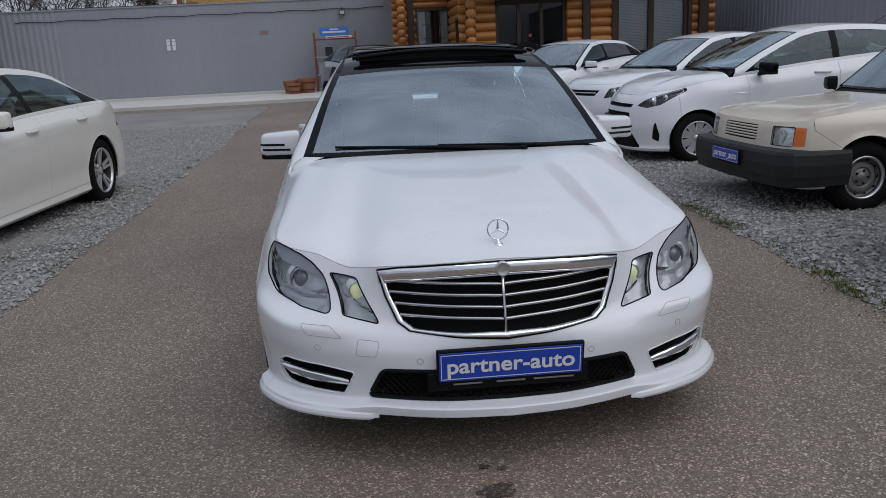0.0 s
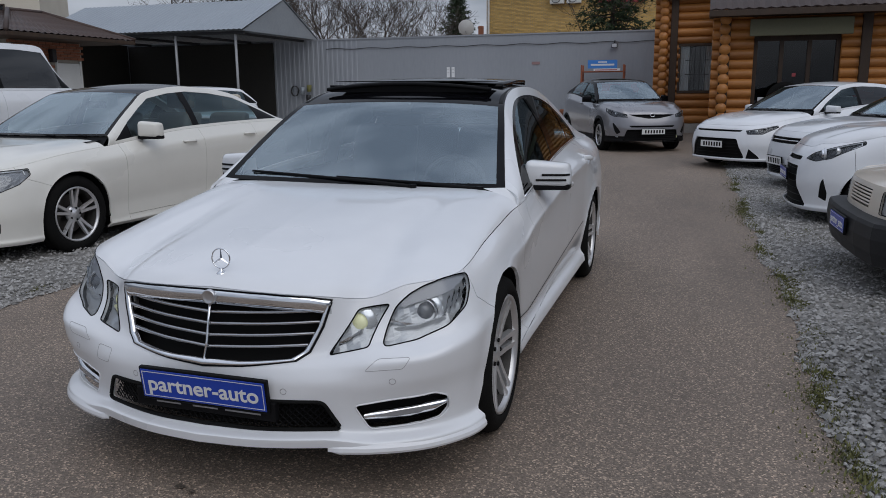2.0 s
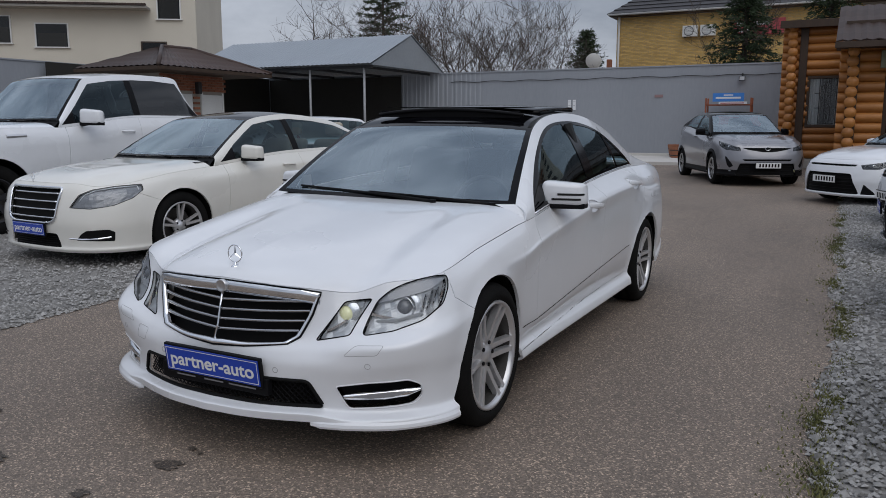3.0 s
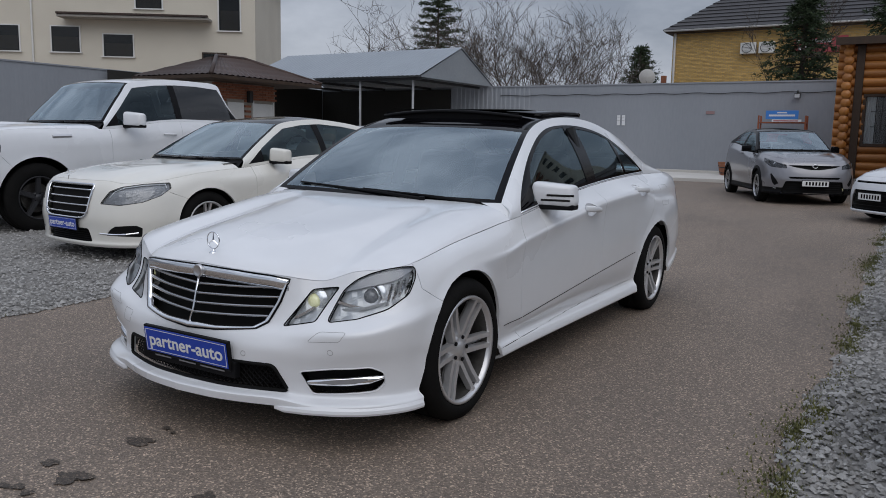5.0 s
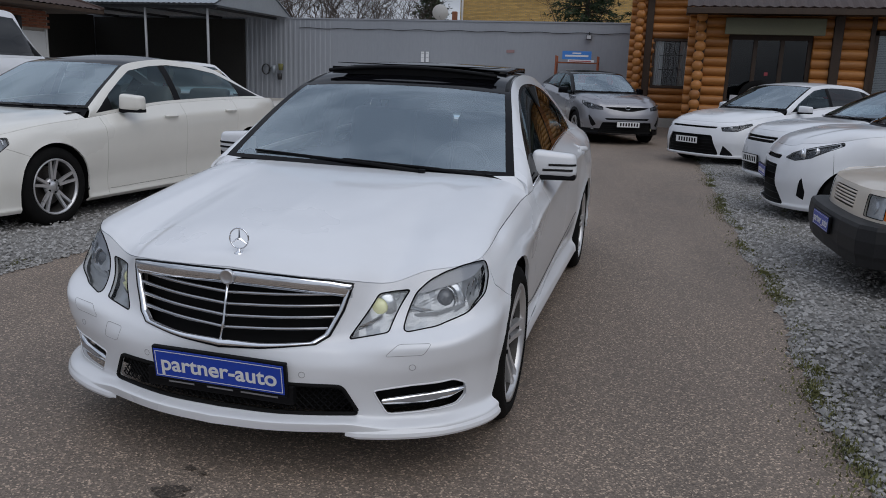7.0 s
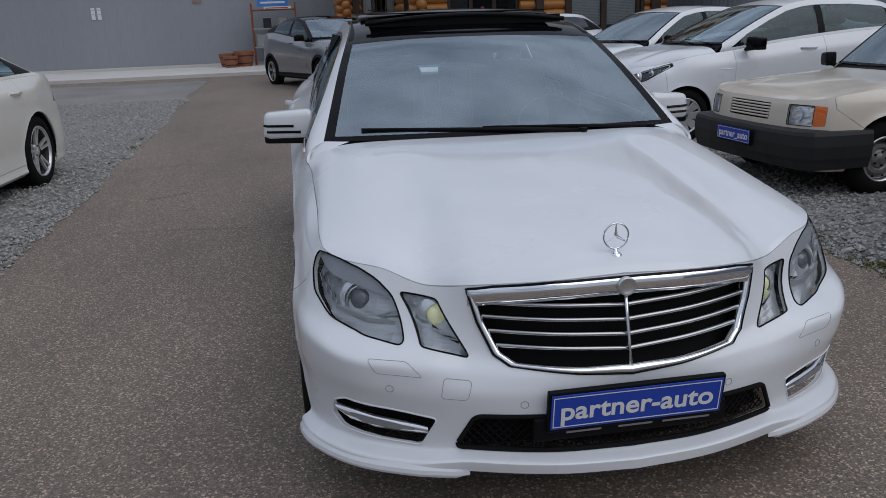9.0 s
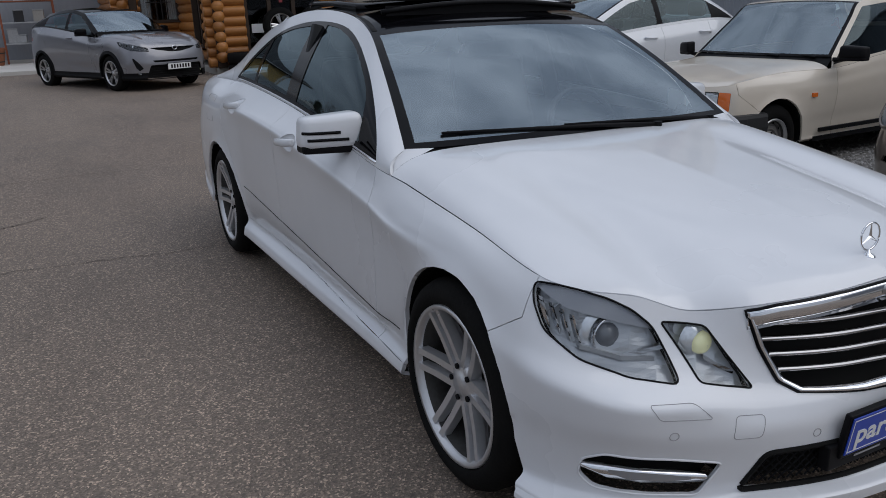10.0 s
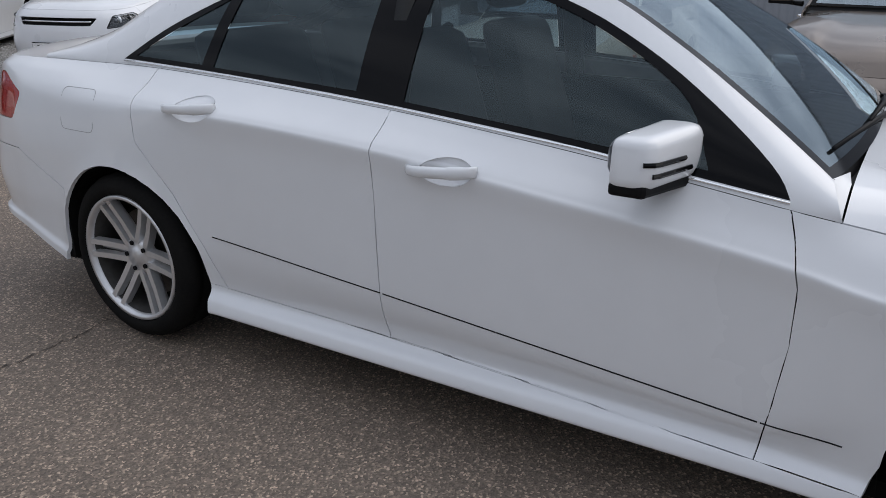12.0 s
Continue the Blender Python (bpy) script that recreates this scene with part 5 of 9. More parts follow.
def top_sheet(fl, s0, s1, s2, spine, n, m, crease=None, flat=0.0):
    """Hood or boot lid: a patch between the flank's top edge (s0 middle, s1 corner, s2 end) and a spine of (y, z)."""
    fs, _ = spline(spine)
    e0, e1 = fs(0), fs(1)
    end = fl.top(s2)
    bm = bmesh.new()
    rows_ = []
    for j in range(m + 1):
        t = j / m
        S = np.array([0.0, *fs(t)])
        D = fl.top(s1 + (s2 - s1) * t)
        S0, S1, D0, D1 = np.array([0.0, *e0]), np.array([0.0, *e1]), fl.top(s1), end
        row = []
        for i in range(-n, n + 1):
            a = abs(i) / n
            F = fl.top(s0 + (s1 - s0) * a)
            w = a * a
            wz = a ** (2.4 + flat)
            R = np.array([end[0] * a, e1[0] + (end[1] - e1[0]) * w, e1[1] + (end[2] - e1[1]) * wz])
            P = np.zeros(3)
            for c in range(3):
                ww = a if c == 0 else a ** (2.4 + (flat * t * t if c == 2 else 0))
                P[c] = (1 - t) * F[c] + t * R[c] + (1 - ww) * S[c] + ww * D[c] - ((1 - t) * ((1 - ww) * S0[c] + ww * D0[c]) + t * ((1 - ww) * S1[c] + ww * D1[c]))
            if crease:
                xc = crease[0] + (crease[1] - crease[0]) * t
                q = (xc - P[0]) / 0.17
                q = min(max(q, 0), 1)
                P[2] += crease[2] * q * q * (3 - 2 * q) * min(1.0, t * 3) * min(1.0, (1 - t) * 1.8)
            row.append(bm.verts.new((math.copysign(P[0], i) if i else 0.0, P[1], P[2])))
        rows_.append(row)
    for a, b in zip(rows_, rows_[1:]):
        for i in range(2 * n):
            bm.faces.new((a[i], a[i + 1], b[i + 1], b[i]))
    return bm


SIDE = (Vector((0, 1, 0)), Vector((0, 0, 1)))
FRONT = (Vector((1, 0, 0)), Vector((0, 0, 1)))


def diagonal(deg, sx=1):
    a = radians(deg)
    return (Vector((sx * math.cos(a), math.sin(a), 0)), Vector((0, 0, 1)))


def inside(poly, p, q):
    hit = False
    j = len(poly) - 1
    for i in range(len(poly)):
        (a, b), (c, d) = poly[i], poly[j]
        if (b > q) != (d > q) and p < (c - a) * (q - b) / (d - b) + a:
            hit = not hit
        j = i
    return hit


def rounded(poly, r, n=4):
    """Rounds the corners of a flat polygon by r."""
    out = []
    m = len(poly)
    for i in range(m):
        a, b, c = Vector(poly[i - 1]), Vector(poly[i]), Vector(poly[(i + 1) % m])
        u, v = (a - b), (c - b)
        q = min(r, u.length * 0.45, v.length * 0.45)
        u, v = b + u.normalized() * q, b + v.normalized() * q
        for k in range(n + 1):
            t = k / n
            w = (1 - t) ** 2 * u + 2 * t * (1 - t) * b + t * t * v
            out.append((w.x, w.y))
    return out


def cut(bm, axes, poly, sel=None):
    """Cuts the outline of a flat polygon into the mesh (seen along the third axis) and gives back the faces inside."""
    P, Q = axes
    xs, ys = [p[0] for p in poly], [p[1] for p in poly]
    lo, hi = (min(xs), min(ys)), (max(xs), max(ys))
    W = P.cross(Q)

    def near(f):
        c = [(v.co.dot(P), v.co.dot(Q)) for v in f.verts]
        return max(a for a, _ in c) >= lo[0] and min(a for a, _ in c) <= hi[0] and max(b for _, b in c) >= lo[1] and min(b for _, b in c) <= hi[1] and (sel is None or sel(f.calc_center_median()))

    cand = [f for f in bm.faces if near(f)]
    m = len(poly)
    for i in range(m):
        a, b = poly[i], poly[(i + 1) % m]
        l0, l1 = (min(a[0], b[0]) - 1e-4, min(a[1], b[1]) - 1e-4), (max(a[0], b[0]) + 1e-4, max(a[1], b[1]) + 1e-4)
        fs = []
        for f in cand:
            if not f.is_valid:
                continue
            c = [(v.co.dot(P), v.co.dot(Q)) for v in f.verts]
            if max(p for p, _ in c) >= l0[0] and min(p for p, _ in c) <= l1[0] and max(q for _, q in c) >= l0[1] and min(q for _, q in c) <= l1[1]:
                fs.append(f)
        if not fs:
            continue
        d = P * (b[0] - a[0]) + Q * (b[1] - a[1])
        if d.length < 1e-6:
            continue
        geom = list({e for f in fs for e in f.edges}) + fs + list({v for f in fs for v in f.verts})
        r = bmesh.ops.bisect_plane(bm, geom=geom, dist=1e-6, plane_co=P * a[0] + Q * a[1], plane_no=d.cross(W).normalized())
        known = set(cand)
        cand += [g for g in r["geom"] if isinstance(g, bmesh.types.BMFace) and g not in known]
    got = []
    for f in bm.faces:
        c = f.calc_center_median()
        if (sel is None or sel(c)) and inside(poly, c.dot(P), c.dot(Q)):
            got.append(f)
    return got


def split_off(bm, faces):
    """Moves faces out of bm into a new bmesh."""
    out = bmesh.new()
    vm = {}
    for f in faces:
        vs = []
        for v in f.verts:
            if v not in vm:
                vm[v] = out.verts.new(v.co)
            vs.append(vm[v])
        try:
            out.faces.new(vs)
        except ValueError:
            pass
    bmesh.ops.delete(bm, geom=faces, context="FACES")
    return out


def copied(bm, shift=0.0):
    out = bm.copy()
    if shift:
        out.normal_update()
        for v in out.verts:
            v.co += v.normal * shift
    return out


def outward(bm, centre):
    """Turns faces so that they look away from a centre."""
    c = Vector(centre)
    bm.normal_update()
    flip = [f for f in bm.faces if f.normal.dot(f.calc_center_median() - c) < 0]
    if flip:
        bmesh.ops.reverse_faces(bm, faces=flip)
    bm.normal_update()


def rim_depth(bm, depth, gap=0.0018):
    """Folds the open border of a panel inwards, with a fine shut gap round it."""
    bm.normal_update()
    edges = [e for e in bm.edges if e.is_boundary]
    vs = {v for e in edges for v in e.verts}
    nrm = {v: v.normal.copy() for v in vs}
    move = {}
    for v in vs:
        c = Vector()
        for f in v.link_faces:
            c += f.calc_center_median() - v.co
        c -= nrm[v] * c.dot(nrm[v])
        if c.length > 1e-6:
            move[v] = c.normalized() * gap
    for v, d in move.items():
        v.co += d
    twin = {v: bm.verts.new(v.co - nrm[v] * depth) for v in vs}
    for e in edges:
        a, b = e.verts
        try:
            bm.faces.new((a, b, twin[b], twin[a]))
        except ValueError:
            pass


def skin(name, bm, material, parent, centre=(0, 1.5, 0.5), depth=0.014, gap=0.0018, label=""):
    """A body panel: outward faces, folded border, smooth."""
    outward(bm, centre)
    rim_depth(bm, depth, gap)
    me = bpy.data.meshes.new(name)
    bm.to_mesh(me)
    bm.free()
    me.materials.append(material)
    me.polygons.foreach_set("use_smooth", [True] * len(me.polygons))
    me.set_sharp_from_angle(angle=radians(38))
    ob = new(name, me)
    ob.parent = parent
    if label:
        ob["label"] = label
    return ob


def pane(name, bm, material, parent, centre=(0, 1.5, 0.5), shift=0.0, label="", shadow=True):
    outward(bm, centre)
    if shift:
        for v in bm.verts:
            v.co += v.normal * shift
    me = bpy.data.meshes.new(name)
    bm.to_mesh(me)
    bm.free()
    me.materials.append(material)
    me.polygons.foreach_set("use_smooth", [True] * len(me.polygons))
    ob = new(name, me)
    ob.parent = parent
    ob.visible_shadow = shadow
    if label:
        ob["label"] = label
    return ob


def pieces(bm):
    """The separate pieces of a mesh, each as a mesh of its own."""
    left, out = set(bm.faces), []
    while left:
        stack = [left.pop()]
        got = set(stack)
        while stack:
            f = stack.pop()
            for e in f.edges:
                for g in e.link_faces:
                    if g in left:
                        left.discard(g)
                        got.add(g)
                        stack.append(g)
        one = bmesh.new()
        vm = {v: one.verts.new(v.co) for f in got for v in f.verts}
        for f in got:
            one.faces.new([vm[v] for v in f.verts])
        out.append(one)
    bm.free()
    return out


def border(bm):
    """The longest open border of a mesh, as an ordered list of places."""
    edges = {e for e in bm.edges if e.is_boundary}
    best = []
    while edges:
        e = edges.pop()
        chain = [e.verts[0], e.verts[1]]
        grown = True
        while grown:
            grown = False
            for x in list(chain[-1].link_edges):
                if x in edges:
                    edges.discard(x)
                    chain.append(x.other_vert(chain[-1]))
                    grown = True
                    break
        if len(chain) > len(best):
            best = chain
    pts = [v.co.copy() for v in best]
    if len(pts) > 2 and (pts[0] - pts[-1]).length < 1e-5:
        pts.pop()
    return pts


def wheel(parent, x, y, r, rim_r, width, style, rim_mat, store, sgn):
    """A wheel at its hub; its face looks along sgn * x. Wheels of one car share meshes."""
    key = (style, r, rim_r, sgn)
    hub = new("wheel")
    hub.parent = parent
    hub.location = (x, y, r)
    if key not in store:
        h = width / 2
        o = sgn
        parts_ = []
        bm = bmesh.new()
        lathe(bm, [(o * a, b) for a, b in ((-h + 0.02, rim_r), (-h, rim_r + 0.015), (-h + 0.004, rim_r + (r - rim_r) * 0.55), (-h + 0.02, r - 0.012), (-h + 0.045, r - 0.001), (-h * 0.4, r), (-h * 0.4 + 0.004, r - 0.007), (-h * 0.3, r - 0.007), (-h * 0.3 + 0.004, r),
                                           (h * 0.3 - 0.004, r), (h * 0.3, r - 0.007), (h * 0.4 - 0.004, r - 0.007), (h * 0.4, r), (h - 0.045, r - 0.001), (h - 0.02, r - 0.012), (h - 0.004, rim_r + (r - rim_r) * 0.55), (h, rim_r + 0.015), (h - 0.018, rim_r))], 64)
        parts_.append(("tyre", mesh_of("tyre", bm, RUBBER, True), ""))
        bm = bmesh.new()
        lathe(bm, [(o * a, b) for a, b in ((h - 0.016, rim_r + 0.003), (h - 0.006, rim_r), (h - 0.008, rim_r - 0.012), (h - 0.03, rim_r - 0.018))], 56)
        parts_.append(("rim", mesh_of("rim", bm, rim_mat if style != "steel" else SATIN, True), ""))
        bm = bmesh.new()
        lathe(bm, [(o * a, b) for a, b in ((h - 0.03, rim_r - 0.018), (h - 0.06, rim_r - 0.022), (-h + 0.03, rim_r - 0.028), (-h + 0.02, rim_r))], 48)
        parts_.append(("rim_barrel", mesh_of("rim_barrel", bm, BARREL, True), ""))
        bm = bmesh.new()
        disc(bm, rim_r * 0.70, 40, "x", (o * (h - 0.115), 0, 0))
        lathe(bm, [(o * (h - 0.115), rim_r * 0.70), (o * (h - 0.135), rim_r * 0.70)], 40)
        parts_.append(("brake_disc", mesh_of("brake_disc", bm, DISC_METAL), ""))
        # black disc that stands for the shade behind the wheel
        bm = bmesh.new()
        disc(bm, rim_r - 0.03, 32, "x", (o * (h - 0.16), 0, 0))
        parts_.append(("inner_disc", mesh_of("inner_disc", bm, SEAM), ""))
        bm = bmesh.new()
        hx = o * (h - 0.035)

        def spoke(ang, w0, w1, r0, r1, z0, z1, thick=0.022, off=0.0, off1=None):
            c, s = math.cos(ang), math.sin(ang)
            pts = []
            off1 = off if off1 is None else off1
            for rr, ww, dx, of in ((r0, w0, z0, off), ((r0 + r1) / 2, (w0 + w1) / 2, (z0 + z1) / 2 + 0.004, (off + off1) / 2), (r1, w1, z1, off1)):
                for sx in (-1, 1):
                    for face in (0, 1):
                        e = ww * (0.82 if face == 0 else 1.0)
                        pts.append(bm.verts.new((o * (h - dx) - (o * thick if face else 0), rr * c - (of + sx * e) * s, rr * s + (of + sx * e) * c)))
            for k in (0, 4):
                a = pts[k:k + 8]
                for q in ((0, 2, 6, 4), (1, 5, 7, 3), (0, 4, 5, 1), (2, 3, 7, 6)):
                    bm.faces.new([a[i] for i in q])

        if style == "six_twin":
            for k in range(6):
                a = 2 * math.pi * k / 6
                for d in (-1, 1):
                    spoke(a, 0.014, 0.0125, 0.050, rim_r - 0.006, 0.046, 0.014, 0.03, d * 0.0235, d * 0.0265)
                spoke(a, 0.024, 0.012, 0.05, rim_r - 0.02, 0.080, 0.062, 0.012)
        elif style == "seven_twin":
            for k in range(7):
                a = 2 * math.pi * k / 7 + math.pi / 2
                for d in (-1, 1):
                    spoke(a + d * 0.115, 0.013, 0.0115, 0.062, rim_r - 0.008, 0.042, 0.016)
        elif style == "five_twin":
            for k in range(5):
                a = 2 * math.pi * k / 5 + math.pi / 2
                for d in (-1, 1):
                    spoke(a + d * 0.16, 0.016, 0.013, 0.06, rim_r - 0.008, 0.04, 0.016)
        elif style == "five_split":
            for k in range(5):
                a = 2 * math.pi * k / 5 + math.pi / 2
                for d in (-1, 1):
                    spoke(a + d * 0.10, 0.02, 0.03, 0.05, rim_r - 0.008, 0.04, 0.018)
        elif style == "cover":
            for k in range(9):
                spoke(2 * math.pi * k / 9, 0.03, 0.052, 0.05, rim_r - 0.012, 0.03, 0.016, 0.012)
        elif style == "steel":
            lathe(bm, [(o * (h - 0.05), rim_r - 0.016), (o * (h - 0.055), rim_r * 0.86), (o * (h - 0.075), rim_r * 0.80), (o * (h - 0.05), rim_r * 0.66), (o * (h - 0.045), rim_r * 0.5), (o * (h - 0.07), rim_r * 0.38), (o * (h - 0.06), rim_r * 0.3), (o * (h - 0.05), 0.001)], 40)
        else:
            for k in range(5):
                a = 2 * math.pi * k / 5 + math.pi / 2
                spoke(a, 0.035, 0.03, 0.05, rim_r - 0.008, 0.04, 0.018)
        parts_.append(("spokes", mesh_of("spokes", bm, rim_mat, False), ""))
        bm = bmesh.new()
        lathe(bm, [(o * (h - 0.08), 0.078), (o * (h - 0.052), 0.070), (o * (h - 0.045), 0.052), (o * (h - 0.044), 0.036), (o * (h - 0.039), 0.033), (o * (h - 0.038), 0.001)], 28)
        parts_.append(("hub_cap", mesh_of("hub_cap", bm, rim_mat, True), ""))
        for k in range(5):
            a = 2 * math.pi * k / 5
            bm = bmesh.new()
            lathe(bm, [(o * (h - 0.05), 0.010), (o * (h - 0.0385), 0.009), (o * (h - 0.038), 0.001)], 8, "x", (0, 0.054 * math.cos(a), 0.054 * math.sin(a)))
            parts_.append(("wheel_bolt", mesh_of("wheel_bolt", bm, TRIM_BLACK), ""))
        if style == "steel":
            bm = bmesh.new()
            for k in range(10):
                a = 2 * math.pi * k / 10
                disc(bm, 0.013, 8, "x", (o * (h - 0.0545), rim_r * 0.83 * math.cos(a), rim_r * 0.83 * math.sin(a)))
            parts_.append(("vent_holes", mesh_of("vent_holes", bm, SEAM), ""))
        store[key] = parts_
    for nm, me, _ in store[key]:
        ob = new(nm, me)
        ob.parent = hub
    return hub


def seat(parent, x, y, z, material, w=0.5, tall=0.62):
    s = new("seat")
    s.parent = parent
    s.location = (x, y, z)
    part("cushion", boxed(-w / 2, w / 2, 0.0, 0.5, 0.0, 0.16, 0.05), material, s, smooth=True)
    bm = boxed(-w / 2 + 0.02, w / 2 - 0.02, -0.06, 0.08, 0.0, tall, 0.05)
    for v in bm.verts:
        v.co.y += 0.5 + v.co.z * 0.32
        v.co.z += 0.1
        v.co.x *= 1 - 0.2 * max(0.0, v.co.z - 0.35)
    part("backrest", bm, material, s, smooth=True)
    bm = boxed(-0.13, 0.13, -0.04, 0.06, 0.0, 0.18, 0.04)
    for v in bm.verts:
        v.co.y += 0.5 + (tall + 0.12) * 0.32
        v.co.z += tall + 0.14
    part("headrest", bm, material, s, smooth=True)
    return s


def cabin(parent, w, y_dash, y_seat, z_floor, z_dash, y_rear, material, right_hand=False):
    """Floor, dashboard, steering wheel and seats."""
    part("cabin_floor", boxed(-w + 0.06, w - 0.06, y_dash - 0.2, y_rear + 0.95, z_floor, z_floor + 0.03), CABIN, parent)
    bm = bmesh.new()
    n = 12
    prof = [(y_dash - 0.28, z_dash - 0.02), (y_dash + 0.05, z_dash), (y_dash + 0.2, z_dash - 0.03), (y_dash + 0.24, z_dash - 0.12), (y_dash + 0.16, z_dash - 0.3), (y_dash - 0.28, z_dash - 0.35)]
    rings = []
    for k in range(n + 1):
        a = -1 + 2 * k / n
        hump = 0.03 * math.exp(-((a - 0.42) / 0.22) ** 2)
        rings.append([bm.verts.new((a * (w - 0.07), y, z + (hump if j in (1, 2) else 0))) for j, (y, z) in enumerate(prof)])
    for r0, r1 in zip(rings, rings[1:]):
        for j in range(len(prof)):
            bm.faces.new((r0[j], r1[j], r1[(j + 1) % len(prof)], r0[(j + 1) % len(prof)]))
    part("dashboard", bm, CABIN, parent)
    bm = bmesh.new()
    c = Vector((0.36, y_dash + 0.38, z_dash - 0.05))
    tilt = radians(25)
    ring = [c + Vector((0.18 * math.cos(a), 0.18 * math.sin(a) * math.sin(tilt), 0.18 * math.sin(a) * math.cos(tilt))) for a in [2 * math.pi * k / 24 for k in range(24)]]
    tube(bm, ring, 0.015, 8, closed=True)
    for a in (0.2, 2.94, 4.71):
        tube(bm, [c, c + Vector((0.18 * math.cos(a), 0.18 * math.sin(a) * math.sin(tilt), 0.18 * math.sin(a) * math.cos(tilt)))], 0.014, 6)
    part("steering_wheel", bm, LEATHER, parent, smooth=True)
    for x in (-0.36, 0.36):
        seat(parent, x, y_seat, z_floor + 0.16, material)
    seat(parent, -0.36, y_rear, z_floor + 0.2, material, 0.6, 0.55)
    seat(parent, 0.36, y_rear, z_floor + 0.2, material, 0.6, 0.55)
    part("rear_view_mirror", boxed(-0.12, 0.12, y_dash + 0.60, y_dash + 0.64, z_dash + 0.27, z_dash + 0.34, 0.012), CABIN, parent)


def plate(parent, m, w, h, face, frame_mat, text="", tcol=None, bars=0):
    """A registration or display plate with its holder, facing local -y."""
    p = new("plate_holder", mesh_of("plate_holder", boxed(-w / 2 - 0.008, w / 2 + 0.008, 0.0, 0.018, -h / 2 - 0.012, h / 2 + 0.008, 0.004), frame_mat))
    p.parent = parent
    p.matrix_local = m
    part("plate", boxed(-w / 2, w / 2, -0.0035, -0.0005, -h / 2, h / 2, 0.001), face, p)
    if text:
        words(text, h * 0.74, tcol, p, pose(0, -0.004, 0.0, 90), "lettering", 0.0008, w * 0.89)
        for a in ((-w / 2 + 0.006, w / 2 - 0.006, h / 2 - 0.009, h / 2 - 0.0065), (-w / 2 + 0.006, w / 2 - 0.006, -h / 2 + 0.0065, -h / 2 + 0.009), (-w / 2 + 0.006, -w / 2 + 0.0085, -h / 2 + 0.009, h / 2 - 0.009), (w / 2 - 0.0085, w / 2 - 0.006, -h / 2 + 0.009, h / 2 - 0.009)):
            part("border_line", boxed(a[0], a[1], -0.0042, -0.0036, a[2], a[3]), tcol, p)
    for k in range(bars):
        x = -w * 0.40 + (w * 0.86) * (k + 0.5) / bars
        part("text_bar", boxed(x - w * 0.035, x + w * 0.035, -0.0045, -0.0036, -h * 0.32, h * 0.32), SEAM, p)
    return p


def strip_on(tree, way, pts, r, n=6, off=0.0, start=(3.0, -3.0, 0)):
    """A thin round strip laid on the skin, cast along -x (side) or +y (front)."""
    out = []
    for p in pts:
        if way == "side":
            hit = tree.ray_cast(Vector((math.copysign(3, p[0]), p[1], p[2])), Vector((-math.copysign(1, p[0]), 0, 0)))
        elif way == "top":
            hit = tree.ray_cast(Vector((p[0], p[1], 4)), Vector((0, 0, -1)))
        else:
            hit = tree.ray_cast(Vector((p[0], -4, p[2])), Vector((0, 1, 0)))
        if hit[0] is not None:
            out.append(hit[0] + hit[1] * off * (1 if hit[1].dot(Vector((p[0], -1, 0.3))) > 0 else -1))
    bm = bmesh.new()
    if len(out) > 1:
        tube(bm, out, r, n)
    return bm


def lerp_pts(pts, n):
    out = []
    for a, b in zip(pts, pts[1:]):
        for k in range(n):
            out.append(tuple(p + (q - p) * k / n for p, q in zip(a, b)))
    out.append(pts[-1])
    return out

# ---------------- the white saloon ----------------
def greenhouse_side(fl, rail_keys, n, m, bulge):
    """One side of the cabin between the flank's top edge and the roof rail."""
    yb = Curve(range(len(rail_keys)), [k[0] for k in rail_keys])
    rl, rs = spline([k[1:] for k in rail_keys])
    bm = bmesh.new()
    cols = []
    last = len(rail_keys) - 1
    sk = Curve(range(len(rail_keys)), list(rs))
    for i in range(n + 1):
        q = last * i / n
        b = fl.top(fl.at_y(yb(q)[0], 0.0, 1.0))
        r = rl(sk(q)[0])
        col = []
        for j in range(m + 1):
            t = j / m
            p = b + (r - b) * t
            k = bulge * 4 * t * (1 - t)
            col.append(bm.verts.new((p[0] + k, p[1], p[2] + 0.3 * k)))
        cols.append(col)
    for a, b in zip(cols, cols[1:]):
        for j in range(m):
            bm.faces.new((a[j], b[j], b[j + 1], a[j + 1]))
    return bm


def eased(poly, passes=2):
    """Cuts the blunt corners of a polygon, so that long edges run in a curve."""
    for _ in range(passes):
        out = []
        for i in range(len(poly)):
            a, b, c = Vector(poly[i - 1]), Vector(poly[i]), Vector(poly[(i + 1) % len(poly)])
            if (b - a).length > 1e-5 and (c - b).length > 1e-5 and (b - a).angle(c - b) < radians(42):
                out += [tuple(b.lerp(a, .25)), tuple(b.lerp(c, .25))]
            else:
                out.append(tuple(b))
        poly = out
    return poly


def mirrored(bm):
    out = bm.copy()
    for v in out.verts:
        v.co.x = -v.co.x
    bmesh.ops.reverse_faces(out, faces=out.faces)
    return out


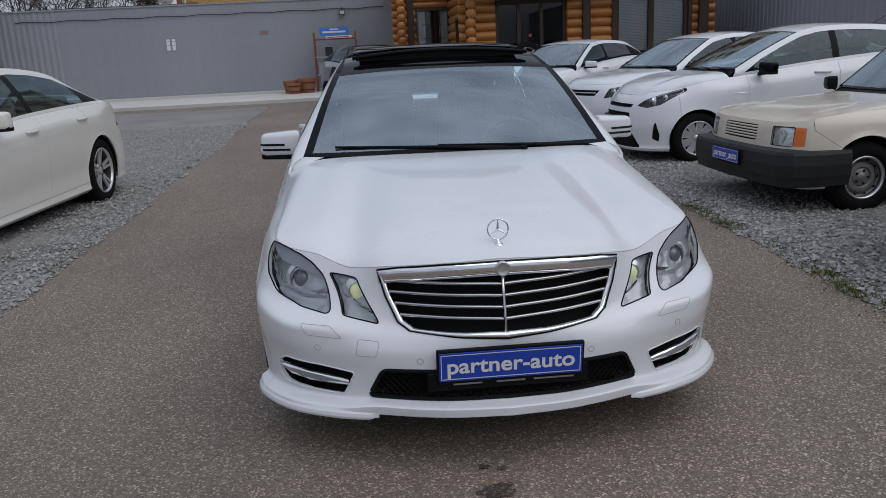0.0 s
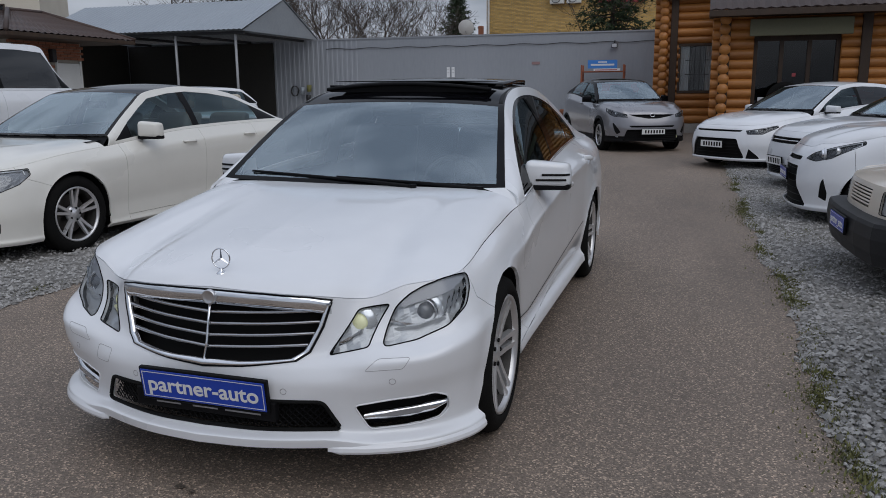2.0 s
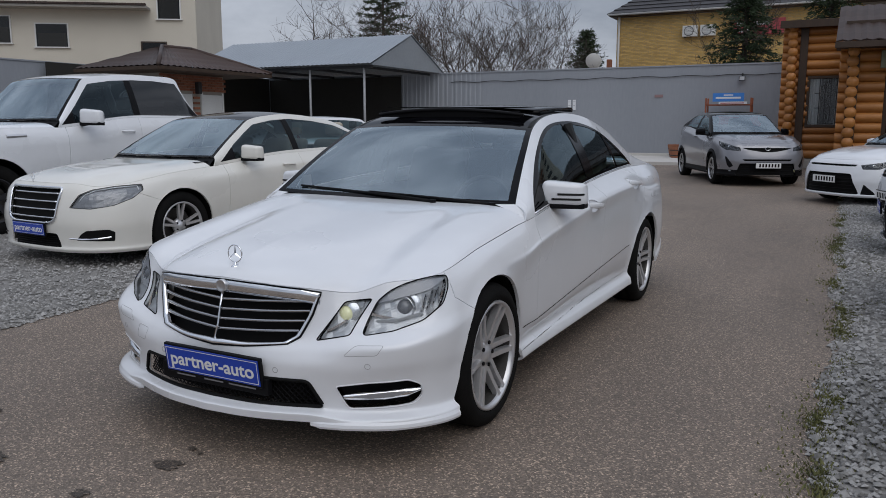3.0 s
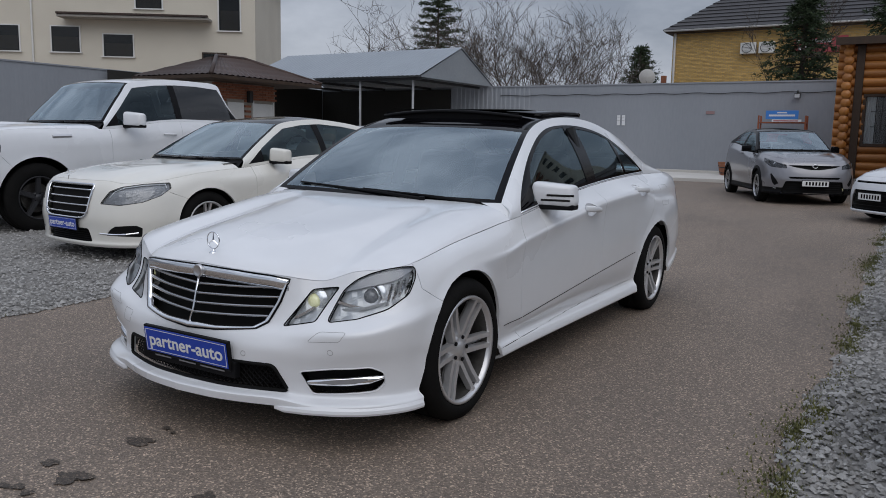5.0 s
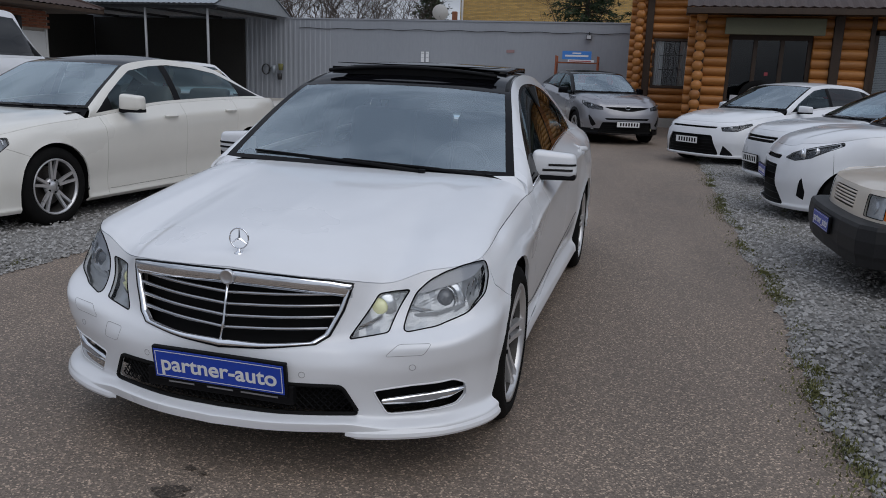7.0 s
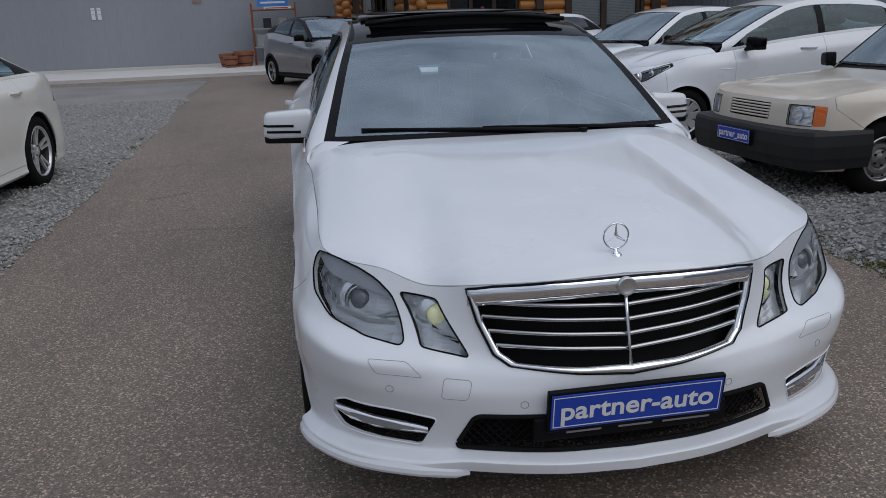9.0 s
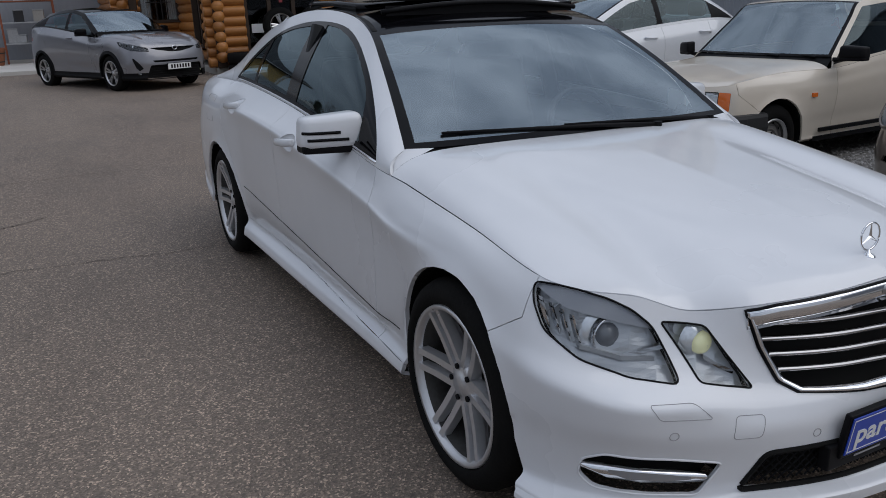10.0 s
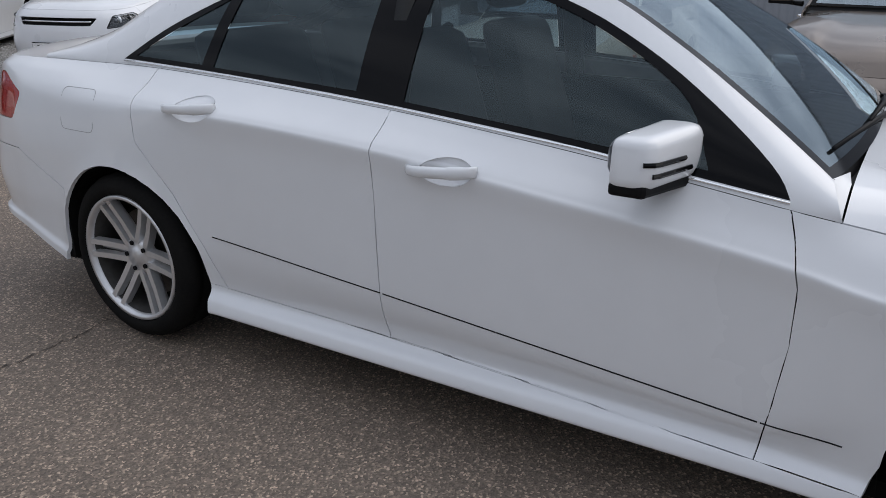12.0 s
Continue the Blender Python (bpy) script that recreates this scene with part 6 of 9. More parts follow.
def across(rail_keys, q0, q1, dy, dz, n, m, a0=-1.0, a1=1.0):
    """Windscreen, roof or rear window: a crowned sheet from rail to rail."""
    rl, rs = spline([k[1:] for k in rail_keys])
    sk = Curve(range(len(rail_keys)), list(rs))
    cy, cz = Curve([k for k, _ in dy], [v for _, v in dy]), Curve([k for k, _ in dz], [v for _, v in dz])
    bm = bmesh.new()
    rows_ = []
    for j in range(m + 1):
        q = q0 + (q1 - q0) * j / m
        r = rl(sk(q)[0])
        row = []
        for i in range(n + 1):
            a = a0 + (a1 - a0) * i / n
            w = 1 - abs(a) ** 2.2
            row.append(bm.verts.new((r[0] * a, r[1] - cy(q)[0] * w, r[2] + cz(q)[0] * w)))
        rows_.append(row)
    for a, b in zip(rows_, rows_[1:]):
        for i in range(n):
            bm.faces.new((a[i], a[i + 1], b[i + 1], b[i]))
    return bm


def liner(parent, x0, x1, y, z, r):
    bm = bmesh.new()
    prev = None
    for k in range(25):
        a = math.pi * (k / 24) * 1.12 - 0.19
        p, q = (x0, y + r * math.cos(a), z + r * math.sin(a)), (x1, y + r * math.cos(a), z + r * math.sin(a))
        cur = (bm.verts.new(p), bm.verts.new(q), bm.verts.new((x0, y + 0.02 * math.cos(a), z + 0.02 * math.sin(a))))
        if prev:
            bm.faces.new((prev[0], cur[0], cur[1], prev[1]))
            bm.faces.new((prev[0], cur[0], cur[2], prev[2]))
        prev = cur
    return part("wheel_arch_liner", bm, SEAM, parent)


def door_mirror(parent, sgn, x0, x1, y, z0, z1, paint_mat, lines=True, name="door_mirror", black_low=True):
    """A shaped shell with a black foot, a pane of glass behind and indicator slits."""
    cx, cz = (x0 + x1) / 2, (z0 + z1) / 2
    hx, hz = (x1 - x0) / 2, (z1 - z0) / 2
    bm = boxed(-hx, hx, -0.065, 0.055, -hz, hz)
    bmesh.ops.bevel(bm, geom=bm.edges[:], offset=min(hz, hx) * 0.44, segments=6, profile=0.6, affect="EDGES")
    for v in bm.verts:
        ex, ez, ey = v.co.x / hx, v.co.z / hz, v.co.y
        if ey < 0:
            v.co.y += 0.045 * ex * 0.5 + 0.03 * max(0.0, ex) ** 2 + 0.012 * ez * ez
        else:
            v.co.y += 0.03 * ex
        v.co.z *= 1 - 0.26 * max(0.0, ex * 0.5 + 0.5) ** 1.5 * (1 if ez > 0 else 0.0)
        v.co.x *= 1 + 0.05 * -ez
        v.co.x, v.co.y, v.co.z = sgn * (cx + v.co.x), y + v.co.y, cz + v.co.z
    outward(bm, (sgn * cx, y + 0.1, cz))
    tree = BVHTree.FromBMesh(bm)
    ob = part(name, bm, paint_mat, parent, smooth=True)
    bm = bmesh.new()
    disc_pts = [bm.verts.new((sgn * (cx + (hx - 0.016) * math.copysign(abs(math.cos(a)) ** 0.55, math.cos(a))), y + 0.058 + 0.03 * math.cos(a), cz + (hz - 0.016) * math.copysign(abs(math.sin(a)) ** 0.62, math.sin(a)))) for a in [2 * math.pi * k / 24 for k in range(24)]]
    bm.faces.new(disc_pts)
    part("mirror_glass", bm, CHROME, ob)
    if black_low:
        bm = boxed(-hx * 1.02, hx * 1.0, -0.066, 0.05, -hz - 0.016, -hz * 0.72, 0.010)
        for v in bm.verts:
            ex = v.co.x / hx
            v.co.y += (0.0225 * ex + 0.03 * max(0.0, ex) ** 2 + 0.010) if v.co.y < 0 else 0.03 * ex
            v.co.x, v.co.y, v.co.z = sgn * (cx + v.co.x), y + v.co.y, cz + v.co.z
        outward(bm, (sgn * cx, y, cz))
        part("lower_shell", bm, TRIM_BLACK, ob)
        part("foot", tube(bmesh.new(), [(sgn * (x0 - 0.075), y - 0.03, z0 - 0.012), (sgn * (x0 + 0.05), y + 0.005, z0 - 0.004)], [0.022, 0.014], 8), TRIM_BLACK, ob)
    if lines:
        for zz, xa, xb in ((cz - 0.004, 0.40, 0.985), (cz - 0.030, 0.27, 0.93)):
            pts = []
            for k in range(9):
                x = x0 + (x1 - x0) * (xa + (xb - xa) * k / 8)
                h = tree.ray_cast(Vector((sgn * x, y - 1, zz)), Vector((0, 1, 0)))
                if h[0] is not None:
                    pts.append(h[0] + Vector((0, -0.0005, 0)))
            if len(pts) > 2:
                part("indicator_slit", tube(bmesh.new(), pts, 0.0062, 6), GLOSS_BLACK, ob)
    return ob


def headlamp_unit(parent, hole, name, bulbs, back=0.05, bezel=LAMP_DARK, centre=(0, 1.5, 0.4)):
    """A lamp in a hole cut from the skin: reflector behind, clear cover in front, seal round it."""
    outward(hole, centre)
    edge = border(hole)
    cover = copied(hole)
    bowl = copied(hole)
    bowl.normal_update()
    mid = Vector()
    for v in bowl.verts:
        mid += v.co
    mid /= max(1, len(bowl.verts))
    for v in bowl.verts:
        v.co -= v.normal * back * (0.6 + 0.13 * noise.noise(v.co * 30))
    ob = pane(name, bowl, bezel, parent, centre)
    ob.data.polygons.foreach_set("use_smooth", [False] * len(ob.data.polygons))
    pane("lamp_cover", cover, LAMP_GLASS, ob, centre, 0.001, shadow=False)
    part("lamp_seal", tube(bmesh.new(), edge, 0.0028, 6, closed=True), GLOSS_BLACK, ob, smooth=True)
    for (x, y, z, r, kind) in bulbs:
        if kind == "projector":
            bm = bmesh.new()
            lathe(bm, [(0.03, r * 1.32), (0.0, r * 1.36), (-0.005, r * 1.30), (0.0, r * 1.2), (0.01, r * 1.12), (0.012, r)], 32, "y", (x, y, z))
            part("lamp_ring", bm, CHROME, ob, smooth=True)
            bm = bmesh.new()
            lathe(bm, [(0.012, r), (-0.004, r * 0.9), (-0.014, r * 0.7), (-0.021, r * 0.42), (-0.024, 0.001)], 32, "y", (x, y, z))
            part("projector_lens", bm, LENS, ob, smooth=True)
            bm = bmesh.new()
            lathe(bm, [(0.034, r * 1.9), (0.02, r * 1.75), (0.014, r * 1.45)], 32, "y", (x, y, z))
            part("bowl", bm, REFLECTOR, ob, smooth=True)
        elif kind == "lit":
            bm = bmesh.new()
            lathe(bm, [(0.02, r), (0.008, r * 0.92), (0.0, r * 0.7), (-0.005, r * 0.4), (-0.007, 0.001)], 24, "y", (x, y, z))
            part("lit_lens", bm, BULB_LIT, ob, smooth=True)
            bm = bmesh.new()
            lathe(bm, [(0.035, r * 1.9), (0.02, r * 1.6), (0.012, r * 1.1)], 24, "y", (x, y, z))
            part("bowl", bm, REFLECTOR, ob, smooth=True)
        else:
            bm = bmesh.new()
            lathe(bm, [(-0.008, r * 1.25), (0.015, r * 1.05), (0.03, r * 0.6), (0.034, 0.001)], 28, "y", (x, y, z))
            part("bowl", bm, REFLECTOR, ob, smooth=True)
    return ob


def fins(parent, pts, depth, material, name="reflector_fin"):
    """A ribbon with depth, inside a lamp."""
    bm = bmesh.new()
    prev = None
    for p in pts:
        p = Vector(p)
        cur = (bm.verts.new(p), bm.verts.new(p + Vector((0, depth, 0))), bm.verts.new(p + Vector((0, depth, 0.012))), bm.verts.new(p + Vector((0, 0, 0.012))))
        if prev:
            for a in range(4):
                bm.faces.new((prev[a], cur[a], cur[(a + 1) % 4], prev[(a + 1) % 4]))
        prev = cur
    return part(name, bm, material, parent)


def white_saloon():
    car = thing("saloon_car", "white four-door saloon with an open black panoramic roof", "car", pose(0, 0, 0, 0, 0.45, 0))
    R, ARCH = 0.326, 0.364
    HANDLES = ((1.555, .866), (2.505, .938))
    outline = [(0, -0.912), (0.22, -0.893), (0.43, -0.83), (0.60, -0.745), (0.745, -0.63), (0.84, -0.50), (0.889, -0.36), (0.898, 0), (0.899, 0.42), (0.897, 0.66),
               (0.902, 1.25), (0.907, 1.8), (0.914, 2.4), (0.918, 2.87), (0.910, 3.25), (0.888, 3.55), (0.80, 3.83), (0.46, 3.99), (0, 4.03)]
    st = []

    def station(i, *rows_):
        st.append((i, rows_))

    station(0, (.198, -.014), (.228, -.016), (.243, .035), (.35, .045), (.40, .05), (.455, .05), (.50, .068), (.58, .09), (.66, .112), (.722, .13))
    station(2, (.196, -.006), (.229, -.012), (.246, .034), (.345, .022), (.41, .016), (.465, .036), (.515, .08), (.58, .098), (.65, .108), (.703, .115))
    station(3, (.187, -.032), (.210, -.028), (.238, .024), (.335, .014), (.42, -.004), (.482, -.002), (.545, .070), (.59, .105), (.635, .13), (.682, .15))
    station(4, (.186, -.050), (.212, -.048), (.240, .002), (.36, -.014), (.44, -.038), (.500, -.044), (.556, .040), (.61, .075), (.665, .098), (.726, .128))
    station(5, (.186, -.046), (.212, -.042), (.240, .004), (.36, -.010), (.45, -.028), (.525, -.034), (.583, .012), (.635, .045), (.69, .068), (.738, .095))
    station(6, (.184, -.024), (.214, -.020), (.244, .008), (.36, .004), (.45, -.008), (.54, -.010), (.605, .012), (.66, .033), (.71, .055), (.755, .085))
    station(7, (.17, .02), (.21, .01), (.26, .01), (.38, .005), (.50, 0), (.60, 0), (.68, .008), (.735, .025), (.775, .05), (.805, .09))
    station(8, (0.183, 0.060), (0.210, 0.012), (0.246, 0.020), (0.285, 0.045), (0.450, 0.024), (0.650, 0.012), (0.724, 0.003), (0.745, 0.014), (0.806, 0.047), (0.853, 0.085))
    station(9, (0.183, 0.060), (0.210, 0.012), (0.246, 0.022), (0.285, 0.058), (0.352, 0.022), (0.690, 0.012), (0.764, 0.003), (0.785, 0.014), (0.838, 0.042), (0.885, 0.058))
    station(10, (0.183, 0.060), (0.210, 0.012), (0.246, 0.022), (0.285, 0.066), (0.395, 0.022), (0.757, 0.012), (0.831, 0.003), (0.853, 0.014), (0.905, 0.055), (0.950, 0.085))
    station(11, (0.183, 0.060), (0.210, 0.012), (0.246, 0.022), (0.285, 0.068), (0.438, 0.022), (0.811, 0.012), (0.886, 0.003), (0.907, 0.014), (0.953, 0.078), (0.990, 0.122))
    station(12, (0.184, 0.060), (0.211, 0.012), (0.248, 0.022), (0.290, 0.060), (0.450, 0.030), (0.839, 0.012), (0.914, 0.003), (0.935, 0.014), (0.982, 0.103), (1.018, 0.155))
    station(13, (.17, .03), (.21, .012), (.26, .012), (.38, .008), (.52, .0), (.70, .0), (.90, .02), (.94, .045), (.985, .115), (1.03, .178))
    station(14, (.25, .0), (.28, .0), (.315, .012), (.40, .008), (.52, .0), (.70, .0), (.88, .02), (.94, .04), (.99, .085), (1.03, .15))
    station(15, (.335, .0), (.36, .0), (.385, .01), (.44, .006), (.52, .0), (.70, .005), (.86, .03), (.93, .045), (.99, .08), (1.025, .13))
    station(16, (.365, 0), (.385, 0), (.405, .02), (.46, .01), (.55, .0), (.70, .02), (.85, .05), (.93, .07), (.98, .08), (1.015, .12))
    station(18, (.345, 0), (.365, 0), (.39, .02), (.45, .01), (.55, .0), (.70, .04), (.85, .07), (.93, .08), (.99, .085), (1.02, .10))
    fl = Flank(outline, st, ((0, R), (2.874, R)), ARCH)
    w = fl.mesh(230, 54)
    tree = BVHTree.FromBMesh(w)

    # wheel arches
    for ay in (0.0, 2.874):
        circle = [(ay + ARCH * math.cos(a), R + ARCH * math.sin(a)) for a in [math.pi * k / 28 for k in range(29)]]
        hole = circle + [(ay - ARCH - (0.045 if ay == 0 else 0.012), 0.17), (ay - ARCH - 0.05, 0.0), (ay + ARCH + 0.055, 0.0), (ay + ARCH + 0.045, 0.165)]
        bmesh.ops.delete(w, geom=cut(w, SIDE, hole, lambda c: abs(c.x) > 0.5), context="FACES")
    # lamps, grille, intake, fog slots
    lamp_p = rounded([(.024, .532), (.15, .549), (.274, .586), (.372, .640), (.404, .700), (.406, .742), (.35, .744), (.28, .737), (.21, .720), (.15, .694), (.10, .655)], 0.02)
    lamp2_p = rounded([(-.152, .505), (-.022, .532), (.080, .662), (-.030, .648)], 0.012)
    fog_p = rounded([(-.088, .336), (.05, .355), (.197, .364), (.258, .338), (.268, .290), (.23, .258), (-.032, .243)], 0.018)
    holes = {}
    for sx in (1, -1):
        ax = diagonal(40, sx)
        side = (lambda c: c.x > 0.2 and c.y < 0.1) if sx > 0 else (lambda c: c.x < -0.2 and c.y < 0.1)
        for nm, pl in (("lamp", lamp_p), ("lamp2", lamp2_p), ("fog", fog_p)):
            holes[nm, sx] = split_off(w, cut(w, ax, pl, side))
    half = [(0.0, .712), (.2, .709), (.36, .699), (.428, .688), (.405, .60), (.368, .515), (.33, .490), (.15, .470), (0.0, .460)]
    grille_p = half[:-1] + [(-x, z) for x, z in half[::-1]][:-1]
    gh = split_off(w, cut(w, FRONT, grille_p, lambda c: c.y < 0))
    intake_p = rounded([(-.482, .250), (.482, .250), (.43, .354), (-.43, .354)], 0.02)
    ih = split_off(w, cut(w, FRONT, intake_p, lambda c: c.y < 0))

    # scooped recesses behind the door handles
    for y, z in HANDLES:
        for sx in (1, -1):
            cy, cz = y - .015, z - .004
            oval = [(cy + .082 * math.cos(a), cz + .038 * math.sin(a) - .05 * .082 * math.cos(a)) for a in [2 * math.pi * k / 28 for k in range(28)]]
            cup = split_off(w, cut(w, SIDE, oval, (lambda c: c.x > .5) if sx > 0 else (lambda c: c.x < -.5)))
            bmesh.ops.subdivide_edges(cup, edges=cup.edges[:], cuts=2, use_grid_fill=True)
            for v in cup.verts:
                d = min(1.0, math.hypot((v.co.y - cy) / .084, (v.co.z - cz) / .040))
                v.co.x -= sx * .024 * (1 - d ** 3)
            pane("handle_recess", cup, WHITE_CAR, car)

    # panels
    def panel(name, poly, both=True, label="", mat_=WHITE_CAR):
        fs = cut(w, SIDE, poly)
        if both:
            for sx in (1, -1):
                skin(name, split_off(w, [f for f in cut(w, SIDE, poly) if f.calc_center_median().x * sx > 0]), mat_, car, label=label)
        else:
            skin(name, split_off(w, fs), mat_, car, label=label)

    panel("front_bumper", [(-1.3, 0), (-.1, 0), (-.1, .45), (-.205, .565), (-.352, .655), (-.345, .9), (-1.3, .9)], False)
    panel("side_skirt", [(.3, 0), (2.6, 0), (2.52, .31), (2.44, .298), (.64, .252), (.3, .244)])
    panel("front_door", [(.65, .252), (1.77, .282), (1.80, 1.2), (.68, 1.2), (.668, .90), (.64, .82), (.615, .72), (.612, .58), (.628, .42)])
    panel("rear_door", [(1.77, .28), (2.44, .295), (2.50, .45), (2.60, .63), (2.74, .80), (2.80, 1.2), (1.80, 1.2)])
    panel("tail_lamp", rounded([(3.47, .90), (3.55, .79), (3.90, .78), (3.98, .93), (3.66, .965)], 0.02), True, "red tail lamp", RED_LENS)
    panel("rear_bumper", [(3.1, 0), (4.3, 0), (4.3, .66), (3.5, .68), (3.2, .56)], False)
    panel("front_fender", [(-.4, 0), (.68, 0), (.68, 1.2), (-.4, 1.2)])
    skin("rear_body", w, WHITE_CAR, car)

    # hood, boot lid
    s_lamp, s_cowl = fl.at_y(-.335, 0.02, 0.6), fl.at_y(.55, 0.1, 0.6)
    hood = top_sheet(fl, 0.0, s_lamp, s_cowl, [(-.782, .724), (-.745, .750), (-.68, .772), (-.5, .812), (-.2, .856), (.1, .896), (.36, .928), (.545, .943)], 48, 60, (.40, .60, .007), 9.0)
    tree_h = BVHTree.FromBMesh(hood)
    skin("hood", hood, WHITE_CAR, car, (0, 0, -1.5), 0.02)
    s_deck = fl.at_y(3.40, 0.3, 0.97)
    s_rc = fl.at_y(3.80, 0.3, 0.98)
    boot = top_sheet(fl, 1.0, s_rc, s_deck, [(3.93, 1.02), (3.85, 1.055), (3.6, 1.05), (3.48, 1.04)], 24, 16)
    skin("boot_lid", boot, WHITE_CAR, car, (0, 3.6, -1.5), 0.02)
    part("engine_bay", boxed(-.5, .5, -.5, .45, .3, .6), SEAM, car)
    part("boot_floor", boxed(-.6, .6, 3.3, 3.85, .3, .95), SEAM, car)
    part("underbody", boxed(-.78, .78, -.34, 3.5, .19, .24), SEAM, car)
    # unseen plate added under the nose to block skylight and deepen the shade
    part("front_undertray", boxed(-.42, .42, -.72, -.345, .215, .235), SEAM, car)
    for ay in (0.0, 2.874):
        for sx in (1, -1):
            liner(car, sx * 0.52, sx * 0.872, ay, R, ARCH + 0.003)

    for sx in (1, -1):
        part("rear_liner", boxed(min(sx * .5, sx * .893), max(sx * .5, sx * .893), 3.226, 3.26, .26, .62), SEAM, car)
    # cabin shell
    keys = [(.55, .757, .59, .945), (.70, .705, .80, 1.085), (.90, .655, 1.01, 1.212), (1.15, .602, 1.24, 1.325), (1.5, .570, 1.5, 1.388), (1.9, .553, 1.9, 1.418),
            (2.3, .558, 2.3, 1.402), (2.62, .580, 2.62, 1.342), (2.9, .615, 2.88, 1.25), (3.15, .650, 3.12, 1.135), (3.42, .69, 3.40, 1.05)]
    dlo = [(.668, .905), (1.2, .962), (1.81, 1.004), (2.4, 1.034), (2.955, 1.05), (2.86, 1.105), (2.72, 1.19), (2.5, 1.298), (2.25, 1.347), (1.95, 1.372), (1.55, 1.358), (1.3, 1.302), (1.05, 1.190), (.85, 1.068), (.70, .958)]
    panes = [("front_door_glass", [(.86, .945), (1.3, .985), (1.755, 1.016), (1.735, 1.352), (1.55, 1.338), (1.3, 1.280), (1.05, 1.165), (.92, 1.078)]),
             ("rear_door_glass", [(1.93, 1.03), (2.53, 1.052), (2.47, 1.285), (2.25, 1.332), (1.915, 1.35)]),
             ("quarter_glass", [(2.58, 1.056), (2.89, 1.064), (2.70, 1.175), (2.52, 1.27)])]
    for sx in (1, -1):
        side = greenhouse_side(fl, keys, 150, 34, 0.022)
        if sx < 0:
            side = mirrored(side)
        for nm, pl in panes:
            g = split_off(side, cut(side, SIDE, eased(pl)))
            pane(nm, g, FRONT_DOOR_GLASS if nm == "front_door_glass" else SIDE_GLASS, car, (0, 1.8, 0.9), -0.004, shadow=False)
        frame_ = split_off(side, cut(side, SIDE, eased(dlo)))
        pane("window_frame", frame_, GLOSS_BLACK, car, (0, 1.8, 0.9), -0.001)
        skin("roof_rail", side, WHITE_CAR, car, (0, 1.8, 0.6), 0.012, 0.0)
        belt = [(sx * 2, y, z - 0.006) for y, z in dlo[:5]]
        bt = BVHTree.FromBMesh(greenhouse_side(fl, keys, 60, 16, 0.022) if sx > 0 else mirrored(greenhouse_side(fl, keys, 60, 16, 0.022)))
        part("belt_strip", strip_on(bt, "side", lerp_pts(belt, 8), 0.0045), CHROME, car, smooth=True)
    dy, dz = [(0, .055), (3, .01), (5, 0.0), (7, -.03), (10, -.09)], [(0, -.002), (3, .026), (5, .040), (7, .032), (10, .006)]
    pane("windscreen", across(keys, 0.12, 2.82, dy, dz, 40, 30, -.945, .945), WINDSCREEN, car, (0, 1.6, 0.4), shadow=False)
    for a in ((0.0, 0.12, -1, 1), (2.82, 3.0, -1, 1), (0.12, 2.82, -1, -.945), (0.12, 2.82, .945, 1)):
        pane("windscreen_border", across(keys, a[0], a[1], dy, dz, 24 if a[3] - a[2] > 1 else 3, 20, a[2], a[3]), GLOSS_BLACK, car, (0, 1.6, 0.4), 0.0005)
    skin("glass_roof", across(keys, 3.0, 7.4, dy, dz, 40, 40), GLOSS_BLACK, car, (0, 1.9, 0.4), 0.02, 0.0015, "gloss black panoramic roof")
    pane("rear_window", across(keys, 7.4, 10.0, dy, dz, 30, 20), SIDE_GLASS, car, (0, 2.2, 0.4), shadow=False)
    rl, rs = spline([k[1:] for k in keys])
    sk = Curve(range(len(keys)), list(rs))
    for sx in (1, -1):
        edge = [rl(sk(3.0 + 7.0 * k / 40)[0]) for k in range(41)]
        part("roof_edge_trim", tube(bmesh.new(), [(sx * (p[0] - .022), p[1], p[2] - .016) for p in edge], .022, 6), CABIN, car, smooth=True)
        part("door_trim", boxed(min(sx * .70, sx * .72), max(sx * .70, sx * .72), .66, 2.80, .32, .925, .006), CABIN, car)
        part("centre_pillar_trim", tube(bmesh.new(), [(sx * .73, 1.83, .92), (sx * .68, 1.83, 1.10), (sx * .60, 1.83, 1.345)], .045, 6), CABIN, car, smooth=True)
        bm = bmesh.new()
        hc, prev = fl.top(s_cowl), None
        for k in range(7):
            f = k / 6
            u = .86 + .14 * f
            lo = (hc[0] * u - .002, .549 + (hc[1] - .545) * u * u, .942 + (hc[2] - .943) * u ** 11.4)
            hi = (.655 + .103 * f, .563 + .030 * f, .945 + .003 * f)
            cur = [bm.verts.new((sx * p[0], p[1], p[2])) for p in (lo, tuple(.5 * (m_ + n_) + (.008 if c == 0 else 0) * f for c, (m_, n_) in enumerate(zip(lo, hi))), hi)]
            if prev:
                for r in (0, 1):
                    q = (prev[r], cur[r], cur[r + 1], prev[r + 1])
                    bm.faces.new(q if sx > 0 else q[::-1])
            prev = cur
        # the outer edge turns in under the pillar
        cur = [bm.verts.new(v.co + Vector((sx * dx, .010, -.003))) for v, dx in zip(prev, (.002, .016, .012))]
        for r in (0, 1):
            q = (prev[r], cur[r], cur[r + 1], prev[r + 1])
            bm.faces.new(q if sx > 0 else q[::-1])
        part("pillar_foot", bm, WHITE_CAR, car, smooth=True)
    pane("sensor_housing", across(keys, 2.42, 2.8, dy, dz, 8, 6, -.16, .16), CABIN, car, (0, 1.6, 0.4), -.012)
    # raised roof panel with its front deflector
    slab = bmesh.new()
    n = 20
    rows_ = []
